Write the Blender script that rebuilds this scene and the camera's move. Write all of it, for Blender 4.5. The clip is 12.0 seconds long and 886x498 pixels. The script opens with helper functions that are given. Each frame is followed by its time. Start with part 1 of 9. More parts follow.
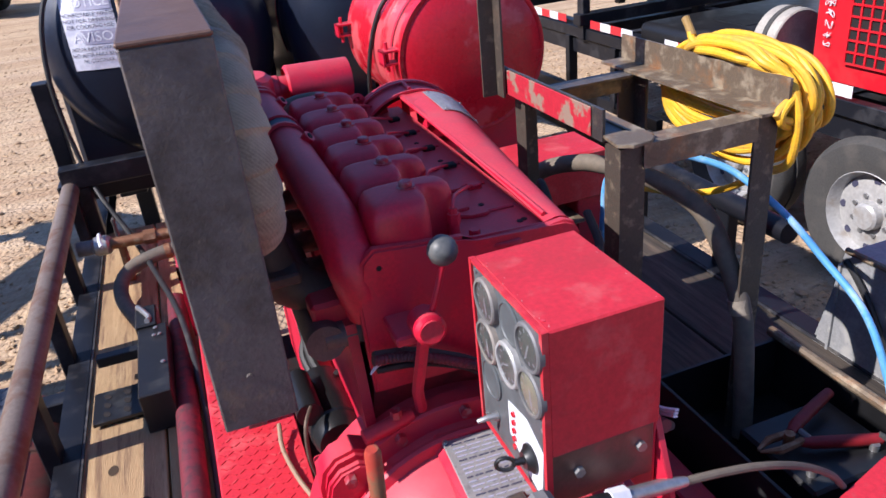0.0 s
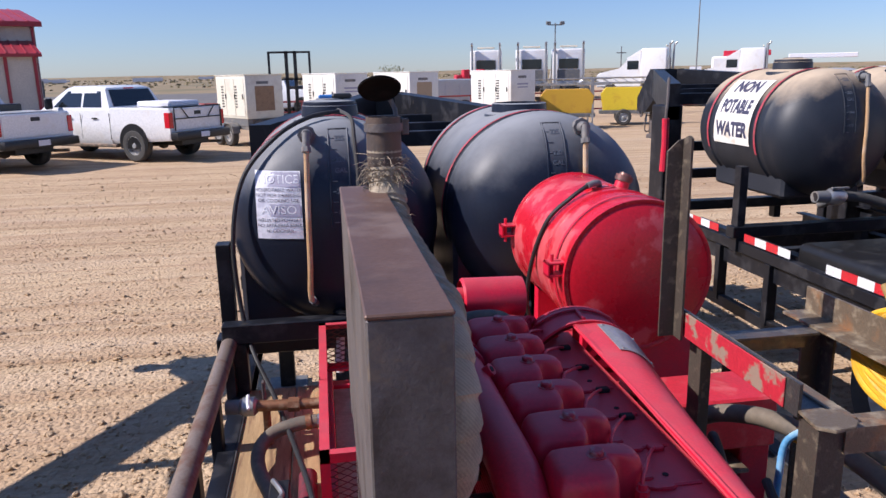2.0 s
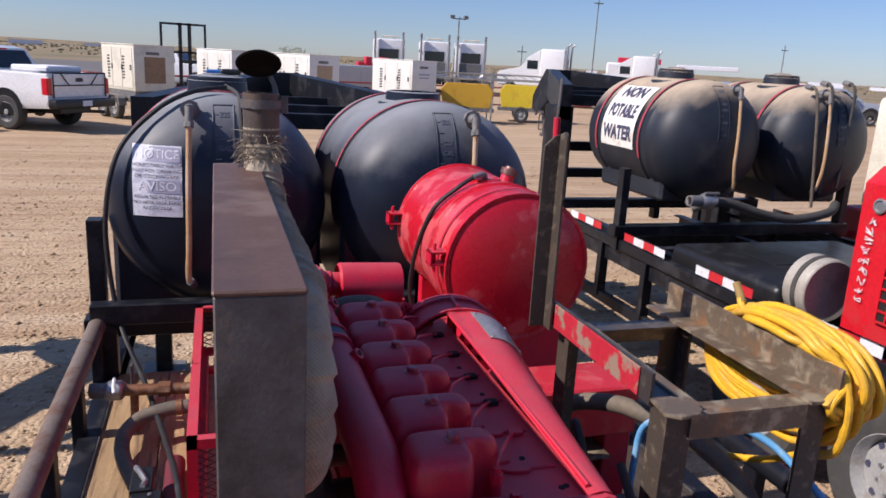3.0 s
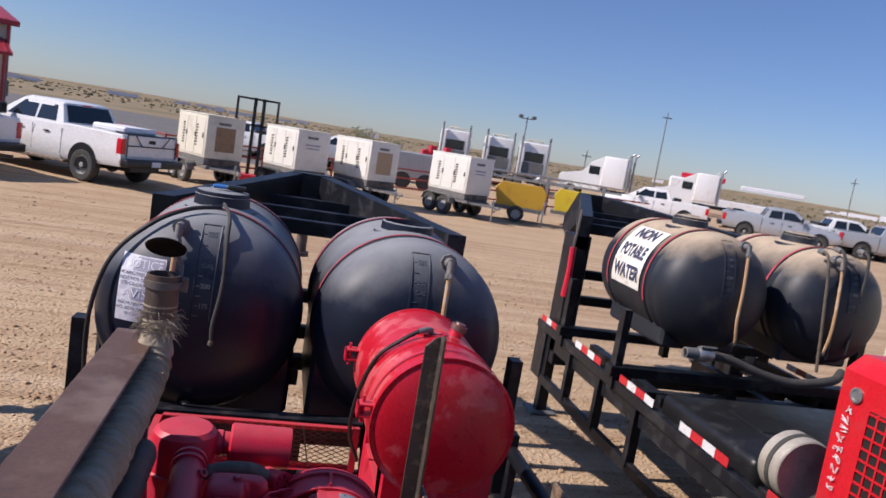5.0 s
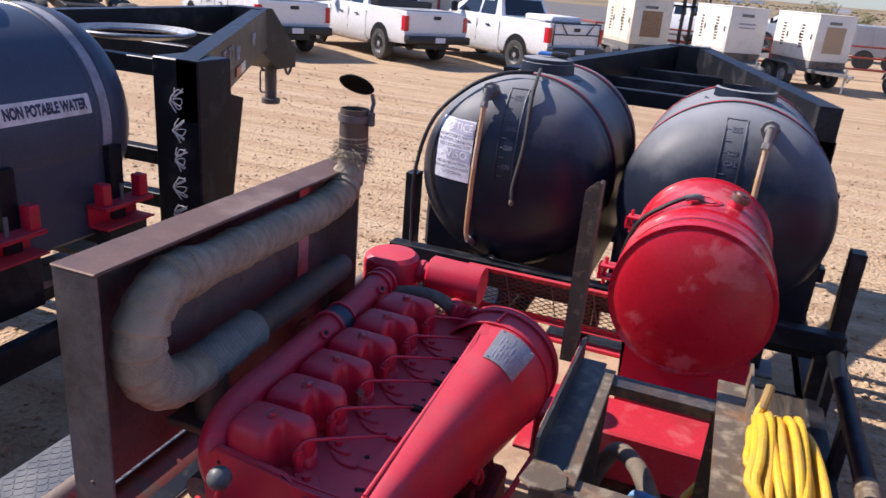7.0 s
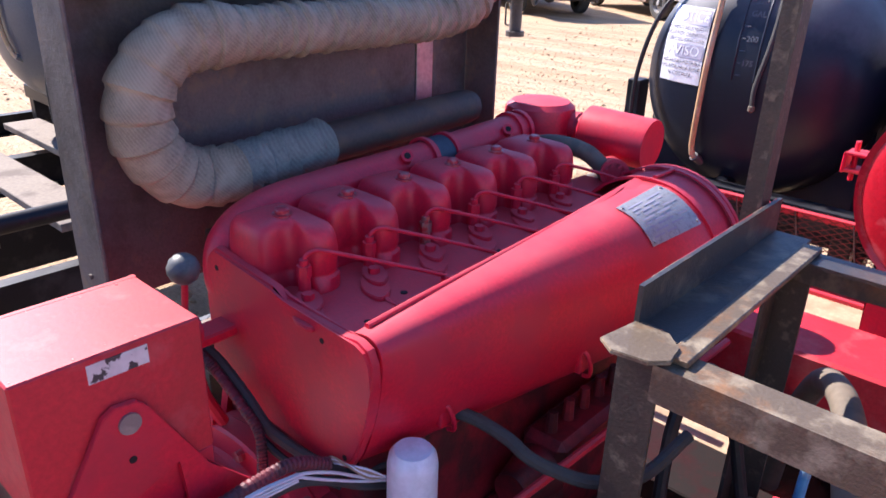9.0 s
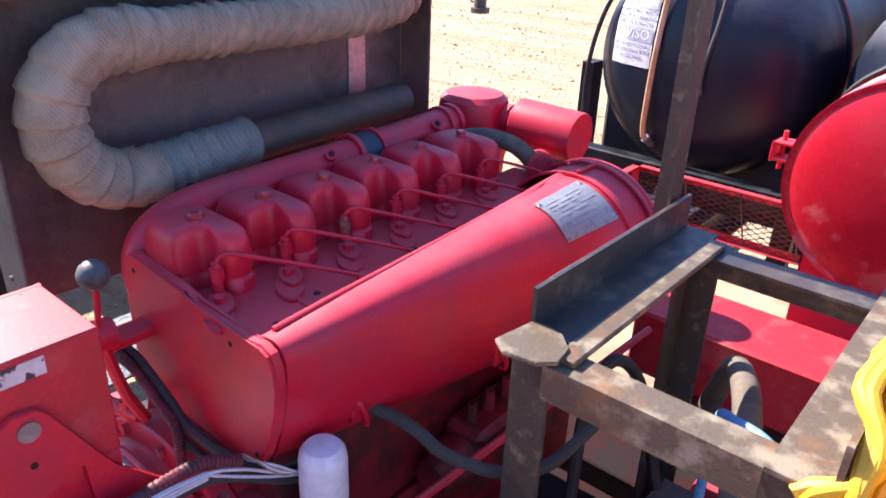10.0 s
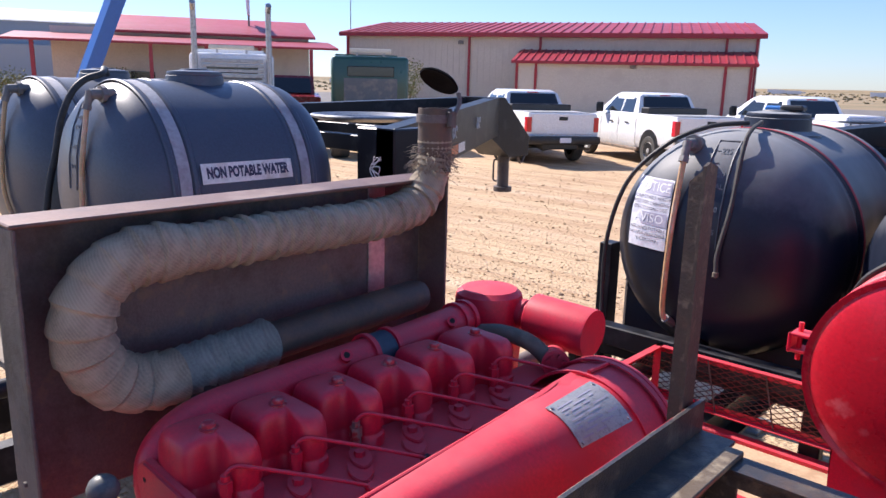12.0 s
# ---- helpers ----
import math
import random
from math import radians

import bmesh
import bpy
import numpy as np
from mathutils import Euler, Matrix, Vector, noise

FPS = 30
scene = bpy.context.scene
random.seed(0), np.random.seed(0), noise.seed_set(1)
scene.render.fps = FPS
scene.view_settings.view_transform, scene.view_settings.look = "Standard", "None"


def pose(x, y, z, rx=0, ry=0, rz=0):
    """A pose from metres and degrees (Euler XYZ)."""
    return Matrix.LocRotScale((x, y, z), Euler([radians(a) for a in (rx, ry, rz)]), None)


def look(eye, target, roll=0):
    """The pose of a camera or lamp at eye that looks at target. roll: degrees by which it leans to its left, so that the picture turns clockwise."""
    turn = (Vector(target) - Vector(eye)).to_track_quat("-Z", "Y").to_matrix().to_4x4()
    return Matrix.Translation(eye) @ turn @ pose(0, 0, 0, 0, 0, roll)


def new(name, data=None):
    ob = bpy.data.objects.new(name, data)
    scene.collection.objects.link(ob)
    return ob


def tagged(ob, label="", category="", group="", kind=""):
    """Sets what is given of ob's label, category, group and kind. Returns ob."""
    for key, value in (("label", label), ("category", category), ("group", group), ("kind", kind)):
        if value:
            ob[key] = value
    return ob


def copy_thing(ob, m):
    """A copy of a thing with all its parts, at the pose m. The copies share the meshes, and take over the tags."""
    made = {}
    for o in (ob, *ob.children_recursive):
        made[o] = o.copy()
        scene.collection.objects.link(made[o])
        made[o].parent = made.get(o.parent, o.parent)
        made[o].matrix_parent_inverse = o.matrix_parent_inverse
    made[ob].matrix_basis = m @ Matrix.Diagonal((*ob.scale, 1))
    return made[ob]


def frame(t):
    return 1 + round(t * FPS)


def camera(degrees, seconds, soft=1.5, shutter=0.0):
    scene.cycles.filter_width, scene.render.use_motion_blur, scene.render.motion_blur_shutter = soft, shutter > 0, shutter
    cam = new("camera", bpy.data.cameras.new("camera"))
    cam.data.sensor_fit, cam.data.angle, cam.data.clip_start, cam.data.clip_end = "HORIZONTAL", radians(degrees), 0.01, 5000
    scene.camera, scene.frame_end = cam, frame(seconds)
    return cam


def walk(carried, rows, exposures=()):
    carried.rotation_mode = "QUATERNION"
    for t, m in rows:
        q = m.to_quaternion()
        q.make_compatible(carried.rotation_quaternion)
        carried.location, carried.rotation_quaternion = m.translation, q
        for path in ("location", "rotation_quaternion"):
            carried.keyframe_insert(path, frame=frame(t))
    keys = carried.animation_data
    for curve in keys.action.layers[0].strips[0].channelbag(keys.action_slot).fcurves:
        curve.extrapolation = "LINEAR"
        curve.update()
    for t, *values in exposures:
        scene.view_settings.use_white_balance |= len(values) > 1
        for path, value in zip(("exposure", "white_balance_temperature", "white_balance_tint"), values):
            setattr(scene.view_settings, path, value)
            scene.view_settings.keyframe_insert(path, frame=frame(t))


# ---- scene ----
cam = camera(61.8, 12.0, shutter=0.3)

PATH = [
    (0, (-0.001, -0.137, 1.965), (0.55, 1.561, 1.064), -6.0),
    (0.5, (-0.011, -0.204, 1.969), (0.474, 1.508, 1.056), -4.3),
    (1, (0.005, -0.2, 1.972), (0.47, 1.555, 1.134), -3.5),
    (1.5, (-0.049, -0.113, 2.059), (0.318, 1.755, 1.444), -3.2),
    (2, (-0.082, -0.068, 2.081), (0.226, 1.853, 1.616), -1.1),
    (2.5, (-0.058, -0.085, 2.084), (0.357, 1.813, 1.61), 0.7),
    (2.7, (-0.037, -0.085, 2.068), (0.47, 1.778, 1.547), 1.1),
    (4.3, (-0.112, 0.031, 2.194), (0.618, 1.884, 2.009), 7.5),
    (4.5, (-0.03, -0.007, 2.233), (0.611, 1.88, 2.056), 9.4),
    (5, (0.265, -0.216, 2.361), (0.698, 1.717, 2.085), 9.4),
    (5.5, (0.45, -0.192, 2.378), (0.684, 1.75, 1.962), 7.0),
    (6, (0.645, -0.209, 2.371), (0.546, 1.701, 1.787), 6.8),
    (6.5, (0.841, -0.217, 2.348), (0.434, 1.622, 1.674), 5.7),
    (7, (0.849, -0.152, 2.312), (0.215, 1.613, 1.616), 5.0),
    (7.5, (0.852, -0.066, 2.141), (0.117, 1.694, 1.54), 4.7),
    (7.7, (0.899, -0.014, 2.066), (0.043, 1.714, 1.537), 6.2),
    (9.3, (1.009, 0.266, 1.934), (-0.209, 1.597, 1.072), 0.5),
    (9.5, (1.033, 0.279, 1.952), (-0.147, 1.619, 1.052), 0.9),
    (10, (1.058, 0.284, 1.982), (-0.094, 1.677, 1.128), 2.2),
    (10.5, (1.063, 0.28, 2.026), (-0.138, 1.725, 1.342), 2.1),
    (11, (1.069, 0.276, 2.049), (-0.172, 1.746, 1.5), 1.4),
    (11.5, (1.075, 0.283, 2.054), (-0.201, 1.75, 1.586), 1.2),
    (12, (1.078, 0.294, 2.05), (-0.233, 1.739, 1.61), 1.4),
]
EXPOSURE = [(0, 0.84, 5950, 17), (2.5, 0.49, 6200, 18), (4.5, 0.24, 6400, 18), (6.5, 0.72, 6400, 18), (7.7, 0.94, 6300, 18), (9.5, 1.74, 6200, 20), (10.0, 1.80, 6350, 18), (10.5, 1.78, 6400, 17), (11.0, 1.46, 6450, 17), (12, 1.16, 6400, 17)]
walk(cam, [(t, look(e, g, k)) for t, e, g, k in PATH],
     EXPOSURE)

# ---- light ----
SUN_TO = Vector((-1.15, -0.03, 1.0)).normalized()
world = bpy.data.worlds.new("world")
scene.world = world
world.use_nodes = True
sky_tex = world.node_tree.nodes.new("ShaderNodeTexSky")
sky_tex.sky_type, sky_tex.sun_disc = "NISHITA", False
sky_tex.sun_elevation = math.asin(SUN_TO.z)
sky_tex.sun_rotation = math.atan2(SUN_TO.x, SUN_TO.y) % (2 * math.pi)
sky_tex.air_density, sky_tex.dust_density, sky_tex.ozone_density = 1.0, 0.1, 3.0
sky_hue = world.node_tree.nodes.new("ShaderNodeMix")
sky_hue.data_type, sky_hue.blend_type = "RGBA", "MULTIPLY"
sky_hue.inputs[0].default_value = 1.0
sky_co, sky_sep = world.node_tree.nodes.new("ShaderNodeTexCoord"), world.node_tree.nodes.new("ShaderNodeSeparateXYZ")
sky_up, sky_tint = world.node_tree.nodes.new("ShaderNodeMapRange"), world.node_tree.nodes.new("ShaderNodeMix")
sky_tint.data_type = "RGBA"
sky_tint.inputs[6].default_value, sky_tint.inputs[7].default_value = (0.57, 0.67, 0.90, 1), (0.97, 1.05, 1.20, 1)
sky_up.inputs["From Max"].default_value = 1.0
world.node_tree.links.new(sky_co.outputs["Generated"], sky_sep.inputs[0])
world.node_tree.links.new(sky_sep.outputs["Z"], sky_up.inputs["Value"])
world.node_tree.links.new(sky_up.outputs[0], sky_tint.inputs[0])
world.node_tree.links.new(sky_tint.outputs[2], sky_hue.inputs[7])
world.node_tree.links.new(sky_tex.outputs[0], sky_hue.inputs[6])
world.node_tree.links.new(sky_hue.outputs[2], world.node_tree.nodes["Background"].inputs[0])
world.node_tree.nodes["Background"].inputs[1].default_value = 0.086
sun_data = bpy.data.lights.new("sun", "SUN")
sun_data.energy, sun_data.angle, sun_data.color = 4.4, radians(0.53), (1.0, 0.93, 0.83)
sun = new("sun", sun_data)
sun.rotation_euler = SUN_TO.to_track_quat("Z", "Y").to_euler()


# ---- materials ----
def material(name, base, rough=0.6, metal=0.0, other=None, amount=0.5, scale=6.0, fine=60.0, bump=0.15, third=None,
             third_amount=0.3, third_scale=2.0, spec=0.5, stretch=(1, 1, 1), depth=0.002, coat=0.0, edge=0.12):
    """Base colour, a second colour in worn patches, a third in large stains, grain in gloss and relief."""
    m = bpy.data.materials.new(name)
    m.use_nodes = True
    n, l = m.node_tree.nodes, m.node_tree.links
    b = n["Principled BSDF"]
    b.inputs["Metallic"].default_value = metal
    b.inputs["Specular IOR Level"].default_value = spec
    b.inputs["Coat Weight"].default_value = coat
    co, mp = n.new("ShaderNodeTexCoord"), n.new("ShaderNodeMapping")
    mp.inputs["Scale"].default_value = stretch
    l.new(co.outputs["Object"], mp.inputs[0])
    info = n.new("ShaderNodeObjectInfo")
    shift = n.new("ShaderNodeVectorMath")
    shift.operation = "SCALE"
    shift.inputs[0].default_value = (7.3, 3.1, 5.7)
    l.new(info.outputs["Random"], shift.inputs["Scale"])
    add = n.new("ShaderNodeVectorMath")
    l.new(mp.outputs[0], add.inputs[0]), l.new(shift.outputs[0], add.inputs[1])

    def noise_at(s, detail=6.0, rough_=0.6):
        t = n.new("ShaderNodeTexNoise")
        t.inputs["Scale"].default_value, t.inputs["Detail"].default_value, t.inputs["Roughness"].default_value = s, detail, rough_
        l.new(add.outputs[0], t.inputs["Vector"])
        return t.outputs["Fac"]

    def ramp(src, lo, hi):
        r = n.new("ShaderNodeMapRange")
        r.inputs["From Min"].default_value, r.inputs["From Max"].default_value = lo, hi
        l.new(src, r.inputs["Value"])
        return r.outputs[0]

    def mix(fac, a, c):
        x = n.new("ShaderNodeMix")
        x.data_type = "RGBA"
        l.new(fac, x.inputs[0])
        for v, i in ((a, 6), (c, 7)):
            if isinstance(v, tuple):
                x.inputs[i].default_value = (*v, 1)
            else:
                l.new(v, x.inputs[i])
        return x.outputs[2]

    big, small = noise_at(scale), noise_at(fine, 3.0)
    col = mix(ramp(small, 0.3, 0.7), tuple(c * 0.86 for c in base), tuple(min(1, c * 1.12) for c in base))
    if other:
        lo = 0.62 - 0.3 * amount
        col = mix(ramp(big, lo, lo + edge), col, other)
    if third:
        lo = 0.66 - 0.35 * third_amount
        col = mix(ramp(noise_at(third_scale, 8.0, 0.7), lo, lo + 0.2), col, third)
    l.new(col, b.inputs["Base Color"])
    r = n.new("ShaderNodeMapRange")
    r.inputs["To Min"].default_value, r.inputs["To Max"].default_value = max(0.03, rough - 0.12), min(1, rough + 0.15)
    l.new(big, r.inputs["Value"])
    l.new(r.outputs[0], b.inputs["Roughness"])
    if bump:
        bp = n.new("ShaderNodeBump")
        bp.inputs["Strength"].default_value, bp.inputs["Distance"].default_value = bump, depth
        l.new(small, bp.inputs["Height"])
        l.new(bp.outputs[0], b.inputs["Normal"])
    return m


RED = material("red_paint", (0.60, 0.010, 0.038), 0.40, spec=0.55, other=(0.50, 0.018, 0.046), amount=0.45, scale=9, fine=180, bump=0.12, depth=0.001,
               third=(0.40, 0.02, 0.04), third_amount=0.24, third_scale=6)
RED_FADED = material("faded_red_paint", (0.52, 0.022, 0.035), 0.5, other=(0.56, 0.10, 0.10), amount=0.28, scale=16, fine=150, bump=0.15, depth=0.001,
                     third=(0.34, 0.03, 0.03), third_amount=0.3, third_scale=3, edge=0.2)
RED_DRUM = material("red_tank_paint", (0.52, 0.012, 0.026), 0.28, spec=0.4, other=(0.60, 0.09, 0.10), amount=0.36, scale=7, fine=120, bump=0.05, depth=0.001,
                    third=(0.42, 0.01, 0.02), third_amount=0.4, third_scale=3, edge=0.06)
RUST = material("rusty_steel", (0.122, 0.105, 0.100), 0.55, 0.15, other=(0.17, 0.13, 0.10), amount=0.25, scale=30, fine=180, bump=0.5,
                third=(0.055, 0.042, 0.035), third_amount=0.5, third_scale=7)
RUST_TOP = material("brown_weathered_plate", (0.15, 0.085, 0.062), 0.5, 0.3, other=(0.22, 0.15, 0.12), amount=0.35, scale=6, fine=150, bump=0.2,
                    third=(0.09, 0.055, 0.045), third_amount=0.4, third_scale=5)
BARE = material("bare_weathered_steel", (0.072, 0.068, 0.066), 0.36, 0.45, other=(0.24, 0.20, 0.15), amount=0.34, scale=17, fine=260, bump=0.5,
                third=(0.20, 0.125, 0.075), third_amount=0.3, third_scale=9, edge=0.18)
BLACK = material("black_trailer_paint", (0.009, 0.010, 0.014), 0.4, spec=0.3, other=(0.03, 0.03, 0.034), amount=0.35, scale=7, fine=120, bump=0.1,
                 third=(0.10, 0.085, 0.07), third_amount=0.12, third_scale=5)
POLY = material("dark_blue_polyethylene", (0.010, 0.014, 0.027), 0.36, other=(0.019, 0.025, 0.04), amount=0.4, scale=3, fine=90, bump=0.06, spec=0.35,
                third=(0.06, 0.062, 0.07), third_amount=0.1, third_scale=2.5, edge=0.3)
# paler POLY: sky sheen on the shaded flanks is put into the base colour
POLY_SKYLIT = material("skylit_blue_polyethylene", (0.057, 0.071, 0.100), 0.38, other=(0.078, 0.091, 0.12), amount=0.4, scale=3, fine=90, bump=0.06,
                      third=(0.10, 0.10, 0.11), third_amount=0.15, third_scale=2.5, edge=0.3)
POLY_DUSTY = material("dusty_tan_topped_polyethylene", (0.014, 0.018, 0.027), 0.5, other=(0.028, 0.031, 0.04), amount=0.5, scale=3, fine=90, bump=0.06,
                      third=(0.09, 0.078, 0.065), third_amount=0.2, third_scale=1.5, edge=0.3)
WRAP = material("exhaust_wrap", (0.295, 0.242, 0.172), 0.95, other=(0.37, 0.31, 0.225), amount=0.5, scale=12, fine=240, bump=0.7,
                third=(0.20, 0.155, 0.115), third_amount=0.3, third_scale=6)
WOOD = material("weathered_deck_timber", (0.36, 0.235, 0.118), 0.75, other=(0.20, 0.12, 0.065), amount=0.38, scale=5, fine=50, bump=0.7,
                stretch=(9, 0.7, 9), third=(0.54, 0.38, 0.20), third_amount=0.42, third_scale=3)
GROUND = material("caliche_gravel", (0.53, 0.382, 0.238), 0.95, other=(0.57, 0.42, 0.265), amount=0.5, scale=1.6, fine=45, bump=0.8, depth=0.02,
                  third=(0.43, 0.283, 0.177), third_amount=0.45, third_scale=0.25, spec=0.2, edge=0.3)
WHITE = material("white_vehicle_paint", (0.78, 0.78, 0.78), 0.25, other=(0.70, 0.68, 0.65), amount=0.3, scale=2, fine=30, bump=0.0, coat=0.4)
CREAM = material("cream_housing_paint", (0.72, 0.68, 0.56), 0.45, other=(0.62, 0.57, 0.46), amount=0.3, scale=2, fine=40, bump=0.03)
GENWHITE = material("white_housing_paint", (0.76, 0.74, 0.68), 0.45, other=(0.68, 0.65, 0.58), amount=0.3, scale=2, fine=40, bump=0.03)
TAN = material("tan_board", (0.42, 0.31, 0.2), 0.7, bump=0.1)
GREYM = material("grey_undercarriage", (0.16, 0.16, 0.16), 0.6, 0.2, other=(0.25, 0.22, 0.19), amount=0.4, bump=0.1)
GALV = material("galvanised_metal", (0.42, 0.42, 0.42), 0.42, 0.8, other=(0.3, 0.3, 0.3), amount=0.4, scale=14, fine=120, bump=0.1)
GLASS_DARK = material("dark_window_glass", (0.012, 0.016, 0.02), 0.06, bump=0.0, coat=0.5)
RUBBER = material("black_rubber", (0.05, 0.048, 0.045), 0.8, other=(0.10, 0.088, 0.075), amount=0.45, scale=9, fine=120, bump=0.2, edge=0.35)
RIM = material("painted_steel_rim", (0.40, 0.395, 0.385), 0.4, 0.2, other=(0.32, 0.29, 0.255), amount=0.25, scale=9, bump=0.05)
YELLOW = material("yellow_hose_rubber", (0.76, 0.42, 0.02), 0.5, other=(0.62, 0.35, 0.04), amount=0.4, scale=10, fine=100, bump=0.1,
                  third=(0.40, 0.22, 0.05), third_amount=0.38, third_scale=13)
YELLOWP = material("yellow_housing_paint", (0.75, 0.55, 0.03), 0.4, other=(0.65, 0.42, 0.03), amount=0.3, scale=3, bump=0.0)
ORANGEP = material("amber_housing_paint", (0.62, 0.36, 0.03), 0.45, other=(0.55, 0.30, 0.03), amount=0.3, scale=3, bump=0.0)
BLUE = material("blue_hose_rubber", (0.10, 0.33, 0.62), 0.5, other=(0.30, 0.48, 0.64), amount=0.35, scale=12, bump=0.1, third=(0.55, 0.56, 0.55), third_amount=0.2, third_scale=9)
GREYHOSE = material("grey_hose_rubber", (0.15, 0.12, 0.088), 0.75, other=(0.10, 0.085, 0.068), amount=0.4, scale=10, bump=0.15)
TUBE = material("stained_sight_tube", (0.50, 0.31, 0.16), 0.35, other=(0.58, 0.42, 0.28), amount=0.4, scale=8, bump=0.05)
PAPER = material("weathered_white_decal", (0.66, 0.66, 0.72), 0.6, other=(0.50, 0.50, 0.58), amount=0.3, scale=14, bump=0.05)
INK = material("dark_lettering", (0.05, 0.05, 0.09), 0.6, bump=0.0)
INKFADE = material("faded_lettering", (0.34, 0.33, 0.42), 0.6, bump=0.0)
PALE = material("pale_lettering", (0.70, 0.70, 0.74), 0.6, bump=0.0)
WALLM = material("beige_metal_siding", (0.55, 0.51, 0.44), 0.55, other=(0.50, 0.46, 0.40), amount=0.3, scale=1, fine=20, bump=0.0)
REDROOF = material("red_metal_roofing", (0.31, 0.022, 0.036), 0.45, other=(0.28, 0.035, 0.045), amount=0.3, scale=1, fine=20, bump=0.0)
GREYWALL = material("grey_metal_siding", (0.30, 0.33, 0.37), 0.55, bump=0.0)
REDLAMP = material("red_lamp_lens", (0.55, 0.01, 0.02), 0.15, bump=0.0, coat=0.4)
CHALK = material("white_chalk", (0.62, 0.62, 0.62), 0.9, bump=0.0)
SCRUB = material("dry_scrub", (0.27, 0.215, 0.125), 0.95, other=(0.20, 0.18, 0.09), amount=0.5, scale=3, fine=12, bump=0.3)
FAR = material("far_scrub_land", (0.26, 0.19, 0.105), 0.95, other=(0.17, 0.14, 0.07), amount=0.5, scale=0.05, fine=0.6, bump=0.0, third=(0.36, 0.27, 0.17), third_amount=0.3, third_scale=0.02)
ASPH = material("worn_asphalt", (0.13, 0.12, 0.115), 0.9, other=(0.17, 0.155, 0.14), amount=0.4, scale=0.5, fine=20, bump=0.1)
LEAF = material("dry_green_leaves", (0.13, 0.15, 0.055), 0.8, other=(0.19, 0.18, 0.08), amount=0.4, scale=6, bump=0.0)
DIAL = material("gauge_face", (0.20, 0.205, 0.19), 0.3, other=(0.30, 0.29, 0.25), amount=0.3, scale=30, bump=0.0, coat=0.6)
DIAL_PALE = material("yellowed_gauge_face", (0.52, 0.48, 0.34), 0.3, bump=0.0, coat=0.6)
PANEL = material("grey_gauge_panel", (0.085, 0.095, 0.10), 0.5, other=(0.13, 0.14, 0.14), amount=0.3, scale=12, bump=0.05)
LIME = material("lime_paint", (0.25, 0.55, 0.03), 0.5, bump=0.0)
STRAPGREY = material("pale_grey_strap_paint", (0.36, 0.36, 0.38), 0.5, other=(0.28, 0.27, 0.28), amount=0.4, scale=12, bump=0.05)
BLUECR = material("blue_crane_paint", (0.02, 0.12, 0.42), 0.35, bump=0.0)


WRAP_GREEN = material("grey_green_wrap", (0.20, 0.21, 0.185), 0.95, other=(0.27, 0.27, 0.235), amount=0.5, scale=12, fine=240, bump=0.7,
                      third=(0.11, 0.10, 0.09), third_amount=0.25, third_scale=6)
PIPE_DARK = material("dark_rusty_pipe", (0.085, 0.065, 0.055), 0.6, 0.3, other=(0.13, 0.085, 0.06), amount=0.5, scale=12, fine=140, bump=0.25)
CAPM = material("black_rain_cap", (0.007, 0.0065, 0.0065), 0.85, 0.0, spec=0.1, other=(0.014, 0.011, 0.010), amount=0.25, scale=20, bump=0.1)
BOLTM = material("worn_red_bolt", (0.42, 0.03, 0.05), 0.4, 0.2, other=(0.40, 0.16, 0.16), amount=0.5, scale=90, fine=300, bump=0.1)
# red darkened to paint the shade under the cowl along the lower flank
RED_SHADED = material("shaded_dark_red_casting", (0.20, 0.010, 0.018), 0.45, other=(0.06, 0.010, 0.012), amount=0.5, scale=11, fine=120, bump=0.3, third=(0.32, 0.02, 0.03), third_amount=0.3, third_scale=5)
MESHM = material("rusted_red_mesh", (0.14, 0.03, 0.03), 0.6, 0.2, other=(0.07, 0.035, 0.03), amount=0.5, scale=20, bump=0.0)
# near-black fill: paints the shade inside holes and vents; also seams and clips
DARK_FILL = material("dark_fill", (0.012, 0.008, 0.008), 0.8, bump=0.0)
INJ_WORN = material("worn_brass_nut", (0.40, 0.28, 0.24), 0.35, 0.7, other=(0.45, 0.05, 0.06), amount=0.6, scale=60, bump=0.0)
BLUEGREY = material("dark_blue_rubber", (0.03, 0.05, 0.075), 0.5, bump=0.05)
GREENHOSE = material("grey_green_hose", (0.10, 0.095, 0.075), 0.7, other=(0.16, 0.13, 0.10), amount=0.5, scale=20, bump=0.2)
PLATEM = material("worn_metal_plate", (0.42, 0.41, 0.40), 0.4, 0.5, other=(0.30, 0.28, 0.28), amount=0.3, scale=110, fine=400, bump=0.1, third=(0.55, 0.52, 0.48), third_amount=0.4, third_scale=20)
FILTERM = material("white_filter_paint", (0.70, 0.73, 0.80), 0.3, other=(0.66, 0.68, 0.73), amount=0.25, scale=6, bump=0.0, edge=0.3)
KNOB = material("grey_ball_plastic", (0.07, 0.075, 0.075), 0.45, other=(0.11, 0.11, 0.105), amount=0.4, scale=30, bump=0.05)
LEVERM = material("worn_red_lever", (0.42, 0.05, 0.03), 0.45, other=(0.22, 0.10, 0.05), amount=0.5, scale=22, bump=0.05)
DARKPAINT = material("black_enamel", (0.011, 0.011, 0.012), 0.38, other=(0.03, 0.03, 0.03), amount=0.2, scale=12, bump=0.05)
CONDUIT = material("dark_red_conduit", (0.15, 0.018, 0.03), 0.55, other=(0.07, 0.022, 0.03), amount=0.5, scale=30, fine=300, bump=0.4)
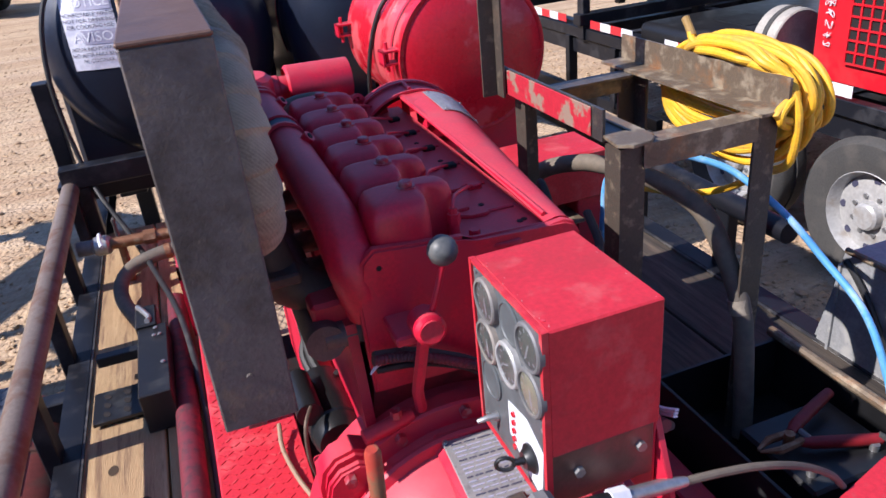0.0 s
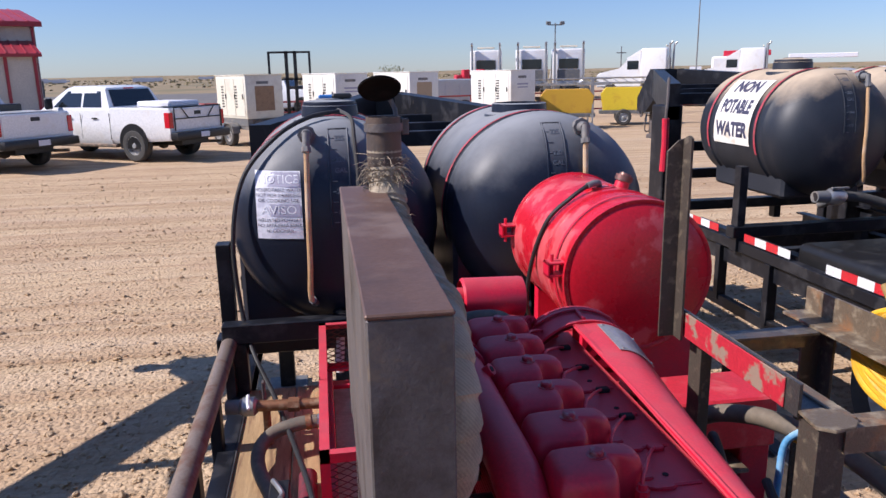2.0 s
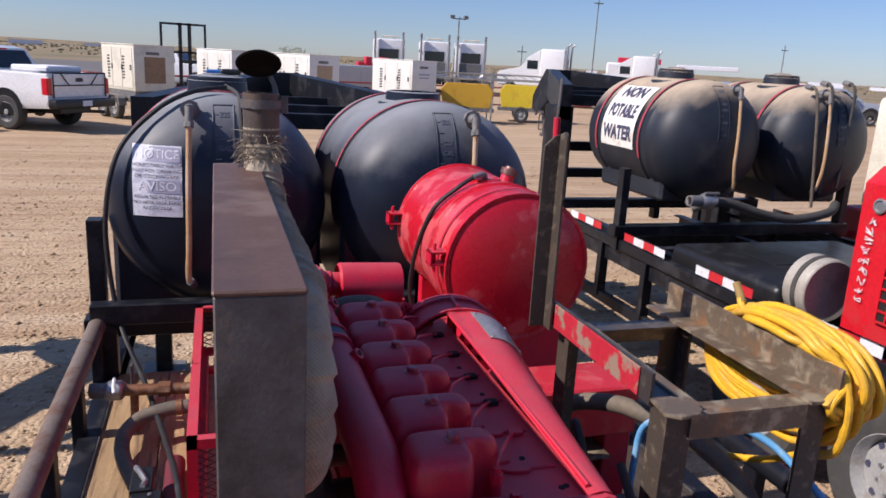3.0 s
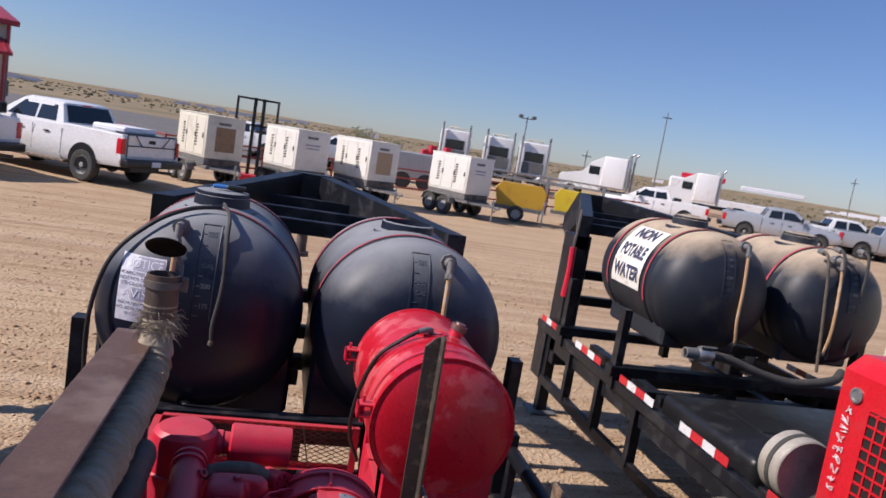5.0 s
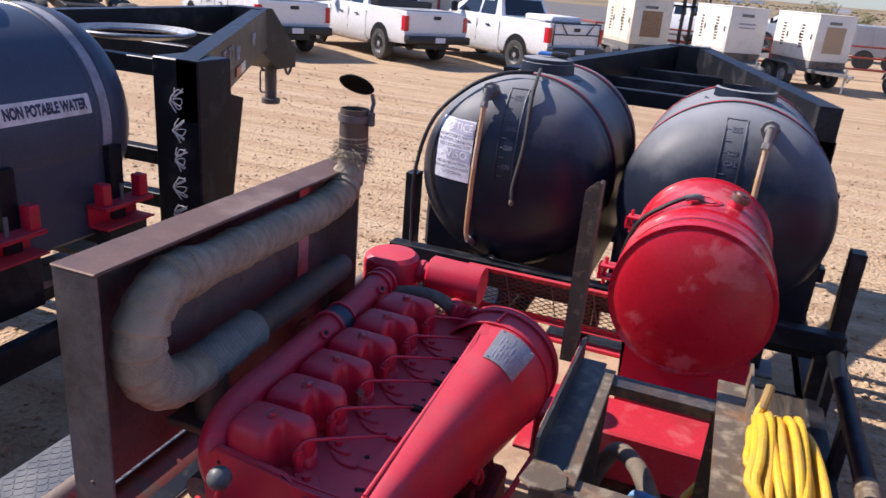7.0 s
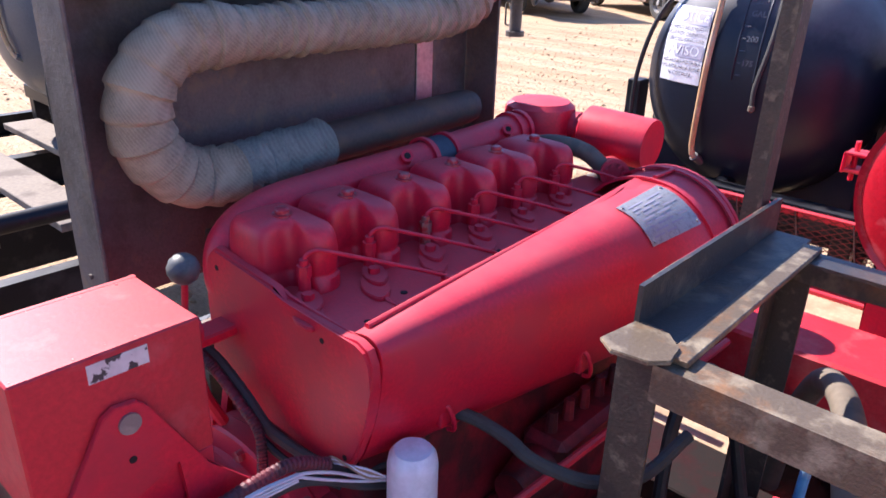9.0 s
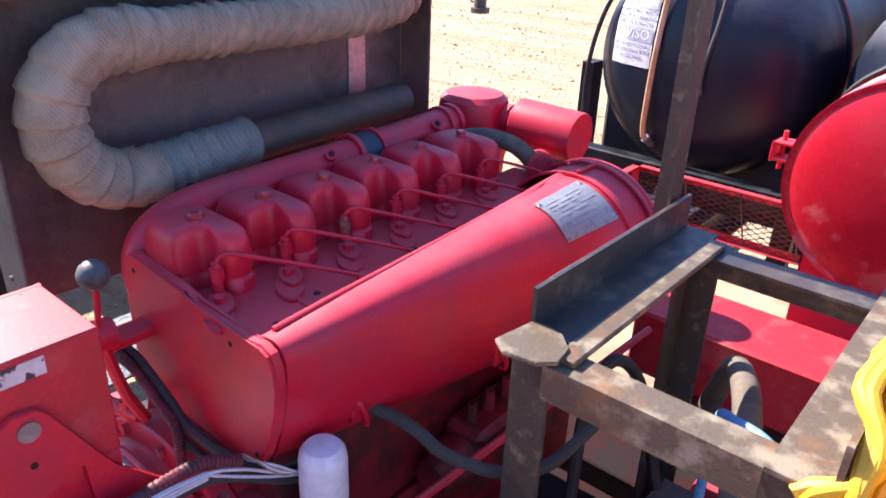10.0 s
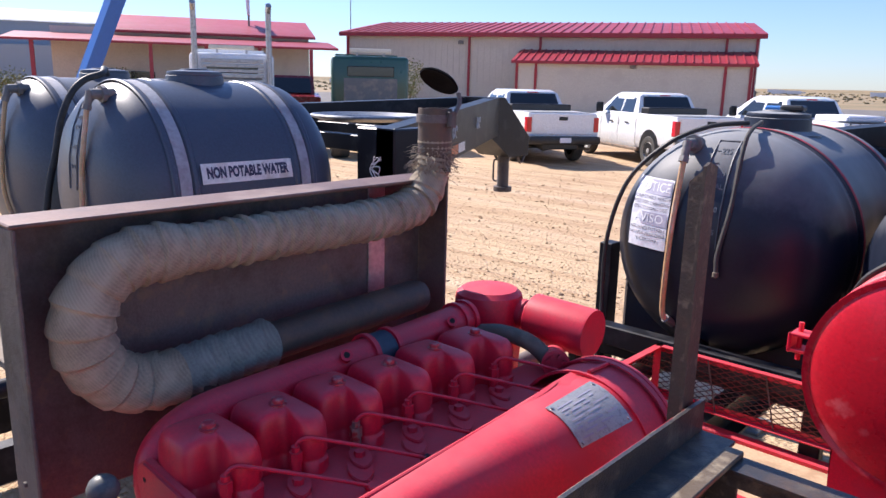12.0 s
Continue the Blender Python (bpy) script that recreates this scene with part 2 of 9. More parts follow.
BARE_BROWN = material("bare_brown_steel", (0.16, 0.095, 0.075), 0.42, 0.5, other=(0.26, 0.10, 0.09), amount=0.4, scale=14, fine=120, bump=0.2, third=(0.09, 0.07, 0.06), third_amount=0.3, third_scale=8)
CHIPM = material("chipped_pink_primer", (0.60, 0.33, 0.31), 0.6, bump=0.0)
DECALM = material("torn_decal", (0.62, 0.60, 0.58), 0.6, other=(0.06, 0.05, 0.05), amount=0.4, scale=45, bump=0.0, edge=0.03)


KNOTM = material("dark_knot_wood", (0.05, 0.03, 0.015), 0.8, bump=0.2)
EDGEM = material("worn_edge_steel", (0.05, 0.05, 0.055), 0.5, 0.4, other=(0.14, 0.13, 0.12), amount=0.4, scale=14, fine=120, bump=0.2)
PEEL = material("peeling_red_paint", (0.45, 0.02, 0.035), 0.5, other=(0.28, 0.19, 0.14), amount=0.3, scale=16, fine=120, bump=0.2, edge=0.06)
BARE_PALE = material("pale_worn_steel", (0.145, 0.108, 0.072), 0.45, 0.2, other=(0.33, 0.27, 0.185), amount=0.42, scale=26, fine=260, bump=0.4, third=(0.30, 0.13, 0.045), third_amount=0.36, third_scale=11, edge=0.16)
# oily red steel, darkened further to paint the shade low in the skid
OILY_SHADED = material("oily_shaded_red_steel", (0.032, 0.010, 0.011), 0.75, spec=0.15, other=(0.02, 0.015, 0.014), amount=0.55, scale=7, fine=90, bump=0.3, third=(0.09, 0.015, 0.018), third_amount=0.25, third_scale=6)
WOOD_DARK = material("dark_timber", (0.06, 0.046, 0.034), 0.7, other=(0.03, 0.024, 0.02), amount=0.5, scale=5, fine=50, bump=0.6,
                     stretch=(9, 0.7, 9), third=(0.15, 0.115, 0.08), third_amount=0.35, third_scale=3)
BARE_LEG = material("dark_worn_leg", (0.07, 0.055, 0.043), 0.55, 0.2, other=(0.17, 0.135, 0.095), amount=0.24, scale=40, fine=240, bump=0.4, edge=0.12, third=(0.12, 0.08, 0.055), third_amount=0.3, third_scale=12)
CABLE = material("black_cable_jacket", (0.014, 0.014, 0.015), 0.55, other=(0.035, 0.032, 0.03), amount=0.3, scale=14, bump=0.05)
HOSE_END = material("brown_frayed_rubber", (0.28, 0.17, 0.05), 0.7, bump=0.2)
CUFF = material("pale_cuff_rubber", (0.26, 0.225, 0.175), 0.7, other=(0.17, 0.145, 0.115), amount=0.4, scale=14, bump=0.1)
CLAMPRED = material("red_rubber_grip", (0.22, 0.01, 0.015), 0.5, bump=0.1)
FENDM = material("scuffed_black_steel", (0.27, 0.275, 0.28), 0.5, 0.1, other=(0.36, 0.355, 0.34), amount=0.4, scale=18, fine=120, bump=0.2, third=(0.20, 0.18, 0.15), third_amount=0.15, third_scale=9)
FENDER_TREAD = material("grey_tread_plate", (0.11, 0.12, 0.14), 0.5, 0.2, other=(0.16, 0.165, 0.175), amount=0.4, scale=8, fine=120, bump=0.1, third=(0.25, 0.20, 0.15), third_amount=0.2, third_scale=3)
# ground-like tan, for a sheet that stands in for sunlit ground
GROUND_TONE = material("ground_tone_sheet", (0.46, 0.335, 0.215), 0.9, other=(0.36, 0.25, 0.155), amount=0.45, scale=9, fine=80, bump=0.4, third=(0.20, 0.12, 0.08), third_amount=0.25, third_scale=4)
BRASS = material("corroded_brass", (0.26, 0.12, 0.06), 0.5, 0.6, other=(0.35, 0.22, 0.13), amount=0.4, scale=30, bump=0.2)
RUSTDRUM = material("rust_red_steel", (0.20, 0.045, 0.035), 0.65, 0.2, other=(0.13, 0.07, 0.05), amount=0.45, scale=9, bump=0.2)
TANCABLE = material("tan_cable", (0.32, 0.22, 0.14), 0.6, bump=0.05)
BLUECAP = material("blue_plastic", (0.03, 0.16, 0.45), 0.4, bump=0.0)


TAPE_RED = material("red_reflective_tape", (0.55, 0.02, 0.03), 0.3, bump=0.0, other=(0.4, 0.03, 0.04), amount=0.3, scale=20)
TAPE_WHITE = material("white_reflective_tape", (0.72, 0.72, 0.74), 0.3, bump=0.0, other=(0.6, 0.58, 0.56), amount=0.3, scale=20)
TAPE_OR = material("faded_orange_tape", (0.62, 0.16, 0.05), 0.4, bump=0.0, other=(0.5, 0.2, 0.1), amount=0.3, scale=20)
REDGLOSS = material("bright_red_enamel", (0.60, 0.012, 0.022), 0.3, other=(0.52, 0.03, 0.035), amount=0.3, scale=4, bump=0.02)
BEIGEM = material("pale_metal_tank", (0.48, 0.44, 0.37), 0.45, 0.3, other=(0.38, 0.34, 0.29), amount=0.35, scale=6, bump=0.05)
PAPERW = material("white_vinyl", (0.78, 0.76, 0.70), 0.5, other=(0.62, 0.55, 0.45), amount=0.35, scale=9, bump=0.0)
GREYPAINT = material("grey_stencil_paint", (0.30, 0.30, 0.31), 0.7, other=(0.12, 0.12, 0.13), amount=0.4, scale=30, bump=0.0)
DECKGREY = material("grey_deck_boards", (0.24, 0.20, 0.16), 0.85, other=(0.15, 0.12, 0.10), amount=0.4, scale=5, bump=0.3)
MUDDY = material("dusty_underside", (0.20, 0.14, 0.10), 0.85, other=(0.08, 0.07, 0.06), amount=0.5, scale=6, bump=0.1)
SILVER = material("silver_vehicle_paint", (0.42, 0.44, 0.47), 0.3, 0.3, bump=0.0, coat=0.4)
TAN_DARK = material("brown_board", (0.30, 0.19, 0.11), 0.7, other=(0.24, 0.15, 0.09), amount=0.4, scale=8, bump=0.1)
GREENP = material("dark_green_paint", (0.02, 0.075, 0.055), 0.3, bump=0.0, coat=0.3)
FENCER = material("dull_red_pipe", (0.30, 0.05, 0.045), 0.6, other=(0.22, 0.07, 0.05), amount=0.4, scale=4, bump=0.0)
REDCAR = material("dark_red_car_paint", (0.22, 0.015, 0.02), 0.25, bump=0.0, coat=0.5)
CHROME = material("polished_tank_metal", (0.75, 0.75, 0.76), 0.35, 0.3, bump=0.0)
REDBASE = material("dull_red_base", (0.34, 0.03, 0.03), 0.5, bump=0.0)


def add_weave(m, period):
    """Diagonal threads across a wrap: fine relief and darker gaps."""
    n, l = m.node_tree.nodes, m.node_tree.links
    b = n["Principled BSDF"]
    co = n.new("ShaderNodeTexCoord")
    old = b.inputs["Base Color"].links[0].from_socket
    bp = n.new("ShaderNodeBump")
    bp.inputs["Strength"].default_value, bp.inputs["Distance"].default_value = 0.5, 0.0008
    add = n.new("ShaderNodeMath")
    for i, s in enumerate(((1, 1, 1), (1, -1, 1))):
        mp = n.new("ShaderNodeMapping")
        mp.inputs["Scale"].default_value = s
        w = n.new("ShaderNodeTexWave")
        w.bands_direction = "DIAGONAL"
        w.inputs["Scale"].default_value = math.tau / (17.3 * period) * (1 if i == 0 else 0.2)
        w.inputs["Distortion"].default_value, w.inputs["Detail"].default_value, w.inputs["Detail Scale"].default_value = 0.7, 2.0, 1.5
        l.new(co.outputs["Object"], mp.inputs[0]), l.new(mp.outputs[0], w.inputs["Vector"])
        l.new(w.outputs["Fac"], add.inputs[i])
    half = n.new("ShaderNodeMath")
    half.operation = "MULTIPLY"
    half.inputs[1].default_value = 0.5
    l.new(add.outputs[0], half.inputs[0])
    l.new(half.outputs[0], bp.inputs["Height"])
    l.new(b.inputs["Normal"].links[0].from_socket, bp.inputs["Normal"])
    l.new(bp.outputs[0], b.inputs["Normal"])
    r = n.new("ShaderNodeMapRange")
    r.inputs["From Min"].default_value, r.inputs["From Max"].default_value = 0.1, 0.7
    r.inputs["To Min"].default_value, r.inputs["To Max"].default_value = 0.84, 1.06
    l.new(half.outputs[0], r.inputs["Value"])
    mx = n.new("ShaderNodeVectorMath")
    mx.operation = "SCALE"
    l.new(old, mx.inputs[0]), l.new(r.outputs[0], mx.inputs["Scale"])
    l.new(mx.outputs[0], b.inputs["Base Color"])


add_weave(WRAP, 0.004)
add_weave(WRAP_GREEN, 0.006)


def add_dust_and_toplight(m, colour, lo, hi, amount, scale=3.0):
    """Settled dust, and brightness of lit tops painted as colour, on faces that look up, broken by noise and run-down
    streaks.
    """
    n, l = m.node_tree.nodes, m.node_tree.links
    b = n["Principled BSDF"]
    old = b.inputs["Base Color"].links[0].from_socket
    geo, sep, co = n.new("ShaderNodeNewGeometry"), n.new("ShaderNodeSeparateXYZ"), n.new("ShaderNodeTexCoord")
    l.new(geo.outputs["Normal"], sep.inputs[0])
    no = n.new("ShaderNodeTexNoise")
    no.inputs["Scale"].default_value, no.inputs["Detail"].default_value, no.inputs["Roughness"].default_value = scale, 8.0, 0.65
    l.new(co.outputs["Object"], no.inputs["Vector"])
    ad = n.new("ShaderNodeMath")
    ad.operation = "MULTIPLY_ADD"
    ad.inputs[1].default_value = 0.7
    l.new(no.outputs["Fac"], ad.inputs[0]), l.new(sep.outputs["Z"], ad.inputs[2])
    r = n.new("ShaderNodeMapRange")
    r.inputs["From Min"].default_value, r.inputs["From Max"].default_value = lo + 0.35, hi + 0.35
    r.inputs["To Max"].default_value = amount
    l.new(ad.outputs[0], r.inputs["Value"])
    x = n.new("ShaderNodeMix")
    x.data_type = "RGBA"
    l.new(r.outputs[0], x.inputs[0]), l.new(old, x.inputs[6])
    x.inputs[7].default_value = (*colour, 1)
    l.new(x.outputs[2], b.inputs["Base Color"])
    rm = n.new("ShaderNodeMix")
    l.new(r.outputs[0], rm.inputs[0]), l.new(b.inputs["Roughness"].links[0].from_socket, rm.inputs[2])
    rm.inputs[3].default_value = 0.85
    l.new(rm.outputs[0], b.inputs["Roughness"])


add_dust_and_toplight(POLY_DUSTY, (0.52, 0.41, 0.29), 0.44, 0.92, 0.9)
# grey dust, with the sunlit brightness of the tank tops mixed into the colour
add_dust_and_toplight(POLY, (0.31, 0.32, 0.335), 0.22, 0.95, 0.78)
# pink dust, which also paints shaded red tops lighter
add_dust_and_toplight(RED, (0.50, 0.15, 0.15), 0.6, 1.2, 0.42, 14.0)


def add_tracks(m):
    """Wheel tracks across the yard and packed pebbles in the relief."""
    n, l = m.node_tree.nodes, m.node_tree.links
    b = n["Principled BSDF"]
    old = b.inputs["Base Color"].links[0].from_socket
    co, mp = n.new("ShaderNodeTexCoord"), n.new("ShaderNodeMapping")
    mp.inputs["Rotation"].default_value = (0, 0, radians(-22))
    mp.inputs["Scale"].default_value = (0.03, 1.0, 1.0)
    l.new(co.outputs["Object"], mp.inputs[0])
    fac = []
    for s, d in ((1.3, 6.0), (5.5, 4.0), (2.4, 5.0)):
        no = n.new("ShaderNodeTexNoise")
        no.inputs["Scale"].default_value, no.inputs["Detail"].default_value, no.inputs["Roughness"].default_value = s, d, 0.6
        l.new(mp.outputs[0], no.inputs["Vector"])
        fac.append(no.outputs["Fac"])
    vo = n.new("ShaderNodeTexVoronoi")
    vo.inputs["Scale"].default_value = 28
    l.new(co.outputs["Object"], vo.inputs["Vector"])
    col = old
    for src, lo, hi, c, a in ((fac[0], 0.48, 0.62, (0.53, 0.39, 0.27), 0.55), (fac[2], 0.47, 0.60, (0.38, 0.245, 0.14), 0.6), (fac[1], 0.52, 0.66, (0.37, 0.235, 0.14), 0.62), (fac[1], 0.46, 0.30, (0.60, 0.45, 0.30), 0.6), (vo.outputs["Distance"], 0.10, 0.0, (0.62, 0.50, 0.40), 0.5), (vo.outputs["Distance"], 0.55, 0.85, (0.33, 0.22, 0.13), 0.3)):
        r = n.new("ShaderNodeMapRange")
        r.inputs["From Min"].default_value, r.inputs["From Max"].default_value, r.inputs["To Max"].default_value = lo, hi, a
        l.new(src, r.inputs["Value"])
        x = n.new("ShaderNodeMix")
        x.data_type = "RGBA"
        l.new(r.outputs[0], x.inputs[0]), l.new(col, x.inputs[6])
        x.inputs[7].default_value = (*c, 1)
        col = x.outputs[2]
    l.new(col, b.inputs["Base Color"])
    nor = b.inputs["Normal"].links[0].from_socket
    for src, dist, st in ((vo.outputs["Distance"], -0.014, 0.8), (fac[1], 0.06, 0.9), (fac[2], 0.12, 0.9)):
        bp = n.new("ShaderNodeBump")
        bp.inputs["Strength"].default_value, bp.inputs["Distance"].default_value = st, abs(dist)
        bp.invert = dist < 0
        l.new(src, bp.inputs["Height"]), l.new(nor, bp.inputs["Normal"])
        nor = bp.outputs[0]
    l.new(nor, b.inputs["Normal"])


add_tracks(GROUND)


def clear_glass(name):
    m = bpy.data.materials.new(name)
    m.use_nodes = True
    b = m.node_tree.nodes["Principled BSDF"]
    b.inputs["Transmission Weight"].default_value, b.inputs["Roughness"].default_value, b.inputs["IOR"].default_value = 1.0, 0.05, 1.12
    return m


LENS = clear_glass("clear_gauge_glass")


# ---- mesh helpers ----
BASE = {}


def thing(name, at=(0, 0, 0), label="", category="", group="", kind=""):
    e = new(name)
    e.empty_display_size = 0.1
    e.location = at
    BASE[e.name] = Vector(at)
    return tagged(e, label, category, group, kind)


def top_of(ob):
    while ob.parent:
        ob = ob.parent
    return ob


def part(name, bm, mat, parent=None, label="", smooth=35):
    """Links a bmesh, given in the place's coordinates, as one mesh under a thing or a part."""
    me = bpy.data.meshes.new(name)
    if parent is not None:
        base = BASE.get(top_of(parent).name)
        if base is not None and base.length:
            bmesh.ops.translate(bm, verts=bm.verts, vec=-base)
    bmesh.ops.recalc_face_normals(bm, faces=bm.faces)
    bm.to_mesh(me)
    bm.free()
    for m in mat if isinstance(mat, (list, tuple)) else (mat,):
        me.materials.append(m)
    if smooth:
        me.shade_smooth()
        me.set_sharp_from_angle(angle=radians(smooth))
    ob = new(name, me)
    ob.parent = parent
    return tagged(ob, label)


def B():
    return bmesh.new()


def box(bm, x0, x1, y0, y1, z0, z1, bevel=0.0, m=None, seg=1):
    vs = [bm.verts.new((x, y, z)) for x in (x0, x1) for y in (y0, y1) for z in (z0, z1)]
    fs = [bm.faces.new([vs[i] for i in f]) for f in ((0, 1, 3, 2), (4, 6, 7, 5), (0, 4, 5, 1), (2, 3, 7, 6), (0, 2, 6, 4), (1, 5, 7, 3))]
    if bevel:
        es = {e for f in fs for e in f.edges}
        r = bmesh.ops.bevel(bm, geom=list(es), offset=bevel, segments=seg, affect="EDGES", profile=0.5)
        vs = list({v for f in r["faces"] for v in f.verts} | {v for v in vs if v.is_valid})
    if m is not None:
        bmesh.ops.transform(bm, matrix=m, verts=[v for v in vs if v.is_valid])
    return bm


def frames(pts, closed=False):
    """Points with the two side directions of a tube round them."""
    pts = [Vector(p) for p in pts]
    n = len(pts)
    out, up = [], None
    for i, p in enumerate(pts):
        a = pts[i - 1] if i or closed else p
        c = pts[(i + 1) % n] if i < n - 1 or closed else p
        d = (c - a).normalized()
        if up is None:
            up = d.orthogonal().normalized()
        up = (up - d * up.dot(d)).normalized()
        out.append((p, up, d.cross(up)))
    return out


def sweep(bm, pts, r, seg=10, closed=False, caps=True):
    """A round tube along points; r is one radius or one for each point."""
    rings = []
    fr = frames(pts, closed)
    for i, (p, u, w) in enumerate(fr):
        q = r[i] if isinstance(r, (list, tuple)) else r
        rings.append([bm.verts.new(p + (u * math.cos(k * math.tau / seg) + w * math.sin(k * math.tau / seg)) * q) for k in range(seg)])
    for i in range(len(rings) if closed else len(rings) - 1):
        a, c = rings[i], rings[(i + 1) % len(rings)]
        for k in range(seg):
            bm.faces.new((a[k], a[(k + 1) % seg], c[(k + 1) % seg], c[k]))
    if caps and not closed:
        bm.faces.new(rings[0][::-1]), bm.faces.new(rings[-1])
    return bm


def cyl(bm, a, c, r, r2=None, seg=20):
    return sweep(bm, (a, c), [r, r if r2 is None else r2], seg)


def curve(pts, n=8):
    """A smooth run of points through the given ones."""
    p = [Vector(q) for q in pts]
    p = [2 * p[0] - p[1]] + p + [2 * p[-1] - p[-2]]
    out = []
    for i in range(1, len(p) - 2):
        for k in range(n):
            t = k / n
            out.append(0.5 * (2 * p[i] + (p[i + 1] - p[i - 1]) * t + (2 * p[i - 1] - 5 * p[i] + 4 * p[i + 1] - p[i + 2]) * t * t
                              + (3 * p[i] - p[i - 1] - 3 * p[i + 1] + p[i + 2]) * t ** 3))
    return out + [p[-2]]


def lathe(bm, prof, m, seg=32, a0=0.0, a1=math.tau):
    """Turns (radius, height) pairs about z and lays them by m."""
    full = abs(a1 - a0 - math.tau) < 1e-6
    n = seg if full else seg + 1
    rings = []
    for r, h in prof:
        if r < 1e-6:
            rings.append([bm.verts.new(m @ Vector((0, 0, h)))] * n)
        else:
            rings.append([bm.verts.new(m @ Vector((r * math.cos(a0 + (a1 - a0) * k / seg), r * math.sin(a0 + (a1 - a0) * k / seg), h))) for k in range(n)])
    for p, q in zip(rings, rings[1:]):
        for k in range(seg):
            vs = []
            for v in (p[k], p[(k + 1) % n], q[(k + 1) % n], q[k]):
                if v not in vs:
                    vs.append(v)
            if len(vs) > 2:
                bm.faces.new(vs)
    return bm


def prism(bm, poly, h0, h1, m=None, bevel=0.0):
    """A flat outline in x and y, drawn out from h0 to h1 in z, laid by m."""
    m = m or Matrix()
    lo = [bm.verts.new(m @ Vector((x, y, h0))) for x, y in poly]
    hi = [bm.verts.new(m @ Vector((x, y, h1))) for x, y in poly]
    fs = [bm.faces.new(lo[::-1]), bm.faces.new(hi)]
    for i in range(len(poly)):
        j = (i + 1) % len(poly)
        fs.append(bm.faces.new((lo[i], lo[j], hi[j], hi[i])))
    if bevel:
        bmesh.ops.bevel(bm, geom=list({e for f in fs[:2] for e in f.edges}), offset=bevel, segments=2, affect="EDGES")
    return bm


ALONG_Y = Matrix(((1, 0, 0, 0), (0, 0, 1, 0), (0, -1, 0, 0), (0, 0, 0, 1)))   # z of a lathe or prism to +y
ALONG_X = Matrix(((0, 0, 1, 0), (1, 0, 0, 0), (0, 1, 0, 0), (0, 0, 0, 1)))    # outline in (y, z), drawn out along x


def angle_iron(bm, a, c, s, t, up, side):
    """An L section from a to c: one leg along up, one along side."""
    a, c, up, side = Vector(a), Vector(c), Vector(up).normalized(), Vector(side).normalized()
    L = [(0, 0), (s, 0), (s, t), (t, t), (t, s), (0, s)]
    lo = [bm.verts.new(a + side * x + up * y) for x, y in L]
    hi = [bm.verts.new(c + side * x + up * y) for x, y in L]
    bm.faces.new(lo[::-1]), bm.faces.new(hi)
    for i in range(6):
        bm.faces.new((lo[i], lo[(i + 1) % 6], hi[(i + 1) % 6], hi[i]))
    return bm


def channel(bm, a, c, w, h, t, up, side):
    """A C section from a to c, its web along up, its flanges along side."""
    a, c, up, side = Vector(a), Vector(c), Vector(up).normalized(), Vector(side).normalized()
    L = [(0, 0), (w, 0), (w, t), (t, t), (t, h - t), (w, h - t), (w, h), (0, h)]
    lo = [bm.verts.new(a + side * x + up * y) for x, y in L]
    hi = [bm.verts.new(c + side * x + up * y) for x, y in L]
    bm.faces.new(lo[::-1]), bm.faces.new(hi)
    for i in range(8):
        bm.faces.new((lo[i], lo[(i + 1) % 8], hi[(i + 1) % 8], hi[i]))
    return bm


def text_mesh(s, size, m, depth=0.001, stretch=1.0, bold=0.0):
    """Words in the built-in font as a bmesh laid by m, centred."""
    cu = bpy.data.curves.new("words", "FONT")
    cu.body, cu.size, cu.align_x, cu.align_y, cu.extrude, cu.resolution_u = s, size, "CENTER", "CENTER", depth, 3
    cu.offset = bold
    ob = bpy.data.objects.new("words", cu)
    scene.collection.objects.link(ob)
    bpy.context.view_layer.update()
    me = ob.to_mesh()
    bm = bmesh.new()
    bm.from_mesh(me)
    ob.to_mesh_clear()
    bpy.data.objects.remove(ob)
    bmesh.ops.transform(bm, matrix=m @ Matrix.Diagonal((stretch, 1, 1, 1)), verts=bm.verts)
    return bm


# ---- ground and distance ----
def ground_height(x, y):
    d = math.hypot(x, y)
    ruts = 0.012 * math.sin(1.9 * (y - 0.35 * x)) * math.exp(-((d - 9) / 6) ** 2) if d < 40 else 0
    return ruts + 0.006 * noise.noise((x * 0.9, y * 0.9, 0)) if d < 40 else 0.0


def build_ground():
    bm = B()
    steps = [-3000, -1200, -500, -260, -150, -100, -70, -50, -38] + [-30 + i * 0.75 for i in range(94)] + [42, 50, 62, 78, 100, 150, 260, 500, 1200, 3000]
    grid = [[bm.verts.new((x, y, ground_height(x, y))) for y in steps] for x in steps]
    for i in range(len(steps) - 1):
        for j in range(len(steps) - 1):
            f = bm.faces.new((grid[i][j], grid[i + 1][j], grid[i + 1][j + 1], grid[i][j + 1]))
            x, y = (steps[i] + steps[i + 1]) / 2, (steps[j] + steps[j + 1]) / 2
            if math.hypot(x, y) > 120:
                f.material_index = 1
            elif y > 36 and x < 2 and not (x < -12 and y < 42):
                f.material_index = 2
    return tagged(part("ground", bm, (GROUND, FAR, ASPH), None), "pale tan gravel yard with tyre tracks and a strip of asphalt", "ground", kind="structure")


ground = build_ground()


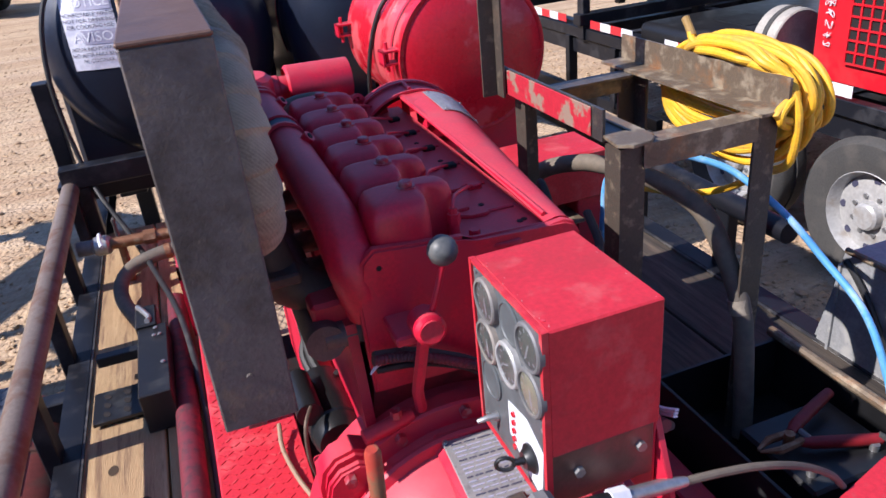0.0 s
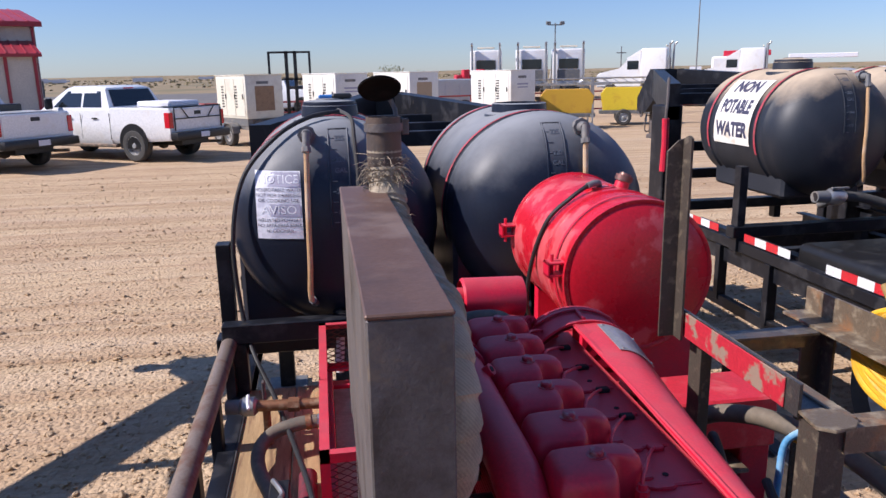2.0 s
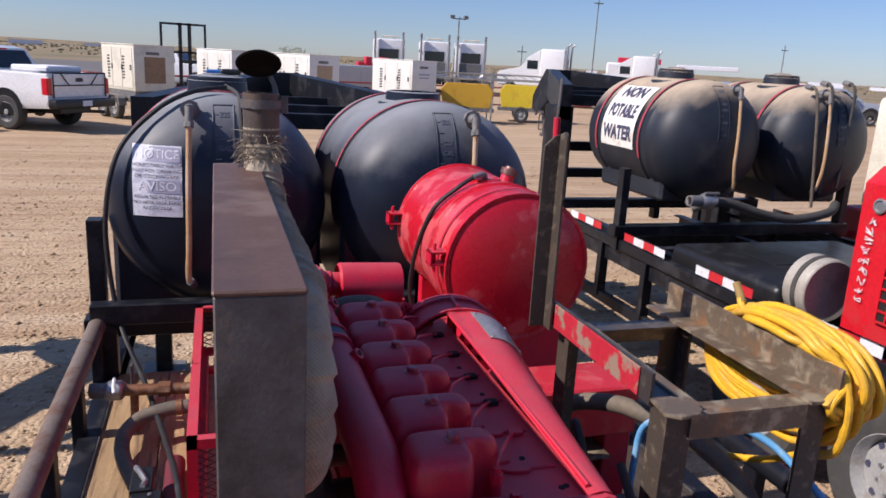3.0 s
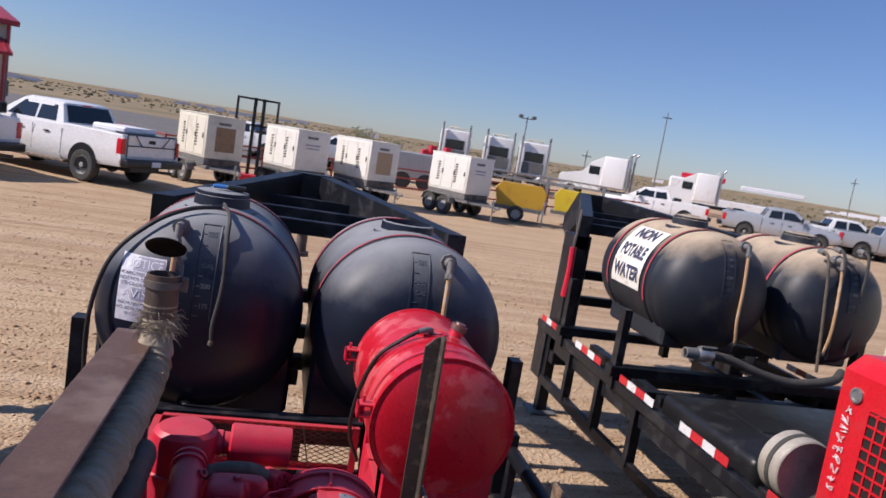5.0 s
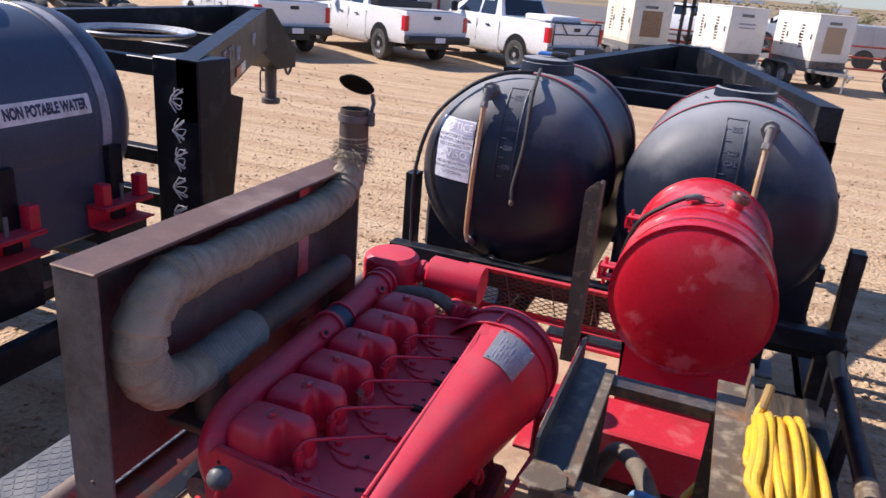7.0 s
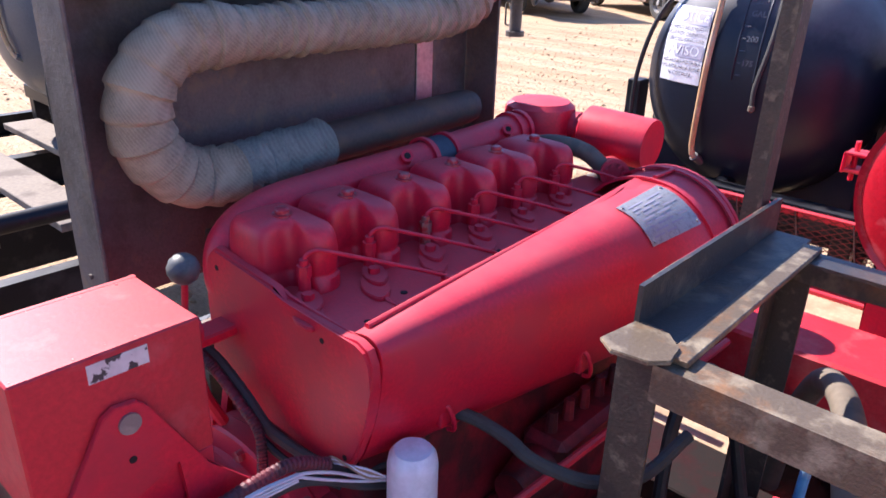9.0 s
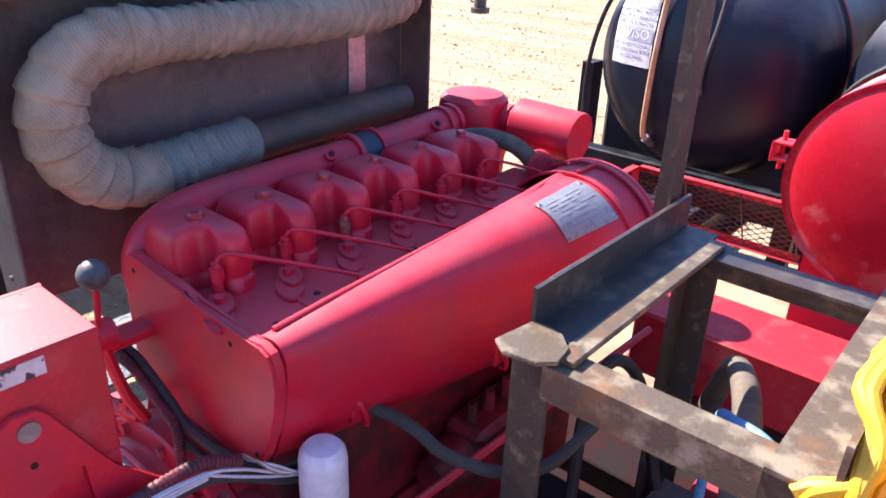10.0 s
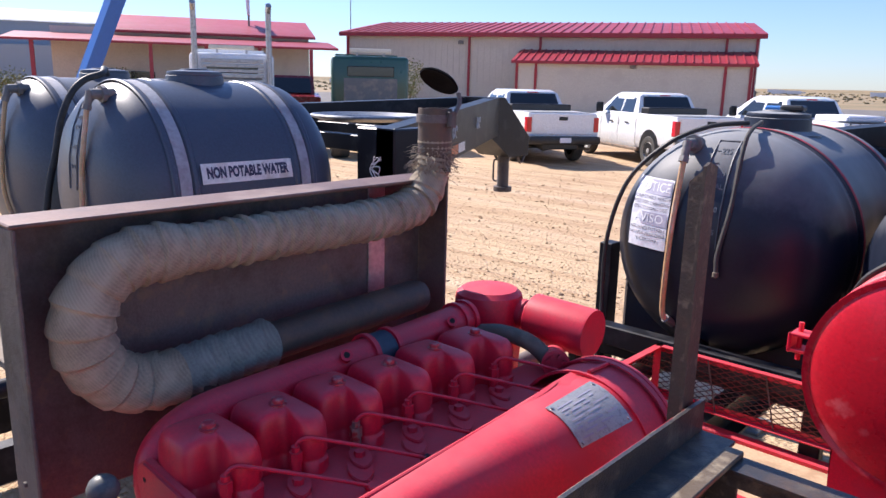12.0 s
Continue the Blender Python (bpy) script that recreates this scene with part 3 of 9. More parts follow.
def build_stones():
    rnd = random.Random(4)
    ico = B()
    bmesh.ops.create_icosphere(ico, subdivisions=1, radius=1.0)
    base = [v.co.copy() for v in ico.verts]
    tris = [[v.index for v in f.verts] for f in ico.faces]
    ico.free()
    verts, faces = [], []
    for i in range(26000):
        a, d = rnd.uniform(0.1, 2.9), 1.5 + 16 * rnd.random() ** 1.3
        x, y = 0.4 + d * math.cos(a), 1.0 + d * math.sin(a)
        if -0.6 < x < 1.55 and y < 5:
            continue
        s = rnd.uniform(0.005, 0.014) * (2.0 if rnd.random() < 0.08 else 1)
        sx, sy = rnd.uniform(0.8, 1.5), rnd.uniform(0.8, 1.5)
        o = Vector((x, y, ground_height(x, y) + s * 0.3))
        k = len(verts)
        verts += [o + Vector((p.x * sx, p.y * sy, p.z * 0.7)) * s + Vector((rnd.uniform(-1, 1), rnd.uniform(-1, 1), rnd.uniform(-1, 1))) * s * 0.2 for p in base]
        faces += [[q + k for q in f] for f in tris]
    me = bpy.data.meshes.new("gravel")
    me.from_pydata(verts, [], faces)
    me.materials.append(GROUND)
    return tagged(new("gravel", me), "loose tan pebbles strewn over the gravel yard", "gravel", kind="stuff")


build_stones()


# ---- water tanks ----
DOME = [(0.0, 0.0), (0.35, 0.012), (0.6, 0.04), (0.78, 0.08), (0.9, 0.13), (0.97, 0.185), (1.0, 0.24)]   # share of the radius, depth


def dome_depth(d):
    for (r0, h0), (r1, h1) in zip(DOME, DOME[1:]):
        if d <= r1:
            return h0 + (h1 - h0) * (d - r0) / (r1 - r0)
    return DOME[-1][1]


def water_tank(at, r=0.48, length=1.46, mat=POLY, fit_side=-1, tube_mat=TUBE, lid=True, band_mat=None, bands=None, man_y=0.0, neck=-0.035, man_r=1.0, skirt=(0.965, 0.1), label=""):
    """A horizontal leg tank along y; at is the middle of its near end, on the support."""
    x0, y0, z0 = at
    t = thing("water_tank", at, label, "water tank", "water tanks on trailers")
    zc = z0 + r
    m = Matrix.Translation((x0, y0, zc)) @ ALONG_Y
    prof = [(r * d, h) for d, h in DOME]
    bands = bands or (0.38, length - 0.38)
    body = list(prof)
    for b in bands:
        body += [(r, b - 0.062), (r * 1.012, b - 0.055), (r * 1.012, b - 0.038), (r * 0.985, b - 0.03), (r * 0.985, b + 0.03), (r * 1.012, b + 0.038), (r * 1.012, b + 0.055), (r, b + 0.062)]
    body += [(q, length - h) for q, h in reversed(prof)]
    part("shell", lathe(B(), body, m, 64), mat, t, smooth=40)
    def dome(x, z, lift=0.0):
        """A point on the near end, lifted off it."""
        return Vector((x, y0 + dome_depth(math.hypot(x - x0, z - zc) / r) - lift, z))

    # moulded skirt on which the barrel stands
    part("skirt", box(B(), x0 - r * skirt[0], x0 + r * skirt[0], y0 + 0.25, y0 + length - 0.25, z0 - 0.015, zc - skirt[1] * r, 0.02), mat, t)
    # the recessed scale panel on the near end, with its marks
    sx = x0 - fit_side * 0.018
    for k in (-0.04, 0.04):
        part("scale_frame", sweep(B(), [dome(sx + k, zc + r * (0.05 + 0.87 * q / 12), 0.001) for q in range(13)], 0.0045, 6), mat, t)
    part("scale_frame", sweep(B(), [dome(sx - 0.04 + 0.08 * q / 4, zc + r * 0.92, 0.001) for q in range(5)], 0.0045, 6), mat, t)
    for q, word in enumerate(("225", "", "220", "GAL", "", "200", "", "175", "")):
        z = zc + r * 0.84 - q * 0.042
        if word != "GAL":
            part("scale_mark", sweep(B(), [dome(sx - 0.03, z, 0.001), dome(sx - 0.03 + (0.012 if word else 0.02), z, 0.001)], 0.0022, 5), SCALEM, t)
        if word:
            wm = text_mesh(word, 0.027, Matrix.Identity(4), 0.0006, 1.0, 0.0006)
            for v in wm.verts:
                v.co = dome(sx + 0.006 + v.co.x, z + v.co.y, 0.0015 + v.co.z)
            part("scale_figure", wm, SCALEM, t, "raised moulded figures", smooth=0)
    # sight tube with its fitting
    fx, fz = x0 + fit_side * 0.108, zc + r * 0.88
    fy = y0 + 0.045
    f = B()
    cyl(f, (fx, fy + 0.11, fz), (fx, fy + 0.005, fz), 0.026, 0.022, 12)
    cyl(f, (fx, fy + 0.07, fz), (fx, fy + 0.05, fz), 0.038, 0.038, 8)
    cyl(f, (fx, fy + 0.01, fz + 0.012), (fx - 0.004, fy - 0.01, fz - 0.06), 0.018, 0.015, 12)
    cyl(f, (fx - 0.003, fy - 0.005, fz - 0.045), (fx - 0.004, fy - 0.012, fz - 0.065), 0.02, 0.02, 6)
    part("fitting", f, GREYM, t, "grey elbow fitting")
    bx = fx + fit_side * 0.02
    sight = sweep(B(), curve([(fx - 0.003, fy - 0.008, fz - 0.05), (fx - 0.010, fy - 0.045, fz - 0.3), (fx - 0.014, fy - 0.055, fz - 0.52), (bx, fy - 0.035, fz - 0.66), (bx + 0.012, fy + 0.0, fz - 0.70)], 6), 0.0115, 10)
    part("tube_end", cyl(B(), (bx + 0.006, fy - 0.02, fz - 0.685), (bx + 0.016, fy + 0.03, fz - 0.715), 0.017, None, 10), GREYM, t)
    part("sight_tube", sight, tube_mat, t, "stained clear sight tube")
    # manway collar and lid
    my = y0 + length * 0.5 + man_y
    mm = Matrix.Translation((x0, my, zc + r + neck)) @ Matrix.Diagonal((man_r, man_r, 1, 1))
    part("manway", lathe(B(), [(0.27, -0.09), (0.235, -0.01), (0.19, 0.0), (0.185, 0.04), (0.17, 0.045), (0.168, -0.02), (0.0, -0.02)] if not lid else
                         [(0.27, -0.08), (0.235, 0.02), (0.185, 0.035), (0.18, 0.085), (0.165, 0.09), (0.16, 0.08)], mm, 32), mat, t)
    if lid:
        part("lid", lathe(B(), [(0.17, 0.08), (0.175, 0.09), (0.17, 0.105), (0.09, 0.112), (0.085, 0.118), (0.0, 0.12)], mm, 32), mat, t)
    for b in bands:
        if band_mat:
            hoop = lathe(B(), [(r * 0.995, b - 0.028), (r * 1.004, b - 0.026), (r * 1.004, b + 0.026), (r * 0.995, b + 0.028)], m, 48, math.radians(170), math.radians(370))
            part("strap", hoop, band_mat, t, "steel hold-down strap")
        else:
            hoop = lathe(B(), [(r * 1.0125, b + 0.034), (r * 1.0165, b + 0.037), (r * 1.0165, b + 0.054), (r * 1.0125, b + 0.057)], m, 48, math.radians(160), math.radians(380))
            part("red_line", hoop, RUSTRED, t, "thin faded red line along the rib")
    return t


SCALEM = material("raised_grey_marks", (0.09, 0.10, 0.12), 0.5, bump=0.0)
RUSTRED = material("faded_red_line", (0.40, 0.045, 0.065), 0.7, other=(0.24, 0.05, 0.06), amount=0.5, scale=8, bump=0.0)


# ---- trailers ----
def gooseneck_trailer(cx, y0, z0, label, rail_striped=False, axles=(-5.0, -4.1), wheel_out=0.16, W=0.98, reach=1.0, rise=0.0, cradle=(-1.36, -0.3), cradle_z=0.0):
    """Black gooseneck trailer; cx its middle, y0 where the columns stand, z0 lifts it. Local measures of a deck 1.96 m wide."""
    t = thing("gooseneck_trailer", (cx, y0, 0), label, "trailer", "gooseneck trailers")
    D, back = 0.78 + z0, -6.6
    deck_z, z0 = z0, z0 + rise
    for s in (-1, 1):
        part("main_beam", channel(B(), (cx + s * 0.55, y0 + back, D - 0.26), (cx + s * 0.55, y0 + 0.1, D - 0.26), 0.08, 0.2, 0.012, (0, 0, 1), (-s, 0, 0)), BLACK, t)
        part("side_beam", channel(B(), (cx + s * W, y0 + back, D - 0.12), (cx + s * W, y0 + 0.1, D - 0.12), 0.06, 0.13, 0.008, (0, 0, 1), (-s, 0, 0)), BLACK, t)
        # upright columns and the neck beams that run together to the coupler
        part("column", box(B(), cx + s * W - (0.16 if W < 1 else 0.28) * (s > 0), cx + s * W + (0.16 if W < 1 else 0.28) * (s < 0), y0 - 0.10, y0 + 0.16, 0.42 + z0, (1.62 if W < 1 else 1.80) + z0, 0.008), BLACK, t)
        nb = B()
        xa, xb = cx + s * (W - 0.07), cx + s * 0.10
        lo = [(xa - 0.06, y0 - 0.10, 1.50 + z0), (xa + 0.06, y0 - 0.10, 1.50 + z0), (xa + 0.06, y0 - 0.10, 1.80 + z0), (xa - 0.06, y0 - 0.10, 1.80 + z0)]
        hi = [(xb - 0.06, y0 + 1.95 * reach, 1.62 + z0), (xb + 0.06, y0 + 1.95 * reach, 1.62 + z0), (xb + 0.06, y0 + 1.95 * reach, 1.92 + z0), (xb - 0.06, y0 + 1.95 * reach, 1.92 + z0)]
        a, c = [nb.verts.new(p) for p in lo], [nb.verts.new(p) for p in hi]
        nb.faces.new(a[::-1]), nb.faces.new(c)
        for i in range(4):
            nb.faces.new((a[i], a[(i + 1) % 4], c[(i + 1) % 4], c[i]))
        part("neck_beam", nb, BLACK, t)
    for k, (yy, hw) in enumerate(((0.41, 0.74), (0.81, 0.58), (1.3, 0.40))):
        part("cross_beam", box(B(), cx - hw, cx + hw, y0 + yy * reach - 0.04, y0 + yy * reach + 0.04, 1.60 + z0 + 0.03 * k, 1.70 + z0 + 0.03 * k, 0.004), BLACK, t)
    for zz in (0.98, 1.22):
        part("cross_beam", box(B(), cx - W + 0.14, cx + W - 0.14, y0 - 0.02, y0 + 0.06, zz + z0, zz + 0.08 + z0, 0.004), BLACK, t)
    part("coupler_head", prism(B(), [(1.85 * reach, 1.62 + z0), (1.85 * reach, 1.92 + z0), (2.02 * reach, 1.92 + z0), (2.34 * reach, 1.60 + z0), (2.34 * reach, 1.44 + z0), (2.10 * reach, 1.44 + z0)], cx - 0.16, cx + 0.16,
                               Matrix.Translation((0, y0, 0)) @ ALONG_X), BLACK, t)
    cp = B()
    cyl(cp, (cx, y0 + 2.22 * reach, 1.46 + z0), (cx, y0 + 2.22 * reach, 1.14 + z0), 0.05, None, 20)
    cyl(cp, (cx, y0 + 2.22 * reach, 1.17 + z0), (cx, y0 + 2.22 * reach, 1.13 + z0), 0.078, None, 20)
    sweep(cp, curve([(cx - 0.05, y0 + 2.22 * reach, 1.39 + z0), (cx - 0.10, y0 + 2.22 * reach, 1.385 + z0), (cx - 0.105, y0 + 2.22 * reach, 1.29 + z0), (cx - 0.10, y0 + 2.22 * reach, 1.215 + z0), (cx - 0.05, y0 + 2.22 * reach, 1.21 + z0)], 5), 0.008, 8)
    part("coupler_tube", cp, RUST, t, "rusty coupler tube")
    for s in (-1, 1):
        pts = [(cx + s * 0.12, y0 + 2.2 * reach + 0.02 * k, 1.6 + z0 - 0.22 * math.sin(k / 10 * math.pi)) for k in range(11)]
        part("safety_chain", sweep(B(), pts, 0.012, 6), RUST, t)
    # side rail and its stakes
    for s in (-1, 1):
        if rail_striped:
            part("side_rail", box(B(), cx + s * W - 0.03, cx + s * W + 0.03, y0 + back, y0 + 0.35, D + 0.0, D + 0.075, 0.004), BLACK, t)
            part("front_plate", box(B(), cx + s * W - 0.012, cx + s * W + 0.012, y0 - 0.0, y0 + 0.36, D - 0.45, D, 0.003), BLACK, t)
            for k in range(9):
                yy = y0 + 0.1 - k * 0.62
                if -4.15 < yy - y0 < -2.25:      # room for the wheels
                    continue
                part("stake", box(B(), cx + s * W - 0.035, cx + s * W + 0.035, yy - 0.03, yy + 0.03, D - 0.42, D, 0.003), BLACK, t)
            part("lower_rail", box(B(), cx + s * W - 0.025, cx + s * W + 0.025, y0 - 2.27, y0 + 0.1, D - 0.46, D - 0.38, 0.003), BLACK, t)
        elif s in (-1, 1):
            part("pipe_rail", sweep(B(), [(cx + s * W, y0 + (back if s < 0 or W > 1 else -3.25), D + 0.22), (cx + s * W, y0 - 1.50, D + 0.22)], 0.033, 14), PIPE if s < 0 else BLACK, t, "rust-brown pipe rail" if s < 0 else "black pipe rail")
            if s > 0:
                for yy in (-2.55, -3.6)[:1 if W < 1 else 2]:
                    part("rail_collar", cyl(B(), (cx + W, y0 + yy - 0.05, D + 0.22), (cx + W, y0 + yy + 0.05, D + 0.22), 0.0365, None, 16), BARE_PALE, t, "pale pipe collar")
            for k in range(10):
                yy = y0 - 1.62 - k * 0.46
                if s > 0 and W < 1 and yy < y0 - 3.25:      # the fender takes the rail's place
                    continue
                part("stake", box(B(), cx + s * W - 0.02, cx + s * W + 0.02, yy - 0.03, yy + 0.03, D - 0.1, D + 0.2, 0.003), BLACK, t)
    # cradle under the tanks
    for yy in cradle:
        part("cradle_beam", box(B(), cx - 1.06, cx + 1.06, y0 + yy - 0.05, y0 + yy + 0.05, D + 0.10 + cradle_z, D + 0.18 + cradle_z, 0.005), BLACK, t)
        for s in (-1.0, -0.02, 1.0):
            part("cradle_post", box(B(), cx + s - 0.03, cx + s + 0.03, y0 + yy - 0.04, y0 + yy + 0.04, D + 0.0, D + 0.5 * (abs(s) > 0.5) + 0.1 + cradle_z, 0.003), BLACK, t)
    # running gear
    for s in (-1, 1):
        for yy in axles:
            wheel(t, (cx + s * (W + wheel_out), y0 + yy, 0.38), 0.38, 0.22, s)
    part("landing_leg", box(B(), cx - W + 0.06, cx - W + 0.16, y0 + 0.2, y0 + 0.3, 0.02, 0.8 + deck_z, 0.006), BLACK, t)
    part("landing_foot", box(B(), cx - W - 0.02, cx - W + 0.24, y0 + 0.12, y0 + 0.38, 0.0, 0.025, 0.004), GREYM, t)
    part("landing_leg", box(B(), cx + W - 0.16, cx + W - 0.06, y0 + 0.2, y0 + 0.3, 0.02, 0.8 + deck_z, 0.006), BLACK, t)
    part("landing_foot", box(B(), cx + W - 0.24, cx + W + 0.02, y0 + 0.12, y0 + 0.38, 0.0, 0.025, 0.004), GREYM, t)
    return t


PIPE = material("rusty_pipe", (0.20, 0.155, 0.125), 0.5, 0.2, other=(0.16, 0.09, 0.06), amount=0.4, scale=14, fine=120, bump=0.3,
                third=(0.06, 0.052, 0.05), third_amount=0.3, third_scale=4)


def wheel(parent, c, r, w, side, rim_mat=None, lugs=8):
    """Tyre and dished rim under a vehicle; side is where its outer face looks along x."""
    c = Vector(c)
    m = Matrix.Translation(c) @ Matrix.Rotation(math.pi / 2 * side, 4, "Y")
    h = w / 2
    tyre = part("wheel", lathe(B(), [(r * 0.57, -h * 0.9), (r * 0.72, -h), (r * 0.9, -h * 0.96), (r * 0.975, -h * 0.75), (r, -h * 0.5), (r, -h * 0.12), (r * 0.98, -h * 0.1), (r * 0.98, h * 0.1), (r, h * 0.12),
                                    (r, h * 0.5), (r * 0.975, h * 0.75), (r * 0.9, h * 0.96), (r * 0.72, h), (r * 0.57, h * 0.9), (r * 0.55, h * 0.5), (r * 0.55, -h * 0.5)], m, 36), RUBBER, parent, "black treaded tyre")
    rb = lathe(B(), [(r * 0.575, h * 0.88), (r * 0.56, h * 0.92), (r * 0.54, h * 0.75), (r * 0.5, h * 0.35), (r * 0.42, h * 0.42), (r * 0.3, h * 0.52), (r * 0.18, h * 0.5), (r * 0.17, h * 0.85), (r * 0.14, h * 0.95), (0, h * 0.97)], m, 36)
    part("rim", rb, rim_mat or RIM, tyre, "dished steel rim")
    for k in range(lugs):
        holes = B()
        a = k * math.tau / lugs
        p = m @ Vector((r * 0.43 * math.cos(a), r * 0.43 * math.sin(a), h * 0.40))
        q = m @ Vector((r * 0.43 * math.cos(a), r * 0.43 * math.sin(a), h * 0.44))
        cyl(holes, p, q, r * 0.05, None, 8)
        part("vent_hole", holes, INK, tyre)
    for k in range(lugs):
        nuts = B()
        a = (k + 0.5) * math.tau / lugs
        cyl(nuts, m @ Vector((r * 0.25 * math.cos(a), r * 0.25 * math.sin(a), h * 0.5)), m @ Vector((r * 0.25 * math.cos(a), r * 0.25 * math.sin(a), h * 0.62)), r * 0.03, None, 6)
        part("wheel_nut", nuts, GALV, tyre)
    return tyre


CX = 0.475
trailer = gooseneck_trailer(CX, 4.52, 0.0, "black gooseneck flatbed trailer with timber deck and rusty pipe rails")
trailer_left = gooseneck_trailer(-2.80, 2.91, 0.02, "black gooseneck flatbed trailer with chalk scrawls on its column", W=1.26, reach=1.08, cradle=(-1.0, -0.42), cradle_z=0.035)
trailer_right = gooseneck_trailer(3.78, 6.0, 0.03, "black gooseneck trailer with red and white reflective tape", rail_striped=True, axles=(-3.87, -2.97), wheel_out=-0.07, rise=0.12)

TZ = 0.93
part("cradle_beam", box(B(), -0.53, 1.48, 2.915, 2.985, 1.0, 1.085, 0.005), BLACK, trailer)
for x in (-0.47, 0.44, 1.42):
    part("cradle_post", box(B(), x - 0.035, x + 0.035, 2.92, 2.98, 0.78, 1.0, 0.004), BLACK, trailer)
part("fender", box(B(), -0.96, -0.645, -1.2, 1.93, 0.772, 0.78, 0.002), FENDER_TREAD, trailer, "grey diamond-plate fender")
part("fender_edge", box(B(), -0.96, -0.645, 1.93, 1.938, 0.70, 0.78, 0.002), FENDER_TREAD, trailer)
part("fender_arm", box(B(), -0.645, -0.50, 1.80, 1.86, 0.70, 0.766, 0.003), BLACK, trailer)
treads = B()
for i in range(14):
    for j in range(64):
        box(treads, -0.011, 0.011, -0.0025, 0.0025, 0, 0.0015, 0, Matrix.Translation((-0.94 + 0.0217 * i, 0.55 + 0.0217 * j, 0.78)) @ Matrix.Rotation(0.78 if (i + j) % 2 else -0.78, 4, "Z"))
tagged(part("fender_tread_pattern", treads, FENDER_TREAD, trailer, smooth=0), kind="stuff")
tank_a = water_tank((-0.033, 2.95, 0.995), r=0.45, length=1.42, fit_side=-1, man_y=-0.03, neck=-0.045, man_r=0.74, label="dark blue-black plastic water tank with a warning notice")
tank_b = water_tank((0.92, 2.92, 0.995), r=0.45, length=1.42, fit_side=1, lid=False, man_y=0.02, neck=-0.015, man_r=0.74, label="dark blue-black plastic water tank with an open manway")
tank_c = water_tank((3.35, 4.32, 1.19), r=0.432, length=1.40, fit_side=1, mat=POLY_DUSTY, man_r=0.74, skirt=(0.7, 0.6), label="dusty black plastic water tank with a white lettered decal")
tank_d = water_tank((4.32, 4.30, 1.19), r=0.432, length=1.40, fit_side=-1, mat=POLY_DUSTY, man_r=0.74, skirt=(0.7, 0.6), label="tan-dusted black plastic water tank on a trailer")
tank_e = water_tank((-2.29, 1.59, 1.025), r=0.50, mat=POLY_SKYLIT, length=1.20, fit_side=1, band_mat=STRAPGREY, bands=(0.26, 0.88), neck=-0.06, man_r=0.74, label="dark plastic water tank with two steel straps")
tank_f = water_tank((-3.31, 1.60, 1.025), r=0.50, mat=POLY_SKYLIT, length=1.20, fit_side=1, band_mat=STRAPGREY, bands=(0.26, 0.88), neck=-0.06, man_r=0.74, label="dark plastic water tank strapped beside another")
th = thing("vent_hose", (-2.80, 1.7, 1.0), "black vent hose arched between two tanks", "hose")
part("run", sweep(B(), curve([(-3.05, 2.10, 2.05), (-2.92, 2.03, 2.075), (-2.80, 1.965, 2.05), (-2.80, 1.88, 2.02), (-2.80, 1.81, 1.955), (-2.80, 1.75, 1.83), (-2.80, 1.71, 1.666), (-2.80, 1.66, 1.474), (-2.80, 1.62, 1.2), (-2.80, 1.62, 1.015)], 7), 0.017, 12), CABLE, th)


# ---- heat shield and exhaust ----
shield = thing("heat_shield", (0.0, 1.0, 0.87), "brown weathered steel heat shield standing beside the engine", "heat shield")
SY0, SY1, SZ0, SZ1 = 0.61, 1.455, 1.40, 1.856
part("back_plate", box(B(), -0.05, -0.044, SY0 + 0.0062, SY1 - 0.0062, SZ0 + 0.002, SZ1 - 0.0065, 0.001), RUST, shield)
part("top_flange", box(B(), -0.051, 0.038, SY0 - 0.002, SY1, SZ1 - 0.006, SZ1, 0.002), RUST_TOP, shield)
part("near_flange", box(B(), -0.05, 0.037, SY0, SY0 + 0.006, SZ0, SZ1 - 0.006, 0.002), RUST, shield)
part("far_flange", box(B(), -0.05, 0.037, SY1 - 0.006, SY1, SZ0 - 0.05, SZ1 - 0.006, 0.002), RUST, shield)
for y in (1.30, 1.42):
    part("leg", angle_iron(B(), (-0.044, y, 0.87), (-0.044, y, SZ0 + 0.06), 0.04, 0.005, (0, 1, 0), (1, 0, 0)), RUST, shield)
part("strap", box(B(), -0.044, -0.040, 1.297, 1.343, 1.56, 1.85, 0.001), GALV, shield, "bare bright metal strap")
part("flange_hole", lathe(B(), [(0.016, 0.0), (0.012, 0.0006), (0.0, 0.0006)], Matrix.Translation((0.012, 1.425, SZ1)) @ Matrix.Diagonal((1, 1.5, 1, 1)), 20), DARK_FILL, shield, "dark keyhole opening")
bl = B()
cyl(bl, (-0.008, SY0 - 0.004, 1.47), (-0.008, SY0 + 0.002, 1.47), 0.004, None, 10)
part("bolt", bl, RUST, shield)

exhaust = thing("exhaust_pipe", (0.07, 1.0, 0.87), "exhaust pipe bound in frayed tan heat wrap", "exhaust pipe")
EX = 0.040


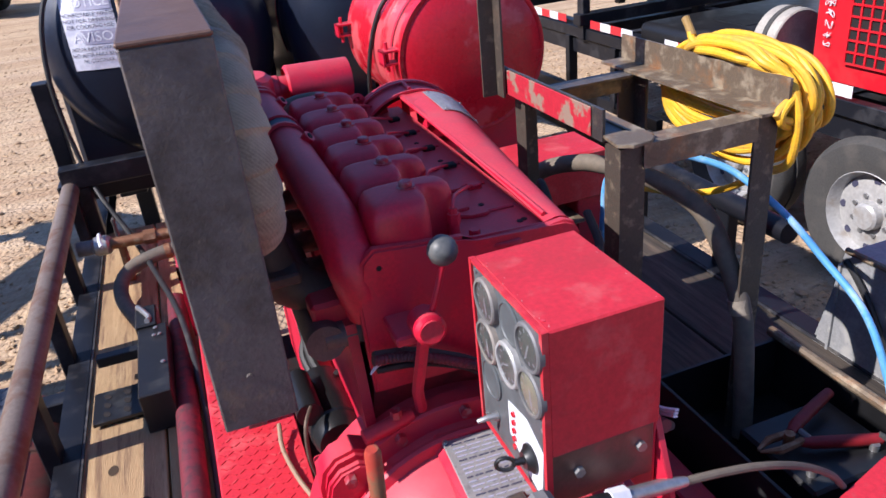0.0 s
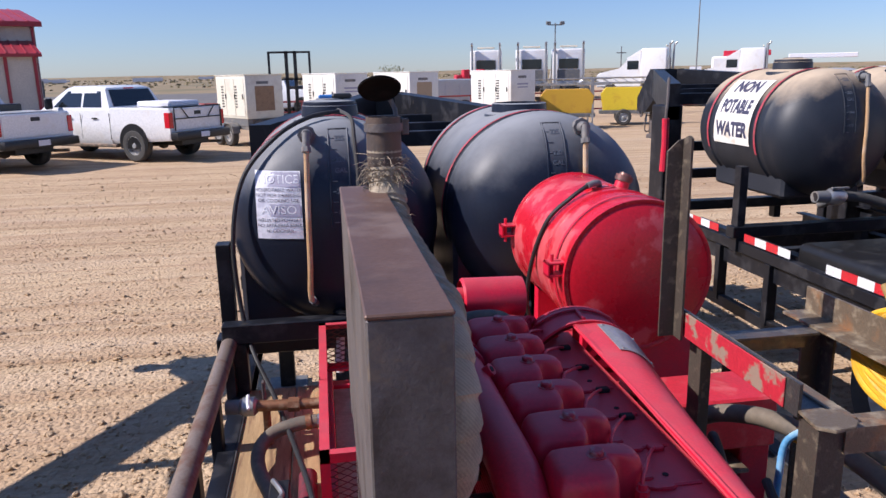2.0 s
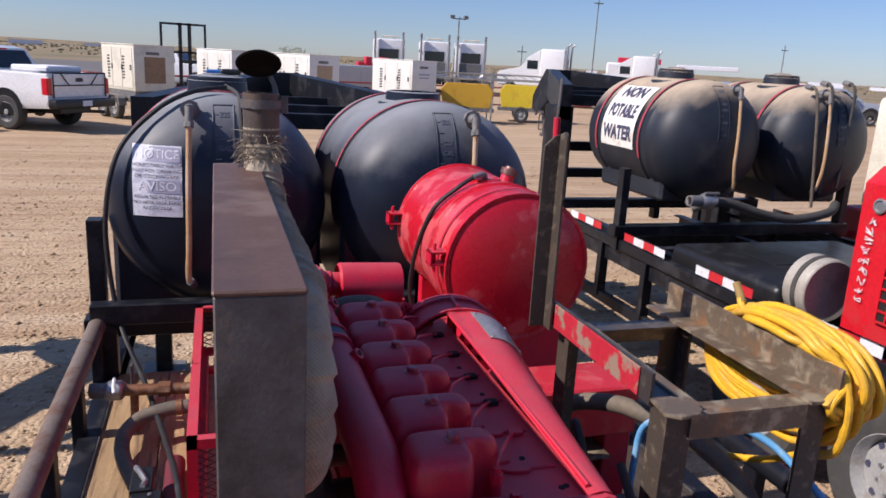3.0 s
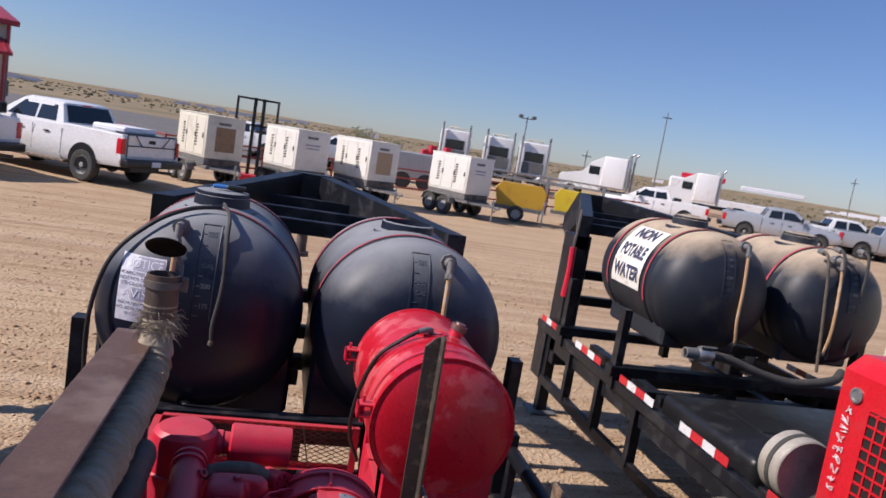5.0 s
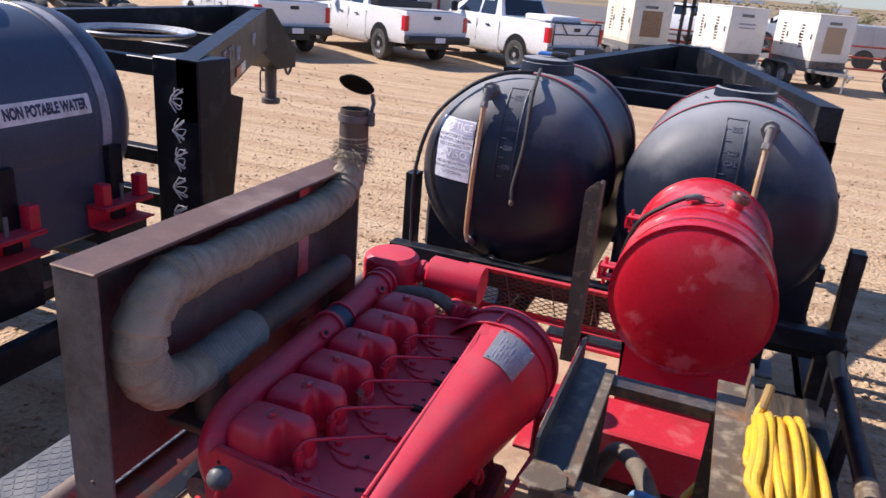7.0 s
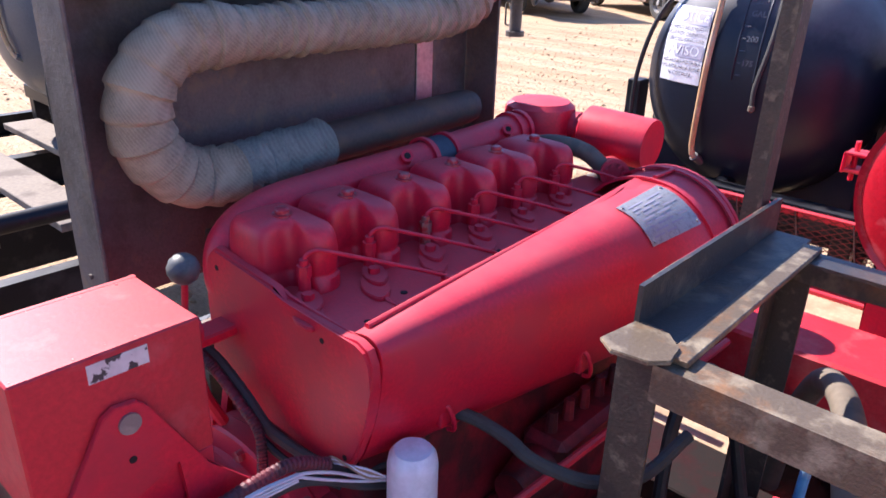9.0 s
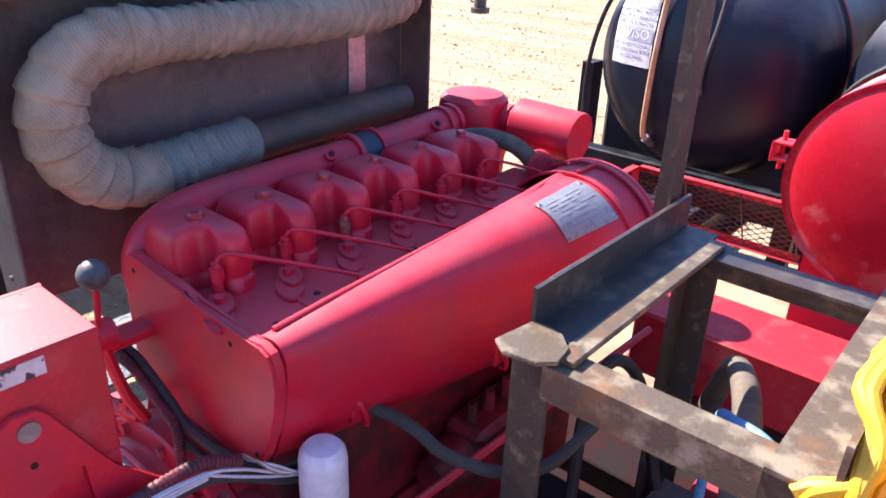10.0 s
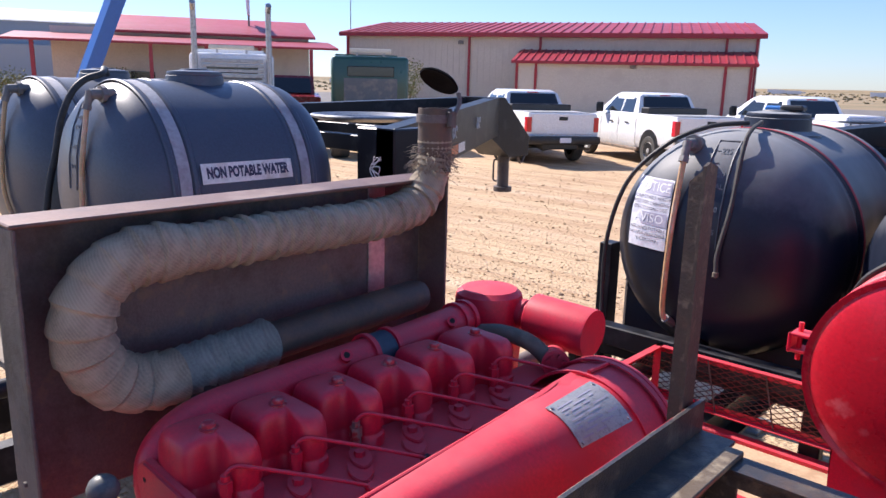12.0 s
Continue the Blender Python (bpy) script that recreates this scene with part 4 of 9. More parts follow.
def wrapped(pts, r, pitch, lip, seed, seg=22):
    """A tube bound in overlapping turns of tape: each turn rises to its edge and steps down."""
    fine = curve(pts, 40)
    length, out, rr = 0.0, [fine[0]], []
    acc = 0.0
    rnd = random.Random(seed)
    jit = [rnd.uniform(0.7, 1.3) for _ in range(400)]
    step = 0.0022
    rr.append(r)
    for a, c in zip(fine, fine[1:]):
        acc += (c - a).length
        if acc >= step:
            length += acc
            acc = 0.0
            out.append(c)
            k = length / pitch
            f = k - math.floor(k)
            rr.append(r + lip * jit[int(k) % 400] * (f if f < 0.9 else (1 - f) / 0.1 * 0.9) + 0.0012 * noise.noise((length * 40, seed, 0)))
    return sweep(B(), out, rr, seg)


bend = [(EX - 0.006, 0.788 - 0.1 * math.sin(a), 1.69 + 0.1 * math.cos(a)) for a in [k * math.pi / 8 for k in range(0, 9)]]
up_run = [(EX, 1.405, 1.94), (EX, 1.404, 1.90), (EX, 1.392, 1.85), (EX, 1.355, 1.81), (EX, 1.29, 1.793), (EX, 1.2, 1.789), (EX, 1.0, 1.79), (EX, 0.82, 1.79)]
part("wrapped_run", wrapped(up_run[2:], 0.036, 0.026, 0.0062, 1), WRAP, exhaust)
part("wrapped_riser", wrapped(up_run[:4], 0.033, 0.012, 0.002, 5), WRAP, exhaust)
part("wrapped_bend", wrapped([(EX, 0.835, 1.79)] + bend + [(EX, 0.80, 1.59), (EX, 0.825, 1.591)], 0.0420, 0.034, 0.0052, 2), WRAP, exhaust)
part("wrapped_lower_run", wrapped([(EX, 0.80, 1.59), (EX, 0.9, 1.597), (EX, 0.995, 1.603)], 0.039, 0.024, 0.0058, 3), WRAP_GREEN, exhaust, "grey-green heat wrap")
part("bare_pipe", sweep(B(), [(EX, 0.98, 1.602), (EX, 1.35, 1.614), (EX, 1.37, 1.613), (EX, 1.375, 1.613)], [0.034, 0.034, 0.03, 0.02], 22), PIPE_DARK, exhaust, "bare dark rusty pipe")
part("downpipe", sweep(B(), curve([(EX, 0.86, 1.58), (EX + 0.01, 0.85, 1.52), (EX + 0.03, 0.84, 1.46), (0.14, 0.83, 1.42)], 6), 0.034, 16), PIPE_DARK, exhaust)
part("flange", box(B(), EX - 0.05, EX + 0.05, 0.79, 0.90, 1.475, 1.492, 0.003), PIPE_DARK, exhaust)
part("stack_pipe", lathe(B(), [(0.031, -0.10), (0.0345, -0.10), (0.0345, 0.028), (0.030, 0.028), (0.030, -0.10)], Matrix.Translation((EX, 1.405, 1.97)), 28), PIPE_DARK, exhaust)
part("clamp", lathe(B(), [(0.0345, -0.008), (0.0385, -0.008), (0.0385, 0.008), (0.0345, 0.008)], Matrix.Translation((EX, 1.405, 1.978)), 28), RUST, exhaust)
tb = B()
box(tb, EX + 0.034, EX + 0.05, 1.40, 1.415, 1.962, 1.994, 0.002)
part("clamp_lug", tb, RUST, exhaust)
part("hinge", sweep(B(), [(EX + 0.03, 1.43, 1.985), (EX + 0.028, 1.447, 2.01), (EX + 0.02, 1.452, 2.028)], 0.005, 8), RUST, exhaust)
capm = Matrix.Translation((EX - 0.004, 1.418, 2.052)) @ Matrix.Rotation(radians(-36), 4, "X")
part("rain_cap", lathe(B(), [(0.0, 0.012), (0.02, 0.0115), (0.036, 0.006), (0.043, 0.0), (0.041, -0.003), (0.02, 0.004), (0.0, 0.005)], capm, 32), CAPM, exhaust, "hinged rain cap standing open")


def fray(seed, centre, r, z0, z1, count, reach):
    bm = B()
    rnd = random.Random(seed)
    for _ in range(count):
        a = rnd.uniform(0, math.tau)
        z = rnd.gauss((z0 + z1) / 2, (z1 - z0) / 4)
        p = Vector((centre[0] + r * math.cos(a), centre[1] + r * math.sin(a), z))
        d = Vector((math.cos(a) + rnd.uniform(-0.8, 0.8), math.sin(a) + rnd.uniform(-0.8, 0.8), rnd.uniform(-0.9, 0.6))).normalized()
        e = d * rnd.uniform(0.3, 1) * reach
        sweep(bm, [p, p + e * 0.5 + Vector((0, 0, rnd.uniform(-0.004, 0.004))), p + e + Vector((0, 0, -0.3 * e.length))], [0.0009, 0.0007, 0.0003], 3, caps=False)
    return bm


tagged(part("frayed_threads", fray(8, (EX, 1.40), 0.033, 1.86, 1.925, 240, 0.034), WRAP, exhaust, "loose frayed threads"), kind="stuff")
tagged(part("frayed_threads", fray(9, (EX, 1.27), 0.03, 1.78, 1.83, 110, 0.018), WRAP, exhaust, "loose frayed threads"), kind="stuff")

# ---- engine skid ----
skid = thing("engine_skid", (0.3, 1.5, 0.78), "red steel engine skid with raised tread plate", "skid")
for x0, x1 in ((-0.128, -0.09), (0.70, 0.76)):
    part("side_beam", box(B(), x0, x1, 0.1, 2.90, 0.785, 0.865, 0.005), RED, skid)
part("tread_plate", box(B(), -0.125, 0.06, 0.1, 1.78, 0.862, 0.872, 0.002), RED_FADED, skid, "red diamond tread plate")
lug = B()
for i in range(10):
    for j in range(64):
        x, y = -0.113 + 0.0175 * i, 0.25 + 0.0235 * j
        a = 0.7 if (i + j) % 2 else -0.7
        box(lug, -0.0075, 0.0075, -0.0018, 0.0018, 0.0, 0.0016, 0, Matrix.Translation((x, y, 0.872)) @ Matrix.Rotation(a, 4, "Z"))
tagged(part("tread_pattern", lug, RED_FADED, skid, smooth=0), kind="stuff")
part("pan", box(B(), -0.09, 0.74, 0.1, 1.78, 0.79, 0.80, 0.002), OILY_SHADED, skid, "dark red oily pan with shade in its colour")
# added tan sheet: imitates the sunlit ground seen through the guard's mesh
part("dusty_pan", box(B(), -0.09, 0.74, 1.78, 2.85, 0.788, 0.798, 0.002), GROUND_TONE, skid, "tan sheet standing in for sunlit ground beyond the mesh")
for y in (0.12, 0.66, 1.5):
    part("cross_member", box(B(), -0.09, 0.70, y, y + 0.06, 0.80, 0.862, 0.004), OILY_SHADED, skid)
part("front_beam", box(B(), -0.12, 0.74, 2.85, 2.90, 0.79, 0.815, 0.004), RED, skid)
part("tall_beam", box(B(), 0.545, 1.02, 1.50, 1.675, 1.135, 1.272, 0.006), RED_FADED, skid, "red box beam")
part("tall_beam_leg", box(B(), 0.94, 1.02, 1.52, 1.66, 0.80, 1.135, 0.004), RED, skid)
part("side_deck", box(B(), 0.46, 0.74, 1.68, 2.02, 1.02, 1.035, 0.003), RED_FADED, skid, "flat red cover plate")
part("side_deck_wall", box(B(), 0.46, 0.74, 1.995, 2.01, 0.86, 1.02, 0.002), RED, skid)
part("top_tray", box(B(), 0.64, 0.935, 1.47, 1.69, 1.085, 1.095, 0.002), BARE_PALE, skid, "bare steel tray")
# dark sheet added to stand for the shade below the tray
part("tray_front", box(B(), 0.64, 0.935, 1.63, 1.636, 0.862, 1.085, 0.001), OILY_SHADED, skid, "added dark sheet for the shade under the tray")

# ---- expanded metal guard round the front of the skid ----
guard = thing("mesh_guard", (0.3, 2.3, 0.862), "red-framed expanded metal guard", "guard")
GX0, GX1, GY0, GY1, GZ0, GZ1 = -0.135, 0.72, 1.785, 2.89, 0.872, 1.078
for a, c in (((GX0, GY0, GZ1), (GX0, GY1, GZ1)), ((GX0, GY1, GZ1), (GX1, GY1, GZ1)), ((GX0, GY0, GZ1), (GX0 + 0.34, GY0, GZ1)),
             ((GX0, GY0, GZ0), (GX0, GY1, GZ0)), ((GX0, GY1, GZ0), (GX1, GY1, GZ0))):
    d = (Vector(c) - Vector(a)).normalized()
    part("rail", angle_iron(B(), a, c, 0.028, 0.004, (0, 0, -1 if a[2] > 1 else 1), (1, 0, 0) if abs(d.y) > 0.5 else (0, -1 if a[1] > 2 else 1, 0)), RED, guard)
for x, y in ((GX0, GY0), (GX0, GY1 - 0.028), (GX1 - 0.028, GY1 - 0.028), (GX0, 2.30)):
    part("post", angle_iron(B(), (x, y, GZ0), (x, y, GZ1), 0.028, 0.004, (0, 1, 0), (1, 0, 0)), RED, guard)


def diamond_mesh(a, u, v, nu, nv, w=0.0022):
    """Expanded metal: crossing strands over the rectangle a, a+u, a+v."""
    bm = B()
    a, u, v = Vector(a), Vector(u), Vector(v)
    du, dv = u / nu, v / nv
    for i in range(nu):
        for j in range(nv):
            o = a + du * i + dv * j
            mids = [o + du * 0.5, o + du + dv * 0.5, o + du * 0.5 + dv, o + dv * 0.5]
            for k in range(4):
                p, q = mids[k], mids[(k + 1) % 4]
                d = (q - p).normalized()
                n_ = u.cross(v).normalized()
                s = d.cross(n_) * w
                t_ = n_ * 0.0012
                vs = [bm.verts.new(x) for x in (p - s + t_, p + s + t_, q + s - t_, q - s - t_)]
                bm.faces.new(vs)
    return bm


tagged(part("mesh_panel", diamond_mesh((GX0 + 0.004, GY1 - 0.006, GZ0 + 0.01), (GX1 - GX0, 0, 0), (0, 0, GZ1 - GZ0 - 0.02), 19, 9, 0.0017), MESHM, guard, "dark red expanded metal", smooth=0), kind="stuff")
tagged(part("mesh_panel", diamond_mesh((GX0 + 0.006, GY0, GZ0 + 0.01), (0, GY1 - GY0, 0), (0, 0, GZ1 - GZ0 - 0.02), 23, 9, 0.0017), MESHM, guard, "dark red expanded metal", smooth=0), kind="stuff")
tagged(part("mesh_panel", diamond_mesh((GX0 + 0.01, GY0 + 0.005, GZ0 + 0.01), (0.33, 0, 0), (0, 0, GZ1 - GZ0 - 0.02), 8, 9, 0.0017), MESHM, guard, "dark red expanded metal", smooth=0), kind="stuff")
for x in (0.12, 0.33, 0.52):
    part("stiffener", sweep(B(), [(x, GY1 - 0.012, GZ0), (x - 0.05, GY1 - 0.012, GZ1)], 0.003, 6), RUST, guard)

# ---- diesel engine ----
engine = thing("diesel_engine", (0.28, 1.0, 0.862), "red six-cylinder air-cooled diesel engine, dusty and oily", "engine")
part("crankcase", prism(B(), [(0.13, 0.90), (0.13, 1.20), (0.155, 1.33), (0.43, 1.33), (0.455, 1.2), (0.455, 0.90)], 0.72, 1.46, Matrix(((1, 0, 0, 0), (0, 0, 1, 0), (0, 1, 0, 0), (0, 0, 0, 1)))), RED_SHADED, engine)
part("sump", box(B(), 0.17, 0.42, 0.74, 1.44, 0.865, 0.90, 0.004), RED_SHADED, engine)
# sheet round the cylinders: the flat top, and the end plate with its notch
part("air_plate", box(B(), 0.265, 0.447, 0.705, 1.455, 1.488, 1.505, 0.003), RED, engine)
ep = [(0.150, 1.325), (0.146, 1.47), (0.158, 1.53), (0.176, 1.545), (0.30, 1.532), (0.318, 1.518), (0.430, 1.516), (0.452, 1.519), (0.468, 1.5125), (0.477, 1.495), (0.476, 1.465), (0.470, 1.43), (0.461, 1.395), (0.449, 1.36), (0.435, 1.335), (0.40, 1.318)]
part("end_plate", prism(B(), ep, 0.697, 0.7145, Matrix(((1, 0, 0, 0), (0, 0, 1, 0), (0, 1, 0, 0), (0, 0, 0, 1))), 0.004), RED, engine)
for x, z in ((0.18, 1.518), (0.395, 1.497), (0.165, 1.36), (0.43, 1.35)):
    part("plate_bolt", cyl(B(), (x, 0.6965, z), (x, 0.70, z), 0.0042, None, 6), DARK_FILL, engine)
for i in range(6):
    part("cylinder_head", box(B(), 0.168, 0.33, 0.712 + 0.1094 * i, 0.712 + 0.1094 * i + 0.098, 1.34, 1.50, 0.008), RED, engine)
fins = B()
for k in range(13):
    box(fins, 0.158, 0.24, 0.72, 1.45, 1.345 + 0.0105 * k, 1.3485 + 0.0105 * k)
tagged(part("cooling_fins", fins, RED, engine, "cooling fins caked with dirt"), kind="stuff")


def rocker_cover():
    """A domed cover with its near inner corner cut away; at the origin, 0.1 m tall."""
    bm = B()
    out = [(-0.070, -0.028), (-0.056, -0.044), (-0.004, -0.046), (0.012, -0.040), (0.016, -0.026), (0.017, -0.010), (0.026, -0.001), (0.050, -0.001), (0.063, 0.006), (0.066, 0.022), (0.060, 0.038), (0.044, 0.045), (-0.050, 0.045), (-0.068, 0.030)]
    # smooth the outline
    pts = [Vector((x, y, 0)) for x, y in out]
    sm = []
    n_ = len(pts)
    for i in range(n_):
        p0, p1, p2, p3 = pts[i - 1], pts[i], pts[(i + 1) % n_], pts[(i + 2) % n_]
        for k in range(3):
            t = k / 3
            sm.append(0.5 * (2 * p1 + (p2 - p0) * t + (2 * p0 - 5 * p1 + 4 * p2 - p3) * t * t + (3 * p1 - p0 - 3 * p2 + p3) * t ** 3))
    c = Vector((-0.008, 0.006, 0))
    rings = []
    for s, z in ((1.02, 0.0), (1.02, 0.026), (0.97, 0.029), (0.97, 0.033), (1.0, 0.037), (0.99, 0.062), (0.965, 0.075), (0.915, 0.0855), (0.83, 0.0925), (0.68, 0.0965), (0.42, 0.0985)):
        rings.append([bm.verts.new(c + (p - c) * s + Vector((0, 0, z))) for p in sm])
    for a, q in zip(rings, rings[1:]):
        for k in range(len(sm)):
            bm.faces.new((a[k], a[(k + 1) % len(sm)], q[(k + 1) % len(sm)], q[k]))
    top = bm.verts.new(c + Vector((0, 0, 0.1)))
    for k in range(len(sm)):
        bm.faces.new((rings[-1][k], rings[-1][(k + 1) % len(sm)], top))
    return bm


for i in range(6):
    yc = 0.756 + 0.1094 * i
    rc = rocker_cover()
    bmesh.ops.translate(rc, verts=rc.verts, vec=(0.250, yc, 1.497))
    cov = part("rocker_cover", rc, RED, engine, smooth=50)
    bo = lathe(B(), [(0.0135, 0.0), (0.0135, 0.0028), (0.0095, 0.003), (0.0095, 0.0085), (0.0075, 0.0105), (0, 0.0105)], Matrix.Translation((0.246, yc + 0.002, 1.5945)), 12)
    part("cover_bolt", bo, BOLTM, cov, "worn bolt head with pale edge")
    # injector with its clamp plates and fuel line
    ix, iy = 0.305, yc - 0.012
    inj = B()
    cyl(inj, (ix, iy, 1.505), (ix, iy, 1.535), 0.0085, 0.0075, 12)
    cyl(inj, (ix, iy, 1.532), (ix, iy, 1.548), 0.0095, None, 6)
    cyl(inj, (ix, iy, 1.546), (ix, iy, 1.556), 0.006, None, 8)
    injector = part("injector", inj, RED if i != 2 else INJ_WORN, engine, "" if i != 2 else "injector with bare metal nut")
    for sx, sy, rot, wx, wy, h in ((0.024, -0.012, -30, 0.031, 0.0165, 0.011), (0.044, -0.030, -32, 0.036, 0.019, 0.0065)):
        pl = [(wx * math.cos(a) * (1 + 0.12 * math.cos(2 * a)), wy * math.sin(a)) for a in [k * math.tau / 18 for k in range(18)]]
        part("clamp_plate", prism(B(), pl, 0, h, Matrix.Translation((ix + sx, iy + sy, 1.504)) @ Matrix.Rotation(radians(rot), 4, "Z"), 0.0015), RED, injector)
    nt = cyl(B(), (ix + 0.024, iy - 0.014, 1.512), (ix + 0.024, iy - 0.014, 1.523), 0.008, None, 6)
    part("clamp_nut", nt, RED, injector)
    far = min(iy + 0.165, 1.44)
    ln = [(ix, iy, 1.55), (ix + 0.001, iy + 0.003, 1.560), (ix + 0.008, iy + 0.014, 1.566), (ix + 0.02, iy + 0.035, 1.560), (ix + 0.055, iy + 0.10, 1.536), (0.398, far, 1.510), (0.402, far + 0.008, 1.50)]
    part("fuel_line", sweep(B(), curve(ln, 6), 0.0028, 8), RED, injector)
    part("line_clip", box(B(), 0.390, 0.414, far - 0.006, far + 0.01, 1.504, 1.513, 0.002), DARK_FILL if i > 0 else RED, injector)
    rb = sweep(B(), [(0.345, yc - 0.055, 1.506), (0.425, yc - 0.055, 1.506)], 0.0035, 6)
    part("plate_rib", rb, RED, engine)
for x, y in ((0.385, 0.84), (0.41, 0.755), (0.418, 0.758), (0.40, 1.06), (0.395, 1.18)):
    part("plate_hole", cyl(B(), (x, y, 1.5035), (x, y, 1.5062), 0.0048, None, 12), DARK_FILL, engine)

# intake pipe with its coupling
ip = curve([(0.165, 0.735, 1.44), (0.155, 0.728, 1.49), (0.150, 0.745, 1.535), (0.148, 0.80, 1.560), (0.146, 0.9, 1.566), (0.144, 1.14, 1.570), (0.138, 1.40, 1.578)], 8)
intake = part("intake_pipe", sweep(B(), ip, [0.030 + 0.004 * min(1, k / 12) for k in range(len(ip))], 20), RED, engine)
part("coupling", sweep(B(), [(0.144, 1.135, 1.570), (0.143, 1.175, 1.571)], 0.0365, 22), BLUEGREY, intake, "dark blue rubber coupling")
for y in (1.128, 1.182, 1.372, 1.40):
    part("hose_clamp", lathe(B(), [(0.034, -0.005), (0.0395, -0.005), (0.0395, 0.005), (0.034, 0.005)], Matrix.Translation((0.143 - 0.005 * (y > 1.3), y, 1.5715 + 0.006 * (y > 1.3))) @ ALONG_Y, 22), RED, intake)
for y in (1.065, 1.33):
    bs = cyl(B(), (0.155, y, 1.580), (0.176, y - 0.010, 1.600), 0.0105, None, 14)
    boss = part("boss", bs, RED, intake)
    part("boss_hole", cyl(B(), (0.1758, y - 0.0099, 1.5998), (0.1768, y - 0.0104, 1.6007), 0.0055, None, 10), DARK_FILL, boss)

# air cleaner: bowl, neck, precleaner with its spoked end
bowl = part("air_cleaner_bowl", lathe(B(), [(0.066, -0.12), (0.072, -0.02), (0.078, 0.0), (0.079, 0.012), (0.074, 0.016), (0.074, 0.09), (0.071, 0.104), (0.060, 0.114), (0.02, 0.118), (0, 0.1185)], Matrix.Translation((0.112, 1.512, 1.503)), 40), RED, engine)
A0, A1 = Vector((0.168, 1.535, 1.572)), Vector((0.352, 1.540, 1.566))
ad = (A1 - A0).normalized()
neck = sweep(B(), [A0, A0 + ad * 0.012, A0 + ad * 0.016, A0 + ad * 0.028, A0 + ad * 0.032, A0 + ad * 0.05], [0.028, 0.028, 0.031, 0.031, 0.028, 0.028], 22)
part("neck", neck, RED, engine)
part("precleaner", sweep(B(), [A0 + ad * 0.045, A0 + ad * 0.05, A0 + ad * 0.185, A0 + ad * 0.19, A0 + ad * 0.19], [0.044, 0.050, 0.050, 0.049, 0.042], 32, caps=False), RED, engine)
em = Matrix.Translation(A0 + ad * 0.186) @ ad.to_track_quat("Z", "Y").to_matrix().to_4x4()
part("end_disc", lathe(B(), [(0.046, -0.02), (0.046, -0.012), (0.0, -0.012)], em, 28), DARK_FILL, engine, "dark intake opening")
hub = part("end_hub", lathe(B(), [(0.018, -0.006), (0.018, 0.002), (0.0, 0.004)], em, 20), RED, engine)
for k in range(7):
    a = k * math.tau / 7 + 0.3
    sp = sweep(B(), [em @ Vector((0.014 * math.cos(a), 0.014 * math.sin(a), 0)), em @ Vector((0.045 * math.cos(a), 0.045 * math.sin(a), -0.003))], 0.004, 6)
    part("spoke", sp, RED, hub)
# breather hose and the pump behind the last cover
part("breather_hose", sweep(B(), curve([(0.17, 1.405, 1.555), (0.22, 1.415, 1.565), (0.275, 1.43, 1.558), (0.305, 1.445, 1.535), (0.318, 1.452, 1.515)], 8), 0.0165, 14), GREENHOSE, engine, "grey-green rubber hose")
pump = cyl(B(), (0.31, 1.475, 1.52), (0.345, 1.43, 1.53), 0.026, 0.024, 18)
pp = part("fan_drive", pump, RED, engine)
for k in range(7):
    a = k * math.tau / 7
    c = Vector((0.348, 1.426, 1.531))
    d = Vector((0.035, -0.045, 0.01)).normalized()
    u = d.orthogonal().normalized()
    w = d.cross(u)
    p = c + (u * math.cos(a) + w * math.sin(a)) * 0.016
    part("drive_bolt", cyl(B(), p - d * 0.004, p + d * 0.004, 0.004, None, 6), RED, pp)
part("drive_ring", lathe(B(), [(0.020, 0), (0.027, 0), (0.027, 0.006), (0.020, 0.006)], Matrix.Translation((0.345, 1.43, 1.53)) @ Vector((0.035, -0.045, 0.01)).to_track_quat("Z", "Y").to_matrix().to_4x4(), 22), RED, pp)

# fan cowl: lofted from the narrow near end to the fan ring
FCX, FCZ, FR, FY = 0.452, 1.418, 0.140, 1.36


def cowl_section(f):
    near = [(0.430, 1.515), (0.452, 1.5185), (0.468, 1.512), (0.476, 1.495), (0.475, 1.465), (0.469, 1.43), (0.460, 1.395), (0.448, 1.36), (0.434, 1.335)]
    angs = [118, 96, 76, 56, 34, 12, -12, -36, -58]
    out = []
    g = f ** 0.9
    for (x, z), a in zip(near, angs):
        fx, fz = FCX + FR * math.cos(radians(a)), FCZ + FR * math.sin(radians(a))
        if a > 90:
            fx, fz = 0.425, FCZ + FR * 0.97
        out.append((x + (fx - x) * g, z + (fz - z) * g))
    return out


cw = B()
ys = [0.716, 0.722] + [0.722 + (FY - 0.722) * k / 14 for k in range(1, 15)]
rows_ = []
for y in ys:
    sec = cowl_section(max(0, (y - 0.722) / (FY - 0.722)))
    rows_.append([cw.verts.new((p.x, y, p.y)) for p in curve([(x, z, 0) for x, z in sec], 4)])
for a, c in zip(rows_, rows_[1:]):
    for k in range(len(a) - 1):
        cw.faces.new((a[k], a[k + 1], c[k + 1], c[k]))
cw.normal_update()
bmesh.ops.solidify(cw, geom=cw.faces[:], thickness=0.003)
cowl = part("fan_cowl", cw, RED, engine, smooth=50)
cap_bm = B()
cap_bm.faces.new([cap_bm.verts.new((p.x * 0.997 + 0.0012, 0.7177, p.y)) for p in curve([(x, z, 0) for x, z in cowl_section(0)], 4)])
part("cowl_end", cap_bm, RED, cowl)
lip = B()
